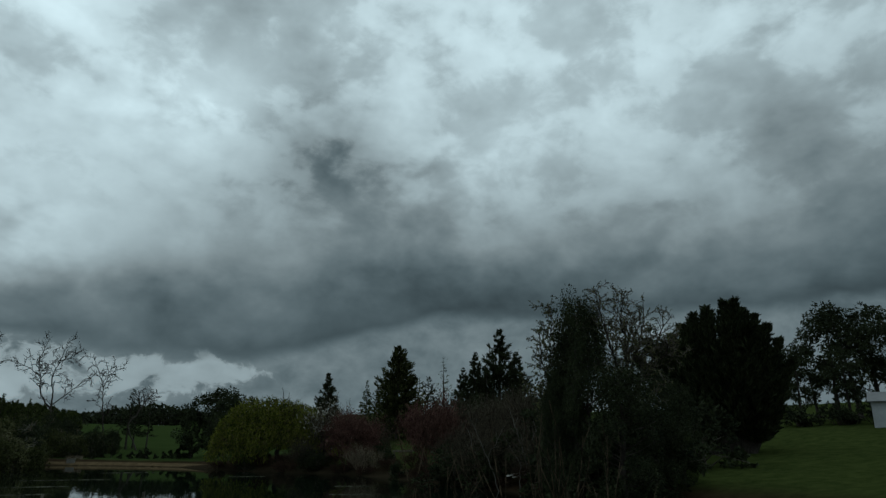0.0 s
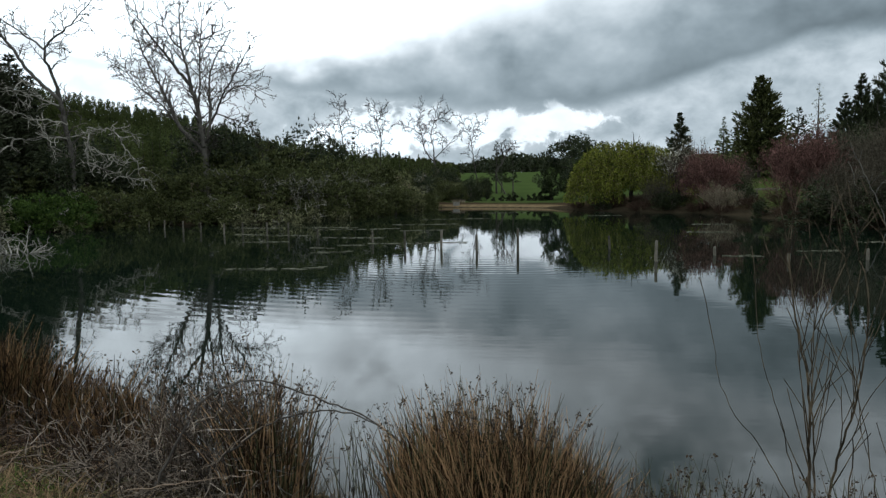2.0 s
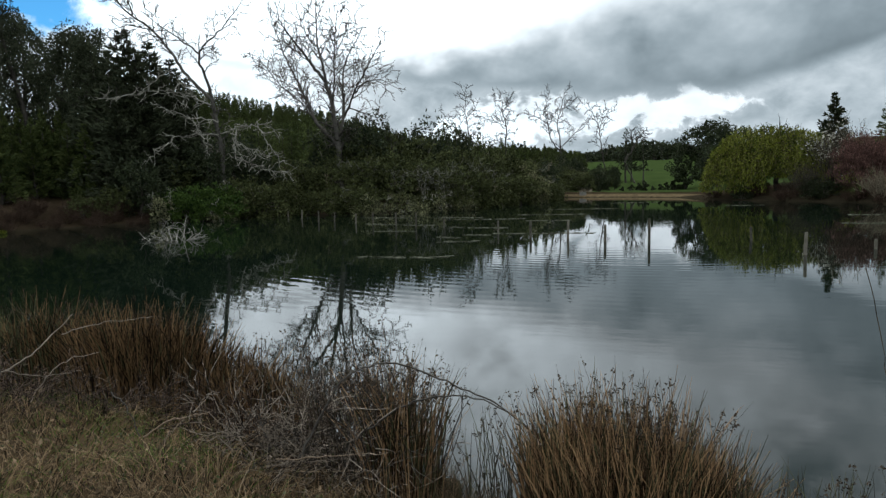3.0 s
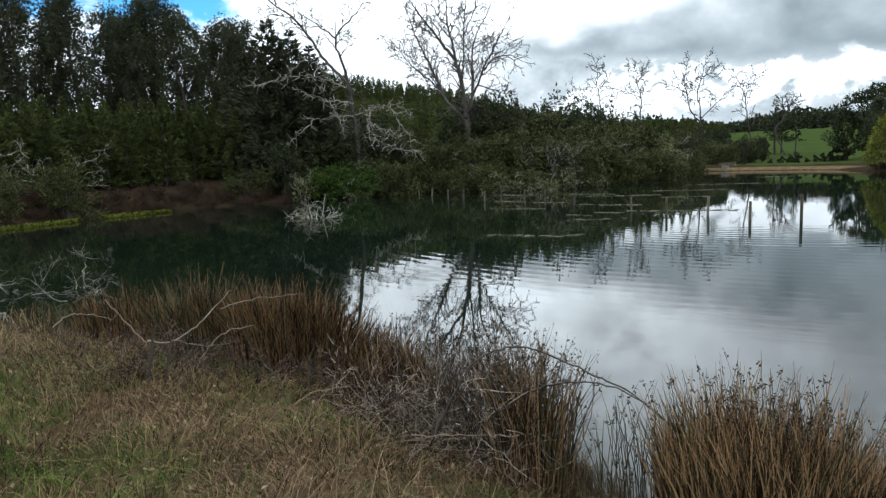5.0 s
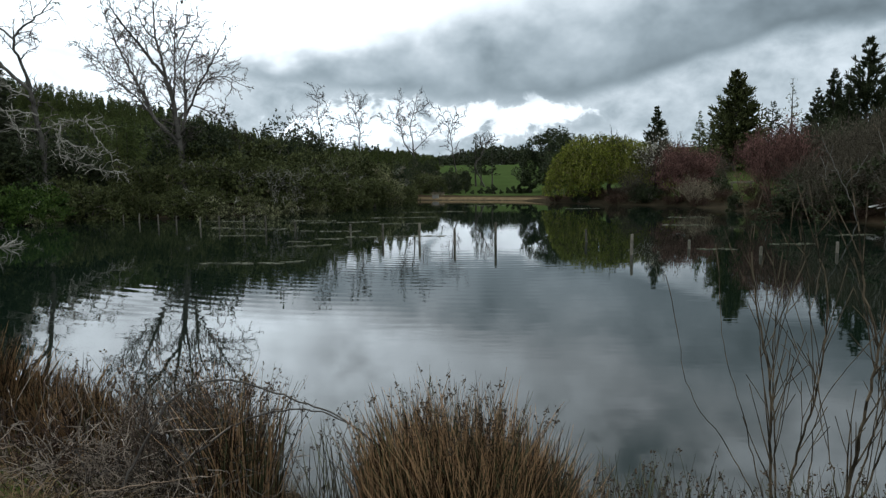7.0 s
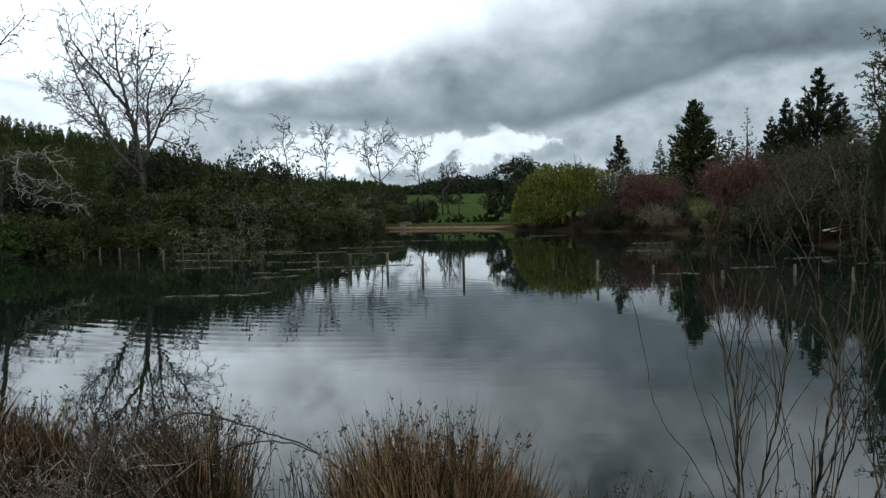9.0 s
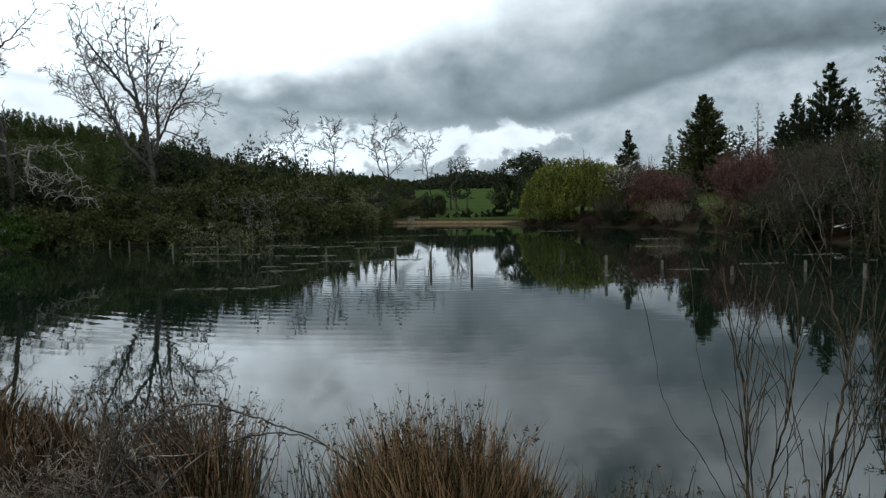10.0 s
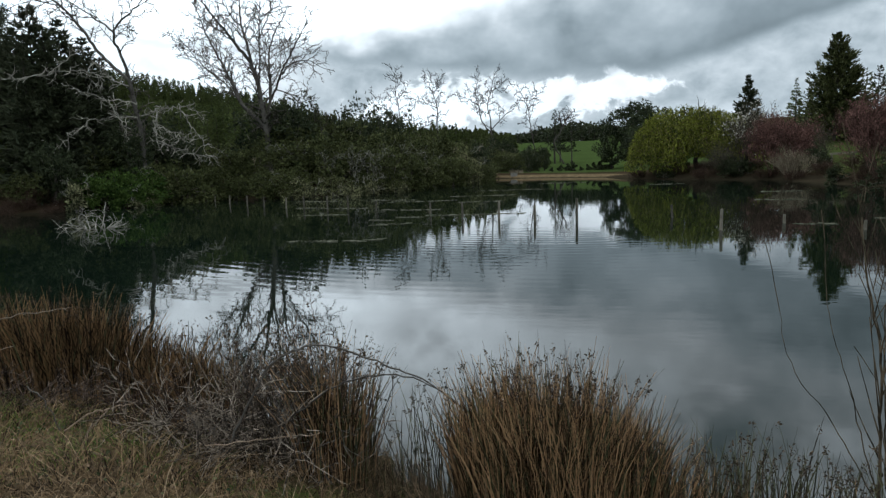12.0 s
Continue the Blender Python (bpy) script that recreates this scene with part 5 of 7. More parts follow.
stand(conifer("dark_conifer", 8, 4.5, "dark conifer in the shrubbery", 156, 24, 10, 0.5, 0.18, 0.05, 0.1, 0.7, 0.1, LEAF_DARK, 8), 24.0, 78, 5.8, 8)


def spiky_tree(name, az, dist, top, tall, seed, label, spires, reach=0.20, flat=0.35):
    """An evergreen of several upright dark spires with stiff upswept boughs."""
    x, y = polar(az, dist)
    s = (2.1 + dist * math.tan(radians(top)) - base_z(x, y)) / tall
    rng = np.random.default_rng(seed)
    ob = thing(name, 0, 0, 0, label, "tree")
    trunk, boughs, pts, axes, sizes = [], [], [], [], []
    for ox, h in spires:
        trunk.append((ox * 0.25, 0, 0, ox * 0.65, 0, h * 0.5, 0.16, 0.1))
        trunk.append((ox * 0.65, 0, h * 0.5, ox * 1.05, 0, h, 0.1, 0.02))
        for w in range(22):
            k = 0.12 + 0.88 * w / 22
            for _ in range(11):
                a = rng.uniform(0, 2 * math.pi)
                L = (reach * h * (1 - k) ** 0.8 + 0.05) * rng.uniform(0.45, 1.35)
                d = unit(np.array([math.cos(a), math.sin(a), flat + 0.5 * k]))
                p = np.array([ox * (0.25 + 0.8 * k), 0, h * k])
                q = p + d * L
                boughs.append((*p, *q, 0.02, 0.008))
                t = rng.uniform(0.05, 1, 20)[:, None]
                pts.append(p + (q - p) * t + np.array([0, 0, 0.25]) * L * t * t + rng.normal(size=(20, 3)) * 0.04)
                axes.append(np.repeat(unit(d + np.array([0, 0, 0.35]))[None], 20, 0))
                sizes.append(np.full(20, 1.0 - 0.5 * k ** 2.5))
    part("trunk", tubes(trunk, 6), BARK, ob)
    part("bough_mass", tubes(boughs, 3), BARK, ob)
    part("foliage", leaves(rng, np.concatenate(pts), 0.36 * np.concatenate(sizes)[:, None], 0.12 * np.concatenate(sizes)[:, None], np.concatenate(axes), -0.05, 0.6), LEAF_DARK, ob)
    return put(ob, x, y, -radians(az), s)


for i, (az, dist, top, wide) in enumerate([(30.1, 70, 9.9, 6.0), (28.0, 69, 7.9, 5.0), (31.6, 70, 8.0, 5.4), (27.0, 70, 6.6, 4.6), (29.0, 68, 6.4, 6.0)]):
    stand(conifer("spired_conifer", 11, wide, "dark spired conifer with upswept pointed boughs", 162 + i, 32, 10, 0.5, 0.14, 0.05, -0.5, 0.75, 0.15, LEAF_DARK, 36, "spired conifers", 0.3), az, dist, top, 11, i)
spiky_tree("dark_cypress", 48.4, 41, 12.2, 7.2, 161, "broad dark cypress with upswept pointed sprays", [(0.2, 6.9), (-1.2, 6.4), (1.3, 6.2), (-2.2, 5.4), (2.2, 5.0), (0.6, 7.0), (-0.6, 6.7), (0.9, 6.5), (1.8, 5.7), (-1.7, 5.9), (-2.7, 5.0), (2.7, 4.1), (-3.3, 5.2), (-3.9, 4.4)])

rb = [twig_shrub("red_bush", 4.4, 3.6, "rounded bush of dark-red bare twigs", 170 + i, TWIG_RED, 44, 4, 0.010, 0.03, (3, 3, 3, 3), 36, 1.1, buds=6000) for i in range(2)]
stand(rb[0], 17.6, 54, 3.4, 3.7, 0.3, 0.8)
stand(rb[1], 24.5, 43.5, 4.8, 3.7, 1.3, 0.6)
stand(twig_shrub("blossoming_tree", 4.0, 4.6, "leafless shrub dotted with white blossom", 172, TWIG_GREY, 26, 4, 0.011, 0.04, (3, 3, 3, 2), 28, 0.8, 800), 15.6, 57, 3.9, 4.6)
pale = twig_shrub("pale_shrub", 3.4, 1.9, "low spreading beige-twigged shrub at the water's edge", 173, TWIG_BEIGE, 60, 3, 0.007, 0.018, (3, 3, 2), 30, 1.2)
stand(pale, 18.9, 51.5, 0.8, 1.9, 0.0, 1.0)
grey = [twig_shrub("grey_brush", 5.0, 4.4, "tangled grey leafless thicket on the bank", 175 + i, TWIG_GREY, 30, 4, 0.010, 0.035, (3, 3, 3, 2), 40, 1.0, group="grey thicket", bend=0.2) for i in range(2)]
for i, (az, dist, top, flat) in enumerate([(20.6, 58, 2.3, 0.5), (27.3, 45, 4.3, 0.95), (29.8, 42, 5.0, 0.9), (32.5, 40, 5.7, 0.9), (35.0, 38, 6.0, 0.9), (26.4, 42, 1.6, 1.0), (28.6, 37, 2.0, 1.0),
                                          (31.5, 47, 5.2, 0.9), (13.5, 56, 1.2, 0.9), (14.2, 57, 0.0, 1.1), (34.5, 33, 3.2, 1.0)]):
    if i < 2:
        stand(grey[i], az, dist, top, 4.4, i, flat)
    else:
        x, y = polar(az, dist)
        again(grey[i % 2], x, y, i * 1.1, (2.1 + dist * math.tan(radians(top)) - base_z(x, y)) / 4.4, 0.1, flat)
dark_b = shrub("dark_bush", 4.4, 3.6, 3.2, "dense dark-green bush in the shrubbery", 180, LEAF_DARK, 3600, 0.2, 0.1, 10, group="shrubbery on the right bank")
for i, (az, dist, top, flat) in enumerate([(26.2, 39, 0.6, 1.3), (28.6, 36.5, 0.6, 1.1), (33.5, 36, 4.6, 0.9), (36.5, 32, 4.0, 1.0), (40.5, 29, 3.0, 1.0), (43.0, 31, 4.2, 1.0), (37.5, 28, 1.4, 1.0), (45.5, 36, 5.0, 1.0),
                                          (15.0, 55, -0.2, 1.3)]):
    x, y = polar(az, dist)
    (put if i == 0 else again)(dark_b, x, y, i * 0.8, (2.1 + dist * math.tan(radians(top)) - base_z(x, y)) / 3.2, 0.15, flat)

right_line = [(7.4, 62.0), (9.4, 56.6), (12.5, 53.0), (15.3, 51.0), (16.4, 45.0), (17.0, 40.0), (17.2, 31.5), (18.0, 26.8), (19.5, 22.0)]
low_brush = twig_shrub("dark_brush", 3.0, 1.5, "low dark brush overhanging the water", 185, TWIG_DARK, 50, 3, 0.010, 0.02, (3, 3, 2), 40, 1.4, group="brush on the right bank")
k = 0
for (ax, ay), (cx, cy) in zip(right_line, right_line[1:]):
    L = math.hypot(cx - ax, cy - ay)
    nx, ny = (cy - ay) / L, -(cx - ax) / L
    nx, ny = (-nx, -ny) if nx < 0 else (nx, ny)
    for s in np.arange(0.4, L, 1.5):
        off = 0.5 + 1.1 * (k % 3)
        x, y = ax + (cx - ax) * s / L + nx * off, ay + (cy - ay) * s / L + ny * off
        if k % 4 == 3:
            again(dark_b, x, y, k * 0.7, 0.4 + 0.1 * (k % 3), 0.15, 1.2)
        else:
            (put if k == 0 else again)(low_brush, x, y, k * 0.9, 0.7 + 0.12 * (k % 4))
        k += 1
for i, (az, dist, top) in enumerate([(22.8, 74, 3.0), (24.2, 70, 2.6), (25.6, 60, 3.8), (27.0, 57, 4.2), (28.5, 56, 4.6), (30.2, 54, 4.8), (32.0, 52, 5.2), (33.8, 48, 5.6), (20.6, 74, 2.6), (18.6, 64, 2.8)]):
    x, y = polar(az, dist)
    again(dark_b, x, y, i * 1.7, (2.1 + dist * math.tan(radians(top)) - base_z(x, y)) / 3.2, 0.15, 1.0)
for i, (az, dist, top) in enumerate([(26.6, 47, 4.0), (28.2, 46, 4.6), (31.0, 43, 5.3), (33.6, 39, 5.8), (29.0, 39, 2.8), (31.4, 37.5, 3.0), (27.2, 41, 2.6)]):
    x, y = polar(az, dist)
    again(grey[i % 2], x, y, i * 2.1, (2.1 + dist * math.tan(radians(top)) - base_z(x, y)) / 4.4, 0.1, 1.0)

for i, (az, dist, lean, tall) in enumerate([(30.0, 35.0, -0.42, 3.4), (31.6, 34.5, 0.10, 2.6), (32.8, 34.0, -0.3, 3.4), (34.2, 33.0, 0.22, 3.6), (34.9, 32.0, -0.15, 4.0), (33.4, 35.0, 0.35, 3.0), (28.4, 37.0, -0.2, 2.6), (36.2, 31.0, -0.1, 4.2)]):
    x, y = polar(az, dist)
    fan_tree("pale_sapling", az, dist, "slim pale-barked leafless sapling on the bank", [(0.026, 0.012, [(0, -0.1), (lean * 0.4 * tall, 0.45 * tall), (lean * tall, tall)]),
             (0.016, 0.010, [(lean * 0.4 * tall, 0.45 * tall), (lean * 0.3 * tall + 0.5 * (-1) ** i, 0.8 * tall)])], 720 + i, 0.7, 0.5, 0.4, "pale saplings on the bank", BARK_GREY, TWIG_GREY, dict(FAN, tip=0.008, levels=2, fuzz=0))

# the big tree at the right end: bare crown overgrown with dark evergreen
gx, gy = polar(40.5, 29.0)
low = base_z(gx, gy)
fan_tree("big_branching_tree", 40.5, 29.0, "large tree with a rounded crown of fine bare twigs", [(r0, r1, [(side, z - low) for side, z in line]) for r0, r1, line in [
    (0.17, 0.11, [(0, low - 0.2), (0, 3.3), (0.1, 4.8)]), (0.08, 0.02, [(0, 3.2), (-0.8, 5.0), (-1.3, 6.3), (-1.7, 7.5)]), (0.07, 0.02, [(0, 4.0), (-0.4, 6.0), (-0.7, 7.1), (-0.9, 8.1)]),
    (0.08, 0.02, [(0.1, 4.8), (0.15, 6.5), (0, 7.3), (0.1, 8.3)]), (0.07, 0.02, [(0.1, 4.6), (0.6, 6.2), (0.9, 7.1), (1.0, 8.0)]),
    (0.08, 0.02, [(0.05, 3.6), (0.9, 5.2), (1.4, 6.3), (1.7, 7.2)]), (0.05, 0.018, [(0.9, 5.2), (1.6, 5.8), (2.0, 6.5)])]],
    190, 1.25, 0.17, 0.2, spec=dict(FAN, step=0.16, tip=0.012, lift=0.06, fuzz=3), buds=9000)
gx, gy = polar(35.4, 29.0)
low = base_z(gx, gy)
fan_tree("budding_tree", 35.4, 29.0, "tall bare tree with small olive leaf buds", [(r0, r1, [(side, z - low) for side, z in line]) for r0, r1, line in [
    (0.12, 0.05, [(0.2, low - 0.2), (0.1, 3.3), (0, 5.2), (0.2, 7.4)]), (0.06, 0.018, [(0.1, 3.4), (-0.5, 4.6), (-0.8, 5.6), (-0.9, 6.6)]), (0.05, 0.018, [(0, 5.0), (-0.3, 6.4), (-0.4, 7.6)]),
    (0.05, 0.018, [(0.05, 4.6), (0.5, 6.0), (0.8, 7.4)]), (0.045, 0.018, [(0.1, 3.0), (-0.6, 3.7), (-0.9, 4.3)])]],
    193, 1.0, 0.17, 0.2, spec=dict(FAN, step=0.16, tip=0.011, lift=0.05, fuzz=3), buds=12000)
ivy = leafy_tree("evergreen_tree", 8.2, 4.0, "dark evergreen tree grown into a bare tree's crown", 191, LEAF_DARK, 0.04, 80, 260, 0.11, 0.055, 1.2, "", 0.065)
for i, (az, dist, top, flat) in enumerate([(36.3, 28.0, 13.0, 0.6), (37.6, 28.5, 12.0, 0.6), (42.6, 29.5, 6.6, 1.2), (34.9, 28.5, 6.8, 0.6), (39.8, 27.0, 7.0, 1.2), (35.6, 28.5, 9.6, 0.5), (44.6, 31.0, 5.4, 1.0)]):
    gx, gy = polar(az, dist)
    (put if i == 0 else again)(ivy, gx, gy, 0.5 + i * 1.4, (2.1 + dist * math.tan(radians(top)) - base_z(gx, gy)) / 8.2, 0.1, flat)

right_pine = [leafy_tree("tall_pine", 9, 4.2, "tall dark open-crowned pine behind the lawn", 200 + i, LEAF_DARK, 0.25, 24, 110, 0.34, 0.14, 0.8, "pines behind the lawn", 0.09) for i in range(2)]
for i, (az, dist, top) in enumerate([(55.6, 62, 10.5), (57.0, 61, 10.8), (58.3, 62, 10.5), (59.8, 61, 10.2), (61.5, 62, 10.0), (63.5, 60, 9.6), (53.2, 60, 7.7), (54.4, 63, 8.2), (56.4, 58, 7.6)]):
    x, y = polar(az, dist)
    (put if i < 2 else again)(right_pine[i % 2], x, y, i * 1.2, (2.1 + dist * math.tan(radians(top)) - base_z(x, y)) / 9, 0.1, 1.0)
hedge = shrub("hedge_bush", 5.0, 3.0, 2.6, "dark hedge bush at the top of the lawn", 210, LEAF_DARK, 2600, 0.24, 0.12, 8, group="hedge above the lawn")
for i, az in enumerate([50.5, 53, 55.5, 58, 60.5, 63]):
    x, y = polar(az, 56)
    (put if i == 0 else again)(hedge, x, y, i * 0.5, 0.75)


# ---------------------------------------------------------------- the fence posts in the water and what floats by them
def post(x, y, tall, lean, seed):
    rng = np.random.default_rng(seed)
    ob = thing("fence_post", x, y, 0.0, "weathered grey wooden fence post standing in the water", "post", "fence posts in the pond")
    r = 0.042
    top = np.array([lean[0] * tall, lean[1] * tall, tall])
    segs = [(-lean[0] * 0.8, -lean[1] * 0.8, -0.8, *(top * 0.5), r * 1.05, r), (*(top * 0.5), *(top - (0, 0, 0.012)), r, r * 0.96), (*(top - (0, 0, 0.012)), *top, r * 0.96, r * 0.6)]
    v, f = tubes(segs, 9)
    cap = np.concatenate([v, [top + np.array([0.005, 0, 0.004])]])
    k, n = len(v), 9
    rim = np.arange(k - n, k)
    tri = np.stack([rim, np.roll(rim, -1), np.full(n, k), np.full(n, k)], 1)
    bm = bmesh.new()
    vs = [bm.verts.new(c) for c in cap]
    for q in f:
        bm.faces.new([vs[i] for i in q])
    for q in tri:
        bm.faces.new([vs[i] for i in q[:3]])
    me = bpy.data.meshes.new("pole")
    bm.to_mesh(me)
    bm.free()
    me.materials.append(WOOD_POST)
    p = new("pole", me)
    p.parent = ob


for i, (x, y, h, lx) in enumerate([(-20.8, 38.6, 0.55, 0.0), (-18.6, 36.2, 0.5, 0.05), (-16.3, 33.7, 0.55, 0.0), (-15.2, 33.4, 0.5, 0.0), (-13.2, 31.6, 0.5, 0.03), (-12.1, 31.2, 0.58, 0.0),
                                  (-10.5, 30.1, 0.62, 0.0), (-9.2, 29.2, 0.66, 0.0), (-7.7, 28.6, 0.42, 0.02), (-4.74, 25.9, 0.45, -0.02), (-3.15, 23.6, 0.58, 0.0), (-1.8, 23.25, 0.62, 0.02),
                                  (-0.51, 21.9, 0.55, 0.0), (0.85, 21.75, 0.74, 0.0), (3.95, 22.4, 0.42, -0.05), (4.52, 18.5, 0.57, 0.02), (6.6, 20.0, 0.26, 0.0), (7.9, 18.1, 0.24, 0.03),
                                  (10.2, 18.6, 0.3, 0.0), (10.8, 16.9, 0.36, 0.0), (-22.4, 37.8, 0.5, 0.0)]):
    post(x, y, h, (lx, 0.01), 300 + i)


def drift(x, y, length, turn, seed, wide=0.22):
    """A thin raft of weed and dead stalks on the water."""
    rng = np.random.default_rng(seed)
    n = int(length * 15)
    t = rng.uniform(-0.5, 0.5, n) * length
    s = rng.normal(size=n) * wide * 0.4 + 0.15 * np.sin(t * 1.3 + seed)
    d = np.stack([np.ones(n), rng.normal(size=n) * 0.35, rng.normal(size=n) * 0.03], 1)
    ln = rng.uniform(0.08, 0.35, n)[:, None]
    a = np.stack([t, s, rng.uniform(0.002, 0.014, n)], 1)
    b = a + unit(d) * ln
    segs = np.concatenate([a, b, np.full((n, 2), 0.0065)], 1)
    ob = new("floating_weed", mesh_of("floating_weed", *tubes(segs, 4), FLOAT))
    ob.location, ob.rotation_euler = (x, y, 0.002), (0, 0, turn)
    tagged(ob, "thin raft of pale weed and stalks afloat", "water weed", "floating weed", "stuff")


for i, (x, y, L, t) in enumerate([(-10.5, 30.4, 5.5, -0.25), (-6.2, 28.4, 4.0, -0.3), (-3.0, 25.2, 5.0, 0.0), (-5.5, 21.6, 1.6, 0.1), (-6.2, 23.2, 1.2, 0.0), (-5.4, 24.4, 1.3, 0.05), (-6.0, 17.2, 3.6, 0.18),
                                  (-6.8, 34.5, 5.0, 0.1), (-4.0, 38.5, 5.0, 0.0), (-2.5, 45.0, 6.0, 0.05), (7.2, 19.6, 2.2, -0.1), (10.0, 21.0, 2.6, 0.1), (9.5, 30.0, 4.0, 0.0), (11.5, 36.0, 4.0, 0.0),
                                  (8.0, 48.0, 5.0, 0.0), (13.5, 24.0, 3.5, -0.1), (1.0, 55.0, 5.0, 0.0), (-9.0, 36.0, 4.0, 0.05), (14.2, 21.5, 2.4, 0.2), (-13.5, 36.5, 4.0, -0.1), (-9.4, 26.4, 2.4, -0.1), (-3.6, 33.0, 3.0, 0.05)]):
    drift(x, y, L * (0.75 if x < 5 else 0.45), t, 400 + i)

# the outlet at the dam and the old planks on the lawn
ox, oy = polar(-3.0, 73.5)
outlet = thing("outlet_box", ox, oy, base_z(ox, oy) - 0.2, "low concrete outlet box at the end of the dam", "outlet")
bm = bmesh.new()
bmesh.ops.create_cube(bm, size=1.0, matrix=Matrix.Translation((0, 0, 0.3)) @ Matrix.Diagonal((0.7, 0.6, 0.45, 1)))
top_f = max(bm.faces, key=lambda f: f.calc_center_median().z)
bmesh.ops.inset_region(bm, faces=[top_f], thickness=0.14)
top_f.normal_update()
bmesh.ops.translate(bm, verts=top_f.verts, vec=(0, 0, -0.2))
bmesh.ops.bevel(bm, geom=list(bm.edges), offset=0.02, segments=1, affect="EDGES")
me = bpy.data.meshes.new("box")
bm.to_mesh(me)
bm.free()
me.materials.append(CONCRETE)
new("box", me).parent = outlet


def plank(parent, a, b, w, h, name="plank", mat=WOOD_PALE):
    a, b = Vector(a), Vector(b)
    d = b - a
    m = Matrix.Translation((a + b) / 2) @ d.to_track_quat("X", "Z").to_matrix().to_4x4() @ Matrix.Diagonal((d.length, w, h, 1))
    bm = bmesh.new()
    bmesh.ops.create_cube(bm, size=1.0, matrix=m)
    bmesh.ops.bevel(bm, geom=list(bm.edges), offset=min(w, h) * 0.15, segments=1, affect="EDGES")
    me = bpy.data.meshes.new(name)
    bm.to_mesh(me)
    bm.free()
    me.materials.append(mat)
    p = new(name, me)
    p.parent = parent


px_, py_ = polar(31.9, 36.0)
planks = thing("plank_pile", px_, py_, base_z(px_, py_), "bleached old planks lying on the grassy bank", "planks")
plank(planks, (-0.95, 0.0, 0.10), (0.75, 0.25, 0.42), 0.18, 0.05)
plank(planks, (-0.7, -0.2, 0.06), (0.9, 0.1, 0.30), 0.16, 0.05)
plank(planks, (0.55, -0.15, 0.05), (0.6, 0.35, 0.26), 0.12, 0.12, "block")
for az, dist, L in [(31.5, 47, 1.6), (22.0, 55, 1.8)]:
    qx, qy = polar(az, dist)
    rail = thing("garden_rail", qx, qy, base_z(qx, qy), "pale low wooden rail on the lawn", "rail", "garden rails")
    plank(rail, (-L / 2, 0, 0.62), (L / 2, 0, 0.66), 0.06, 0.14, "rail_board", WOOD_POST)
    plank(rail, (-L * 0.4, 0.03, -0.1), (-L * 0.4, 0.03, 0.66), 0.09, 0.09, "leg", WOOD_POST)
    plank(rail, (L * 0.4, 0.03, -0.1), (L * 0.4, 0.03, 0.68), 0.09, 0.09, "leg", WOOD_POST)

# the white outbuilding above the lawn
hx, hy = polar(59.9, 54.0)
hz = base_z(hx, hy)
shed = thing("outbuilding", hx, hy, hz, "small white outbuilding with a grey roof above the lawn", "shed")
shed.rotation_euler = (0, 0, -radians(60))
bm = bmesh.new()
pts = [(-2, -1.5, -0.3), (2, -1.5, -0.3), (2, 1.5, -0.3), (-2, 1.5, -0.3), (-2, -1.5, 1.5), (2, -1.5, 1.5), (2, 1.5, 1.5), (-2, 1.5, 1.5), (-2, 0, 2.1), (2, 0, 2.1)]
vs = [bm.verts.new(p) for p in pts]
for f in ((0, 1, 5, 4), (2, 3, 7, 6), (1, 2, 6, 9, 5), (3, 0, 4, 8, 7)):
    bm.faces.new([vs[i] for i in f])
me = bpy.data.meshes.new("wall")
bm.to_mesh(me)
bm.free()
me.materials.append(WHITE_WALL)
new("wall", me).parent = shed
for side in (-1, 1):
    plank(shed, (0, side * 1.75, 1.45), (0, 0.0, 2.16), 4.4, 0.06, "roof", ROOF)


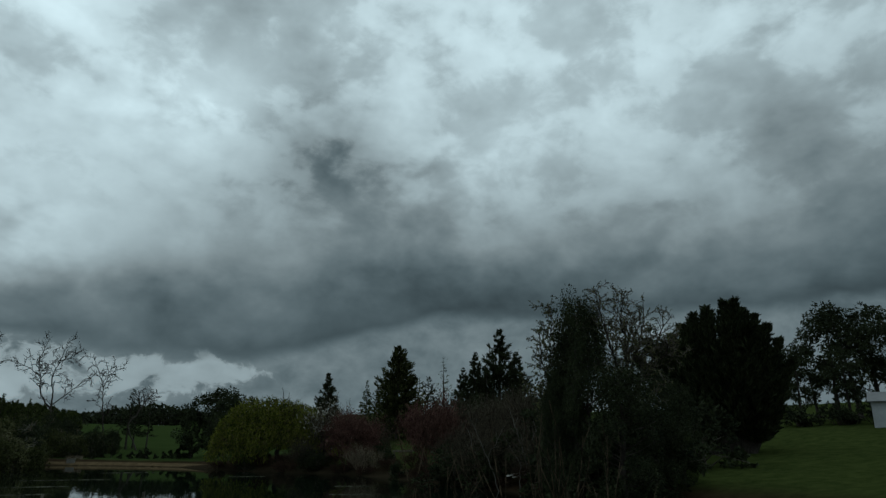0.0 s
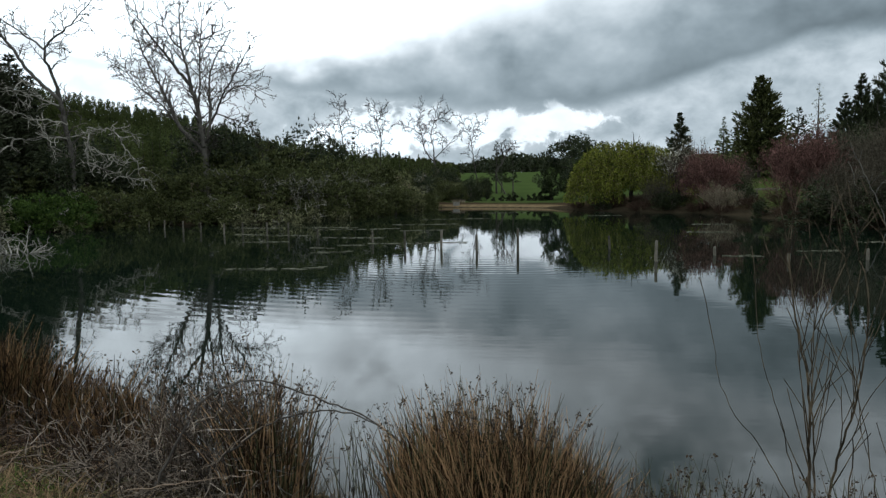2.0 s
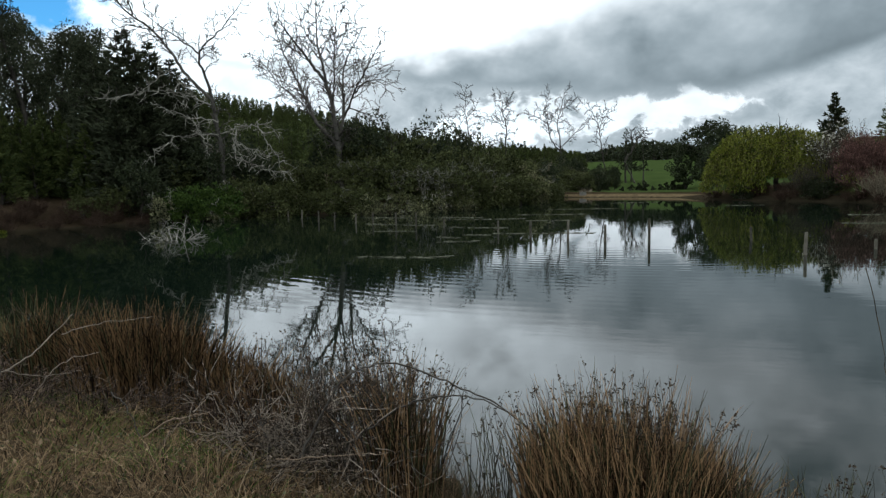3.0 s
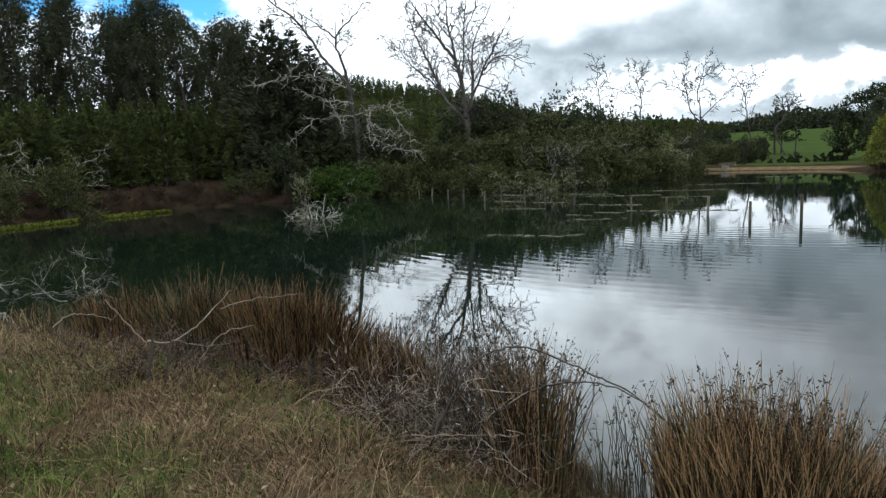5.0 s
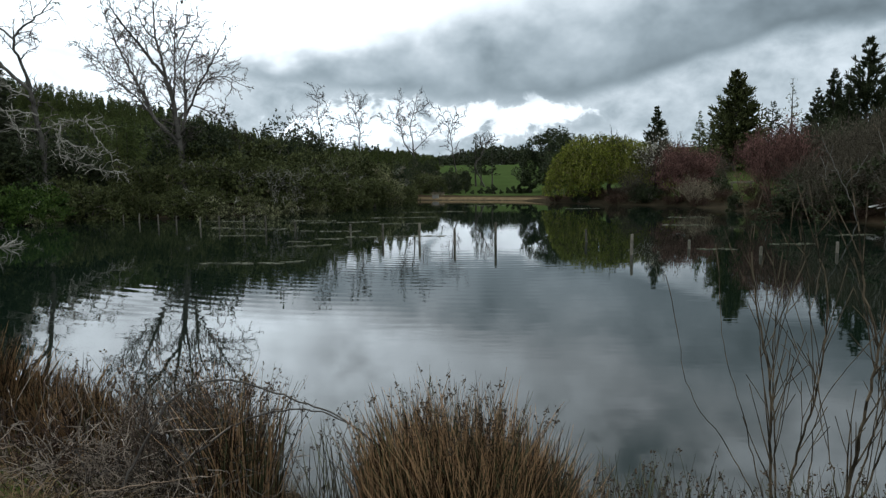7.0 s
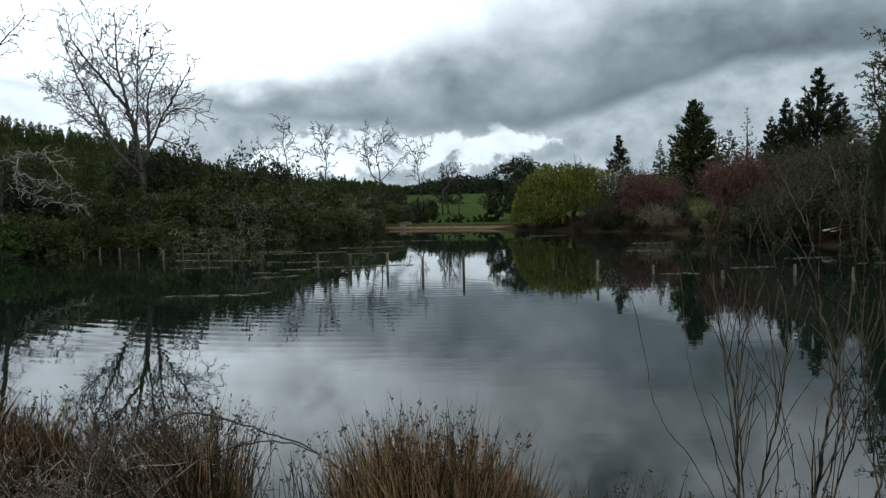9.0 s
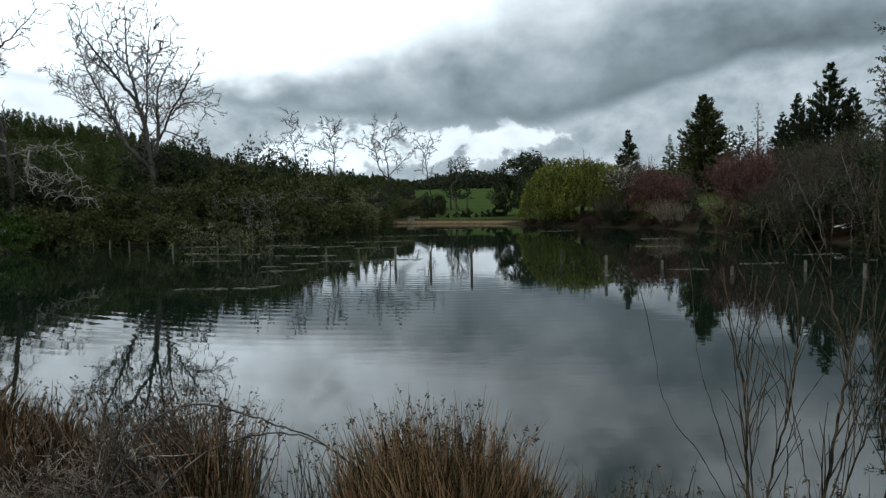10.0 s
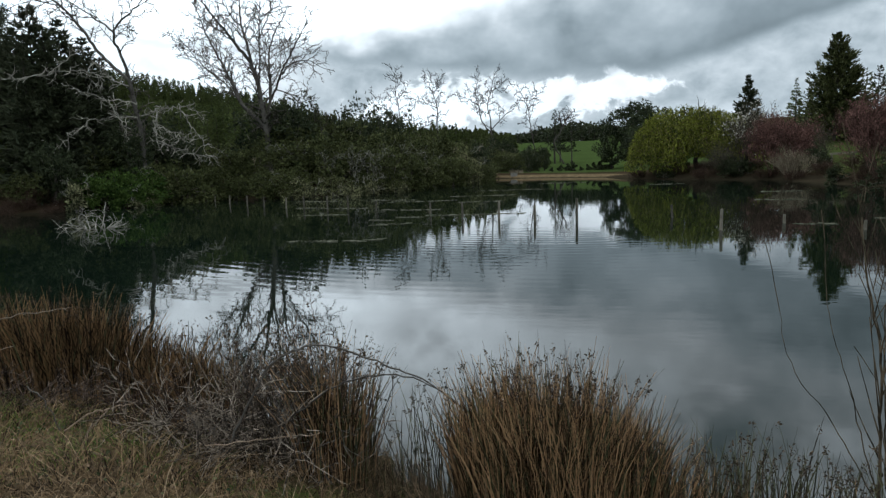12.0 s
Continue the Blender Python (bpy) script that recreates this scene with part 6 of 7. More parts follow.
# ---------------------------------------------------------------- the near bank: reeds, canes, saplings and grass
def reeds(name, x, y, wide, deep, tall, count, label, seed, mat, green=0.15, heads=0.35, lean=0.12, r=0.0028, zbase=None, dome=0.35, turn=0.0, splay=0.25):
    """A tussock of round rush stems; the taller ones carry seed heads a little below their tips."""
    rng = np.random.default_rng(seed)
    ob = thing(name, x, y, 0.0, label, "reeds", "rushes along the bank")
    a, k = rng.uniform(0, 2 * math.pi, count), np.sqrt(rng.uniform(0, 1, count))
    c, s = math.cos(turn), math.sin(turn)
    fx, fy = np.cos(a) * k * wide / 2, np.sin(a) * k * deep / 2
    fx, fy = fx * c - fy * s, fx * s + fy * c
    gz = height(x + fx, y + fy)
    z = np.maximum(gz, -0.25) - 0.03
    h = tall * (1 - dome * k ** 2) * rng.normal(0.86, 0.13, count).clip(0.35, 1.14)
    foot = np.stack([fx, fy, z], 1)
    out = np.stack([fx / wide, fy / wide, 0 * z], 1) * splay * 2 + rng.normal(size=(count, 3)) * lean * np.array([1, 1, 0])
    d1 = unit(out * 0.5 + np.array([0, 0, 1.0]))
    d2 = unit(out * 1.0 + rng.normal(size=(count, 3)) * 0.05 + np.array([0, 0, 1.0]))
    d3 = unit(out * 1.9 + rng.normal(size=(count, 3)) * 0.12 + np.array([0, 0, 1.0]))
    p1 = foot + d1 * h[:, None] * 0.4
    p2 = p1 + d2 * h[:, None] * 0.35
    p3 = p2 + d3 * h[:, None] * 0.25
    rr = r * rng.uniform(0.7, 1.3, count)[:, None]

    def rods(sel):
        v, f = [], []
        ang = np.arange(3) * 2 * math.pi / 3
        ring = np.stack([np.cos(ang), np.sin(ang), 0 * ang], 1)
        n = int(sel.sum())
        lev = [foot[sel], p1[sel], p2[sel], p3[sel]]
        verts = np.stack([q[:, None, :] + ring[None] * (rr[sel] * w)[:, None, :] for q, w in zip(lev, (1.1, 1.0, 0.8, 0.25))], 1).reshape(-1, 3)
        quad = np.array([[b * 3 + i, b * 3 + (i + 1) % 3, (b + 1) * 3 + (i + 1) % 3, (b + 1) * 3 + i] for b in range(3) for i in range(3)])
        return verts, (quad[None] + (np.arange(n) * 12)[:, None, None]).reshape(-1, 4)

    is_green = rng.uniform(size=count) < green
    part("stem_mass", rods(~is_green), mat, ob)
    if is_green.any():
        part("green_stem_mass", rods(is_green), REED_GREEN, ob, "still green rush stems")
    top = (h > np.quantile(h, 1 - heads)) & (rng.uniform(size=count) < 0.6)
    if top.any():
        q = p2[top] + (p3 - p2)[top] * rng.uniform(0.35, 0.95, (int(top.sum()), 1))
        q = np.repeat(q, 9, 0) + rng.normal(size=(len(q) * 9, 3)) * np.array([0.007, 0.007, 0.014])
        part("seed_mass", leaves(rng, q, 0.017, 0.009), SEED, ob, "small dark-brown seed heads")
    return ob


reeds("rush_tussock", 0.0, 3.62, 1.18, 0.95, 1.12, 3300, "tall tussock of straw-brown rushes at the water's edge", 500, REED_TAN, 0.2, 0.14, 0.13, 0.0034, dome=0.36, splay=0.08)
reeds("rush_tussock", 0.02, 3.6, 0.95, 0.8, 0.8, 900, "broken and bent rush stems within a tussock", 518, REED_SHADED, 0.2, 0.0, 0.34, 0.0034, dome=0.3, splay=0.1)
reeds("rush_tussock", 0.5, 3.45, 0.8, 0.6, 0.72, 420, "lower straw-brown rushes beside a tussock", 510, REED_TAN, 0.3, 0.3, 0.16, 0.0034, dome=0.2, splay=0.12)
reeds("rush_tussock", -1.42, 3.85, 0.5, 0.4, 0.92, 360, "red-brown tussock of rushes beside a bramble", 501, REED_TAN, 0.25, 0.4, 0.16, 0.0034, dome=0.1, splay=0.2)
reeds("rush_tussock", -4.2, 4.95, 1.5, 0.9, 1.0, 1700, "dense rust-brown tussock of dry rushes on the bank", 502, REED_RUST, 0.06, 0.12, 0.18, 0.0046, dome=0.3, splay=0.22)
reeds("rush_tussock", -3.35, 5.0, 1.0, 0.7, 0.74, 650, "lower rust-brown tussock of dry rushes on the bank", 504, REED_RUST, 0.08, 0.15, 0.2, 0.0044, dome=0.3, splay=0.2)
reeds("rush_tussock", -5.5, 5.15, 1.5, 0.9, 1.0, 1000, "brown and grey-green tussock of dry rushes", 503, REED_RUST, 0.45, 0.15, 0.22, 0.0046, dome=0.3, splay=0.25)
reeds("rush_tussock", -7.0, 5.3, 1.7, 0.8, 0.8, 850, "low brown tussock of dry rushes on the bank", 516, REED_RUST, 0.25, 0.15, 0.22, 0.0048, dome=0.3, splay=0.22)
reeds("rush_tussock", -2.75, 4.6, 0.9, 0.6, 0.66, 450, "small rust-brown tussock at the water's edge", 517, REED_RUST, 0.1, 0.3, 0.18, 0.0038, dome=0.3, splay=0.2)
reeds("rush_tussock", -8.6, 5.4, 2.0, 0.8, 0.5, 350, "thin dull-green rushes on the bank", 505, REED_TAN, 0.6, 0.2, 0.22, 0.0045)
reeds("rush_fringe", 1.05, 3.45, 1.0, 0.7, 0.84, 280, "sparse upright rushes with seed heads in the shallows", 506, REED_SHADED, 0.5, 0.6, 0.13, 0.003, dome=0.15, splay=0.05)
reeds("rush_fringe", 1.9, 3.3, 1.1, 0.7, 0.84, 280, "sparse upright rushes with seed heads in the shallows", 507, REED_SHADED, 0.45, 0.6, 0.14, 0.003, dome=0.15, splay=0.05)
reeds("rush_fringe", 1.35, 3.2, 1.6, 0.5, 0.6, 420, "tan rushes and grass stalks at the water's edge", 519, REED_TAN, 0.2, 0.3, 0.22, 0.0028, dome=0.15, splay=0.05)
reeds("rush_fringe", 2.9, 3.25, 1.3, 0.6, 0.8, 260, "sparse upright rushes with seed heads in the shallows", 511, REED_SHADED, 0.5, 0.6, 0.13, 0.003, dome=0.15, splay=0.05)
reeds("rush_fringe", -0.72, 3.72, 0.5, 0.4, 0.82, 70, "sparse upright rushes with seed heads in the shallows", 508, REED_SHADED, 0.5, 0.8, 0.16, 0.003, dome=0.1, splay=0.05)
reeds("rush_fringe", -1.75, 4.1, 0.9, 0.5, 0.95, 100, "sparse grey-brown rushes with seed heads by a bramble", 509, REED_SHADED, 0.3, 0.8, 0.14, 0.003, dome=0.2, splay=0.1)


reeds("bank_grass", -0.62, 3.42, 0.7, 0.3, 0.34, 420, "short tangled grass at the edge of the bank", 512, GRASS_STRAW, 0.3, 0.05, 0.3, 0.0014, dome=0.1, turn=-0.8)
reeds("bank_grass", -1.12, 3.85, 0.7, 0.3, 0.34, 420, "short tangled grass at the edge of the bank", 513, GRASS_STRAW, 0.3, 0.05, 0.3, 0.0014, dome=0.1, turn=-0.65)
reeds("bank_grass", -0.2, 3.08, 0.6, 0.25, 0.3, 320, "short tangled grass at the edge of the bank", 514, GRASS_STRAW, 0.3, 0.05, 0.3, 0.0014, dome=0.1, turn=-0.4)
reeds("bank_grass", 0.5, 2.9, 0.9, 0.25, 0.3, 420, "short tangled grass at the edge of the bank", 515, GRASS_STRAW, 0.3, 0.05, 0.3, 0.0014, dome=0.1)


def rod(points, r0, r1, steps=6):
    """Segments along a smooth line through the points."""
    p = np.array(points, float)
    ext = np.concatenate([[2 * p[0] - p[1]], p, [2 * p[-1] - p[-2]]])
    line = []
    for i in range(1, len(ext) - 2):
        for t in np.linspace(0, 1, steps, endpoint=False):
            a, b, c, d = ext[i - 1], ext[i], ext[i + 1], ext[i + 2]
            line.append(0.5 * (2 * b + (c - a) * t + (2 * a - 5 * b + 4 * c - d) * t * t + (3 * b - a - 3 * c + d) * t ** 3))
    line.append(p[-1])
    line = np.array(line)
    r = np.linspace(r0, r1, len(line))
    return [(*line[i], *line[i + 1], r[i], r[i + 1]) for i in range(len(line) - 1)]


def cane(points, r0, r1, label, seed, mat=TWIG_BROWN, buds=True, name="bramble_cane"):
    rng = np.random.default_rng(seed)
    segs = rod(points, r0, r1)
    line = np.array([s[0:3] for s in segs] + [segs[-1][3:6]])
    line[1:-1] += rng.normal(size=(len(line) - 2, 3)) * (0.005 if r0 < 0.009 else 0.004)
    extra = []
    if buds:
        for s in segs[2:]:
            a, b = np.array(s[0:3]), np.array(s[3:6])
            side = unit(np.cross(b - a, rng.normal(size=3)))
            extra.append((*b, *(b + side * rng.uniform(0.008, 0.03) + (b - a) * 0.15), 0.0022, 0.0006))
    ob = thing(name, 0, 0, 0, label, "bramble", "arching canes")
    stalk = part("cane", sweep(line, np.linspace(r0, r1, len(line)) * 0.8, 6), mat, ob, smooth=True)
    if extra:
        part("thorn_mass", tubes(extra, 3), mat, stalk)


def tangle(name, x, y, wide, deep, tall, stems, label, seed, mat, levels=3, thin=0.0022, r0=0.006, lift=-0.02, angle=42, length=0.42):
    """A low thicket of crossing dead twigs."""
    rng = np.random.default_rng(seed)
    segs, tips = [], []
    ob = thing(name, x, y, 0, label, "thicket", kind="stuff")
    for _ in range(stems):
        a, k = rng.uniform(0, 2 * math.pi), math.sqrt(rng.uniform(0, 1))
        fx, fy = math.cos(a) * k * wide / 2, math.sin(a) * k * deep / 2
        d = unit(np.array([rng.normal() * 0.7, rng.normal() * 0.7, rng.uniform(0.3, 1.2)]))
        grow(rng, segs, tips, np.array([fx, fy, max(0.0, base_z(x + fx, y + fy)) - 0.02]), d, tall * length * rng.uniform(0.7, 1.3), r0, 0,
             dict(SPEC, levels=levels, kids=(3, 3, 2), angle=angle, bend=0.22, lift=lift, thin=thin, shrink=0.75))
    s = np.array(segs)
    s[:, 2], s[:, 5] = np.maximum(s[:, 2], 0.02), np.maximum(s[:, 5], 0.02)
    part("twig_mass", tubes(s, 3), mat, ob)


TWIG_ASH = material("ash_grey_twigs", (0.028, 0.022, 0.017), (0.22, 0.178, 0.138), 3.0, 0.9, island=True, vary=0.6)
TWIG_MAUVE = material("mauve_brown_twigs", (0.015, 0.010, 0.007), (0.095, 0.068, 0.05), 3.0, 0.9, island=True, vary=0.6)
SAPLING = material("sapling_bark", (0.020, 0.016, 0.010), (0.095, 0.072, 0.046), 3.0, 0.7, island=True, vary=0.4)
WEED = material("bramble_leaves", (0.02, 0.03, 0.014), (0.07, 0.085, 0.035), 2.0, 0.6, island=True, vary=0.4)
tangle("dead_thicket", -1.95, 3.9, 1.0, 0.45, 0.8, 50, "grey thicket of dead twigs among rushes", 520, TWIG_ASH, thin=0.0032, r0=0.006)
tangle("dark_thicket", -1.75, 3.8, 0.8, 0.4, 0.8, 18, "dark bramble thicket among rushes", 525, BARK, thin=0.0028, r0=0.006)
tangle("dead_thicket", -2.7, 4.2, 1.3, 0.5, 0.5, 40, "dark brown thicket of dead twigs on the bank", 521, TWIG_DARK, thin=0.003, r0=0.006)
tangle("dead_thicket", -2.4, 3.95, 1.1, 0.4, 0.5, 22, "pale dead twigs lying over a dark thicket", 526, TWIG_ASH, thin=0.0034, r0=0.006)
tangle("dead_thicket", -3.9, 4.1, 1.6, 0.5, 0.45, 44, "low mauve-brown tangle of dead twigs in the grass", 522, TWIG_MAUVE, thin=0.003, r0=0.006)
tangle("dead_thicket", -4.6, 3.6, 1.0, 0.6, 0.4, 40, "low mauve-brown tangle of dead twigs in the grass", 528, TWIG_MAUVE, thin=0.0028, r0=0.005)
tangle("dead_thicket", -5.8, 4.1, 1.6, 0.6, 0.45, 26, "low mauve-brown tangle of dead twigs in the grass", 524, TWIG_MAUVE, thin=0.003, r0=0.006)
fallen_rng = np.random.default_rng(595)
for x, y, line in [(-12.6, 7.2, [(0, 0, -0.2), (-0.5, 0.1, 0.2), (-1.2, 0.3, 0.25), (-2.0, 0.5, 0.2)]), (-11.6, 8.0, [(0, 0, -0.2), (-0.3, 0.2, 0.4), (-0.7, 0.4, 0.7)]),
                   (-8.9, 5.2, [(0, 0, 0.1), (-0.9, 0.0, 0.3), (-1.9, 0.1, 0.28), (-2.6, 0.1, 0.34)])]:
    ob = thing("fallen_branch", x, y, 0.0, "pale bare branch fallen into the pond's edge", "branch", "fallen branches")
    part("limb", gnarled_limb(fallen_rng, line, 0.012, 0.006, 0.25, -0.03, 0.1), LICHEN_TWIG, ob)
tangle("dead_thicket", -11.4, 7.4, 3.0, 1.0, 0.8, 9, "pale fallen branches over the water", 523, LICHEN_TWIG, r0=0.011, thin=0.004)

tangle("dead_thicket", -2.1, 3.72, 0.9, 0.35, 0.5, 22, "ash-grey thicket of dead bramble twigs", 527, TWIG_ASH, thin=0.003, r0=0.0055)
for i, (x, y, tall) in enumerate([(-1.62, 3.95, 1.22), (-1.82, 3.9, 1.18), (-1.48, 3.95, 1.02)]):
    bud_rng = np.random.default_rng(590 + i)
    ob = thing("budding_shrub", x, y, max(0.0, base_z(x, y)) - 0.03, "thin upright bare shrub with small dark buds", "shrub", "budding shrubs")
    stalks, tips = [], []
    for _ in range(16):
        grow(bud_rng, stalks, tips, np.array([bud_rng.normal() * 0.1, bud_rng.normal() * 0.1, 0.0]), unit(np.array([bud_rng.normal() * 0.22, bud_rng.normal() * 0.2, 1.0])), tall * 0.5 * bud_rng.uniform(0.8, 1.1),
             0.0045, 0, dict(SPEC, levels=2, kids=(4, 3), angle=28, bend=0.1, lift=0.04, thin=0.0022, shrink=0.5))
    part("stem_mass", tubes(stalks, 3), TWIG_MAUVE, ob)
    q = np.repeat(np.array([p for p, _ in tips]), 3, 0)
    part("sprig_mass", leaves(bud_rng, q + bud_rng.normal(size=q.shape) * 0.014, 0.023, 0.013), SEED, ob, "small dark buds")

# arching brambles
cane([(-1.9, 3.38, 0.46), (-1.84, 3.47, 0.62), (-1.69, 3.55, 0.89), (-1.5, 3.63, 0.99), (-1.31, 3.7, 0.965), (-1.05, 3.78, 0.84), (-0.79, 3.84, 0.71), (-0.49, 3.89, 0.46)], 0.0105, 0.005,
     "long arching bramble cane over the water's edge", 530, BARK)
cane([(-1.6, 3.55, 0.55), (-1.31, 3.65, 0.75), (-1.05, 3.73, 0.79), (-0.78, 3.79, 0.72), (-0.45, 3.84, 0.45)], 0.008, 0.004, "thinner arching bramble cane", 531, BARK)
cane([(-4.43, 3.41, 0.40), (-4.38, 3.47, 0.85)], 0.016, 0.013, "dark cut stem in the grass", 532, BARK, False, "cut_stem")
cane([(-4.36, 3.52, 0.40), (-4.28, 3.56, 0.83)], 0.013, 0.010, "dark cut stem in the grass", 533, BARK, False, "cut_stem")
cane([(-4.41, 3.44, 0.83), (-4.34, 3.6, 0.79), (-4.25, 3.79, 0.88), (-4.21, 3.97, 1.0), (-4.19, 4.14, 1.11)], 0.011, 0.004, "pale bent branch resting on cut stems", 534, TWIG_ASH)
cane([(-4.22, 4.04, 0.97), (-4.13, 4.19, 1.0), (-4.05, 4.41, 1.0), (-3.89, 4.67, 0.99)], 0.006, 0.003, "thin pale cane leaning over the rushes", 539, TWIG_ASH)
cane([(-4.27, 3.77, 0.52), (-4.25, 3.93, 0.69), (-4.21, 4.11, 0.76), (-4.14, 4.32, 0.76)], 0.007, 0.003, "pale forked cane bent over the grass", 535, TWIG_ASH)
cane([(-5.7, 3.53, 0.82), (-5.71, 3.7, 0.89), (-5.71, 3.88, 0.85), (-5.67, 4.11, 0.75)], 0.008, 0.004, "pale dead branch lying on the bank", 542, TWIG_ASH)
cane([(-4.89, 3.47, 1.13), (-4.76, 3.49, 1.0), (-4.61, 3.51, 0.86), (-4.41, 3.44, 0.81)], 0.005, 0.004, "bent dead cane over cut stems", 543, TWIG_BROWN)
cane([(-4.28, 3.6, 0.81), (-4.2, 3.84, 0.7), (-4.1, 4.08, 0.68)], 0.006, 0.003, "short pale twig on a cut stem", 544, TWIG_ASH)
cane([(-3.09, 3.52, 0.45), (-2.96, 3.62, 0.53), (-2.88, 3.74, 0.53), (-2.8, 3.86, 0.53)], 0.007, 0.004, "pale dead stick leaning in the grass", 536, TWIG_BROWN)
cane([(-2.91, 3.4, 0.32), (-2.88, 3.49, 0.48), (-2.86, 3.63, 0.55)], 0.006, 0.004, "pale dead stick leaning in the grass", 537, TWIG_BROWN)
cane([(-3.42, 3.63, 0.7), (-3.29, 3.61, 0.61), (-3.17, 3.58, 0.43)], 0.006, 0.004, "dark bramble stem bowed over the grass", 541, BARK)
cane([(-2.85, 4.19, 0.23), (-2.73, 4.27, 0.38), (-2.67, 4.31, 0.58), (-2.73, 4.27, 0.8)], 0.006, 0.003, "pale upright dead twig in a thicket", 545, TWIG_ASH)
cane([(-2.56, 4.25, 0.2), (-2.45, 4.31, 0.48), (-2.48, 4.3, 0.73)], 0.005, 0.003, "pale upright dead twig in a thicket", 546, TWIG_ASH)
cane([(-1.9, 3.12, 0.58), (-1.6, 3.25, 0.57), (-1.34, 3.37, 0.56)], 0.004, 0.0025, "pale dead stick lying across the twigs", 538, TWIG_BROWN)


def weed_patch(x, y, wide, count, seed, label, mat=WEED, leaf=0.024, tall=0.10):
    """Low leafy weeds over the ground."""
    rng = np.random.default_rng(seed)
    p = np.stack([x + rng.normal(size=count) * wide * 0.4, y + rng.normal(size=count) * wide * 0.3], 1)
    p = p[shore_distance(p[:, 0], p[:, 1]) > 0.1]
    z = height(p[:, 0], p[:, 1]) + rng.uniform(0.01, tall, len(p))
    q = np.concatenate([p, z[:, None]], 1)
    ob = new("weed_patch", mesh_of("weed_patch", *leaves(rng, q, leaf, leaf * 0.6), mat))
    tagged(ob, label, "weeds", "weeds in the grass", kind="stuff")


for i, (x, y, w, c) in enumerate([(-1.5, 3.0, 0.6, 110), (-2.3, 2.9, 0.5, 60), (-3.3, 3.5, 0.8, 110), (-4.6, 3.3, 0.7, 120), (-1.0, 2.9, 0.5, 70), (-3.0, 2.6, 0.7, 60), (-6.2, 3.6, 1.2, 140)]):
    weed_patch(x, y, w, c, 560 + i, "small dark-green bramble leaves among the grass")
strip_rng = np.random.default_rng(580)
for az0, az1, d0, d1, count in [(-53.8, -48.8, 36.6, 38.6, 2600), (-60.5, -55.5, 33.0, 35.6, 1500)]:
    t = strip_rng.uniform(0, 1, count)
    a, d = np.radians(az0 + (az1 - az0) * t), d0 + (d1 - d0) * t + strip_rng.normal(size=count) * 0.14 * np.sin(np.pi * t)
    q = np.stack([d * np.sin(a), d * np.cos(a), strip_rng.uniform(0.0, 0.07, count)], 1)
    ob = new("water_grass", mesh_of("water_grass", *leaves(strip_rng, q, 0.15, 0.06), LEAF_WILLOW))
    tagged(ob, "narrow mat of bright-green grass at the waterline", "grass", "grass mats at the waterline", kind="stuff")

# the saplings by the water
rng_t = np.random.default_rng(550)


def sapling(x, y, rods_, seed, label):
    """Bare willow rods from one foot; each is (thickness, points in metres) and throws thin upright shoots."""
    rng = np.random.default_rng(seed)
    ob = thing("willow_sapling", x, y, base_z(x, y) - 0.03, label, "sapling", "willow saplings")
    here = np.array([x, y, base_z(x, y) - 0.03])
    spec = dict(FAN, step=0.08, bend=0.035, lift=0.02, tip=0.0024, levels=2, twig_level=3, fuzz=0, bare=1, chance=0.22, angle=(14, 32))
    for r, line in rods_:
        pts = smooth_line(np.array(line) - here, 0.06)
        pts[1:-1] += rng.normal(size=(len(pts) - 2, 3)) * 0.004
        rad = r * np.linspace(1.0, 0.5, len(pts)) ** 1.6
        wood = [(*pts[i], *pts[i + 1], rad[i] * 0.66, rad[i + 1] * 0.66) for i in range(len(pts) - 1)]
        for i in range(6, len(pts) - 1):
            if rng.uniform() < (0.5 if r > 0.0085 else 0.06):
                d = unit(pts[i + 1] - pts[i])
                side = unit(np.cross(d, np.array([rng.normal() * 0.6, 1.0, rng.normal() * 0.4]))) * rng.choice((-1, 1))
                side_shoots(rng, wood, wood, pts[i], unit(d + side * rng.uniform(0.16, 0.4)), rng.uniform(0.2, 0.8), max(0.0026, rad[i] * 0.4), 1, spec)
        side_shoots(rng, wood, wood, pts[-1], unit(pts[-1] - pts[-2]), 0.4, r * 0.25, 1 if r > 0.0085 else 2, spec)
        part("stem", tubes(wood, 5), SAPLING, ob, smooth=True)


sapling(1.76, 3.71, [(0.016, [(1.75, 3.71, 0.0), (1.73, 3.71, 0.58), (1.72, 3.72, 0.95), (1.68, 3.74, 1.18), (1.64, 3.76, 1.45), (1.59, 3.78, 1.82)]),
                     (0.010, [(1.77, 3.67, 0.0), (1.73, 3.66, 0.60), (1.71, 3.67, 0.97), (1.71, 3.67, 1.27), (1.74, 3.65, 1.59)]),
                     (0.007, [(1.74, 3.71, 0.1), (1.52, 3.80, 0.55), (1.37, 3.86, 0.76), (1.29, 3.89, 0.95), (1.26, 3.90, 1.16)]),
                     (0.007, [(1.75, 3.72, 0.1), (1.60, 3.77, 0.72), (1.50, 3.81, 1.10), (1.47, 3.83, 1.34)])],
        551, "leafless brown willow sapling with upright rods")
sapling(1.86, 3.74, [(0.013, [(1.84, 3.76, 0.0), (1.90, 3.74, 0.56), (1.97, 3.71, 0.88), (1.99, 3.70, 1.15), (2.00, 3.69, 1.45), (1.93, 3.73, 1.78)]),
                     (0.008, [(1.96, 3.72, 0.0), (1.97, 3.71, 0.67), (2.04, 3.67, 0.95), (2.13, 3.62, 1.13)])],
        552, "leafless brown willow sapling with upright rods")
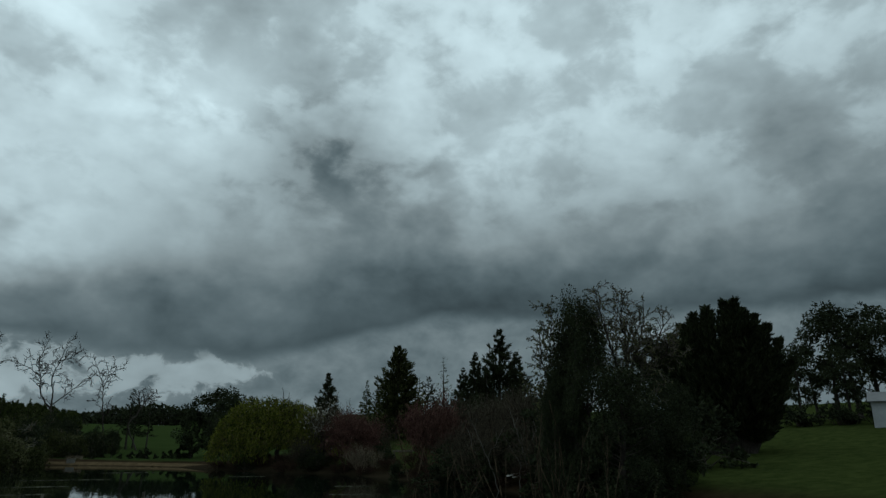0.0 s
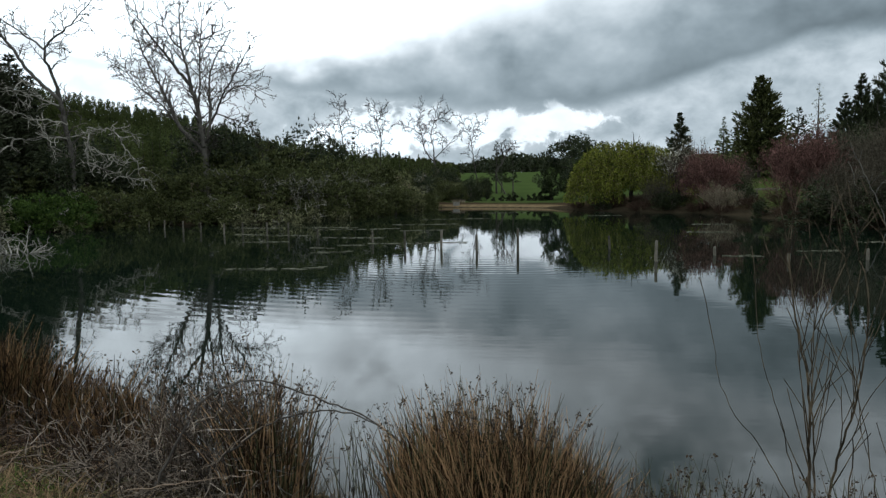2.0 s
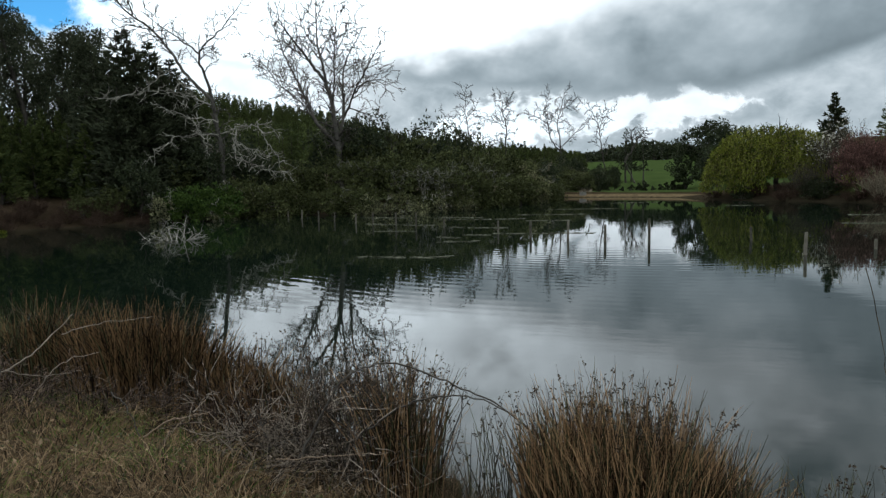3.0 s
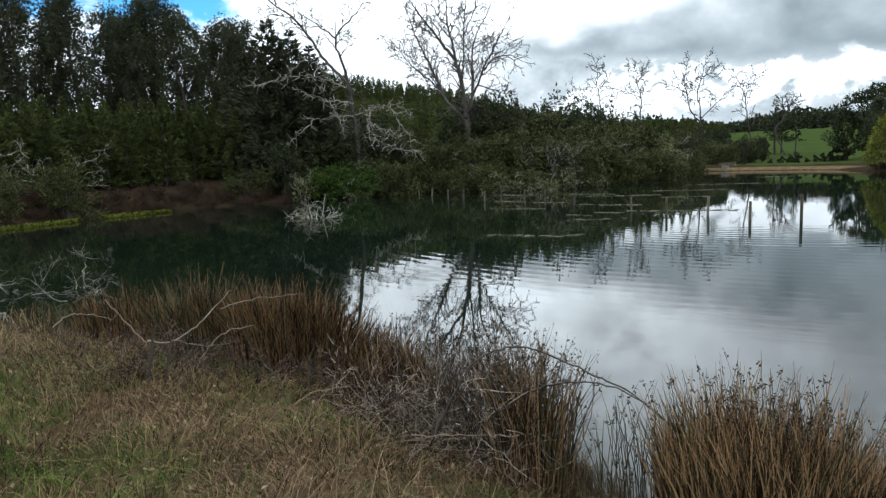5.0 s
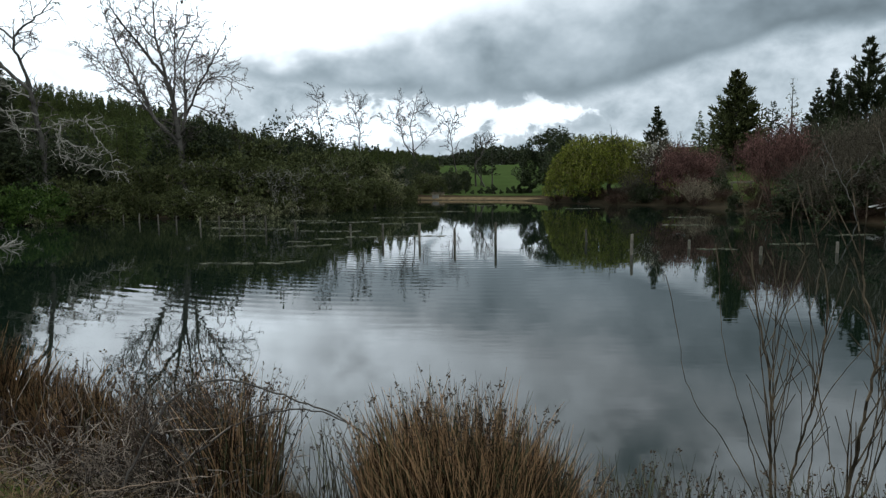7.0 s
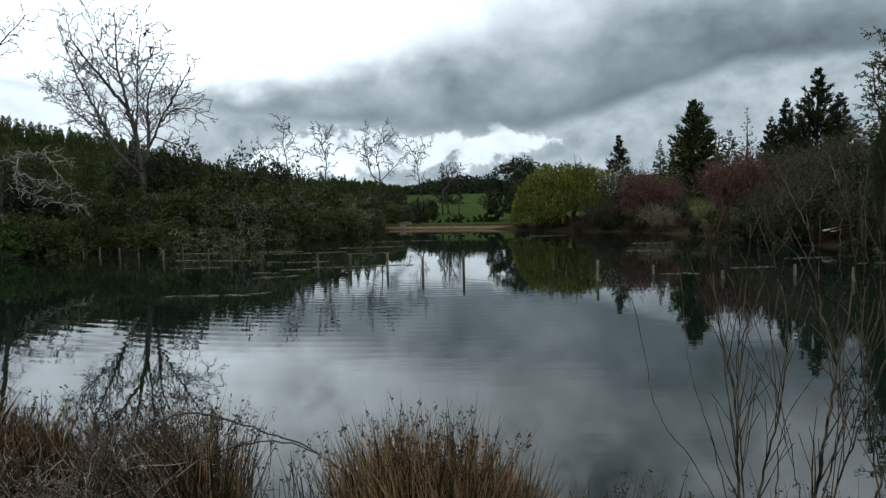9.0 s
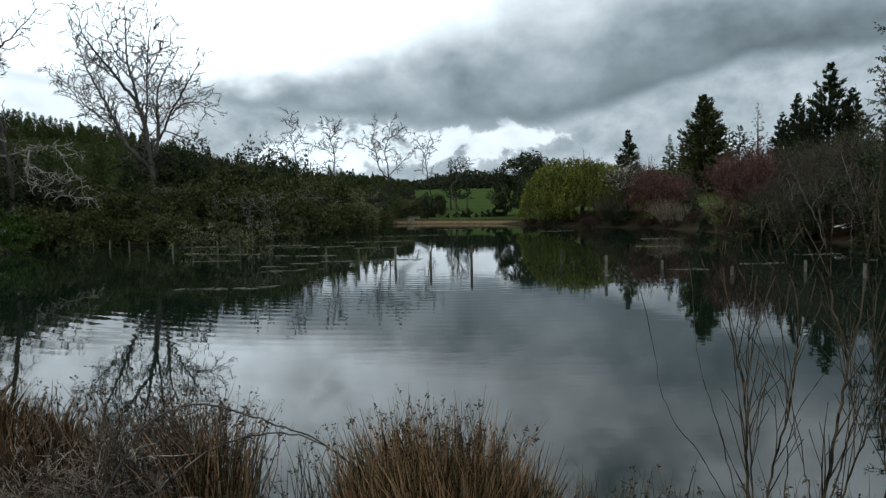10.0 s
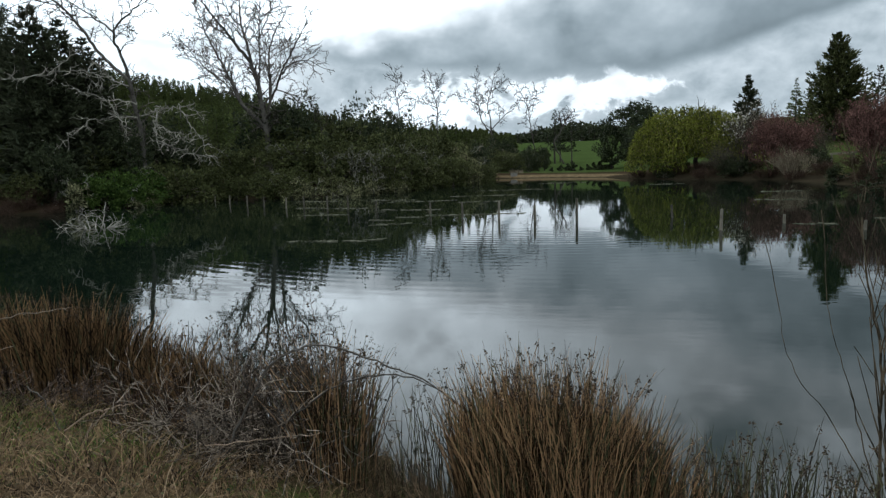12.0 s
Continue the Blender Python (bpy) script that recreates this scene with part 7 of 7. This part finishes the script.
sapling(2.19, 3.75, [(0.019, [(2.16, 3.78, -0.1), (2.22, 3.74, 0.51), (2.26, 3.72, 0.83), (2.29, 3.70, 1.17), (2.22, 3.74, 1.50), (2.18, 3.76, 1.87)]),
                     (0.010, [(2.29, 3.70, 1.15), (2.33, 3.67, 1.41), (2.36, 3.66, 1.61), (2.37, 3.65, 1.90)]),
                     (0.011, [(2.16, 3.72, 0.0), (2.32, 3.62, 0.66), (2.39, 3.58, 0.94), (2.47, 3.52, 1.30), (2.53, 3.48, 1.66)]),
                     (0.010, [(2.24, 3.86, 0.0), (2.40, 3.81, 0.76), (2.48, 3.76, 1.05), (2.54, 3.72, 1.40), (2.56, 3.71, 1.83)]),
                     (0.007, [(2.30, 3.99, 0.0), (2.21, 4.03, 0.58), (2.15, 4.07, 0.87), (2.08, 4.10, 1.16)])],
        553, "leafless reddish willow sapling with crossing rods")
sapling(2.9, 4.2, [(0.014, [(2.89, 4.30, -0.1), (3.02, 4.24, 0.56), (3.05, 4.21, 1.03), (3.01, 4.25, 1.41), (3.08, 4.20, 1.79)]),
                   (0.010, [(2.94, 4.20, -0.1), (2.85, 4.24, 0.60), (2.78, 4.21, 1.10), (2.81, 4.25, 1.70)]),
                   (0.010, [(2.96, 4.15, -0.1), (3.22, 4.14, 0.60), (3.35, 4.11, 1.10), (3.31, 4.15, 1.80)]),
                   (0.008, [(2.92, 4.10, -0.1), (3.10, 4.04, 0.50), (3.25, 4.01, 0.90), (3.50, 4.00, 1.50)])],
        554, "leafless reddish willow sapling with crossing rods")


def grass(name, count, seed, mat, label, keep, tall, wide):
    """Blades over the near bank, where keep says so."""
    rng = np.random.default_rng(seed)
    x = rng.uniform(-11.5, 2.5, count)
    y = rng.uniform(0.8, 5.8, count)
    d = shore_distance(x, y)
    n2 = np.sin(x * 1.9 + 1.3 * np.sin(y * 2.1)) * np.sin(y * 2.4 - 0.8 * x) + rng.normal(size=count) * 0.35
    ok = (d > 0.0) & keep(x, y, n2)
    x, y, n2 = x[ok], y[ok], n2[ok]
    n = len(x)
    z = height(x, y) - 0.01
    clump = np.sin(x * 9.1 + 2.0 * np.sin(y * 7.3)) * np.sin(y * 10.7 + 2.0 * np.sin(x * 6.1))
    h = (tall * (1.0 + 0.55 * clump) * rng.uniform(0.4, 1.3, n))[:, None]
    lean = rng.normal(size=(n, 3)) * np.array([1.0, 1.0, 0]) + np.stack([0.6 * np.sin(x * 5.3 + 2 * y), 0.5 * np.sin(y * 6.9 - 2 * x), 0 * x], 1)
    side = unit(np.stack([rng.normal(size=n), rng.normal(size=n), 0 * x], 1)) * wide
    p = np.stack([x, y, z], 1)
    mid = p + (lean * 0.35 + np.array([0, 0, 0.62])) * h
    tip = p + (lean * 1.0 + np.array([0, 0, 0.85])) * h
    v = np.stack([p - side, p + side, mid + side * 0.8, mid - side * 0.8, tip], 1).reshape(-1, 3)
    f = np.concatenate([np.array([[0, 1, 2, 3]]) + (np.arange(n) * 5)[:, None]])
    t = np.array([[3, 2, 4, 4]]) + (np.arange(n) * 5)[:, None]
    me = bpy.data.meshes.new(name)
    me.from_pydata(v.tolist(), [], f.tolist() + t[:, :3].tolist())
    me.materials.append(mat)
    ob = new(name, me)
    tagged(ob, label, "grass", kind="stuff")


grass("dry_grass", 90000, 600, GRASS_DRY, "tawny dry grass matted over the near bank", lambda x, y, n: n > -0.75, 0.13, 0.0026)
grass("long_dry_grass", 15000, 602, GRASS_STRAW, "longer bleached grass stalks bent over the near bank", lambda x, y, n: n + (x + 3.0) * 0.12 > 0.2, 0.22, 0.0019)
grass("green_grass", 60000, 601, GRASS_GREEN, "patches of fresh green grass on the near bank", lambda x, y, n: n + (x + 3) * 0.10 < -0.05, 0.09, 0.0026)
for i, (x, y, w, c) in enumerate([(-2.0, 2.6, 2.2, 420), (-4.2, 2.8, 2.6, 520), (-6.4, 3.2, 2.8, 420), (-0.8, 2.7, 1.2, 200)]):
    weed_patch(x, y, w, c, 610 + i, "fallen dead leaves and straw among the grass", GRASS_STRAW, 0.035, 0.06)
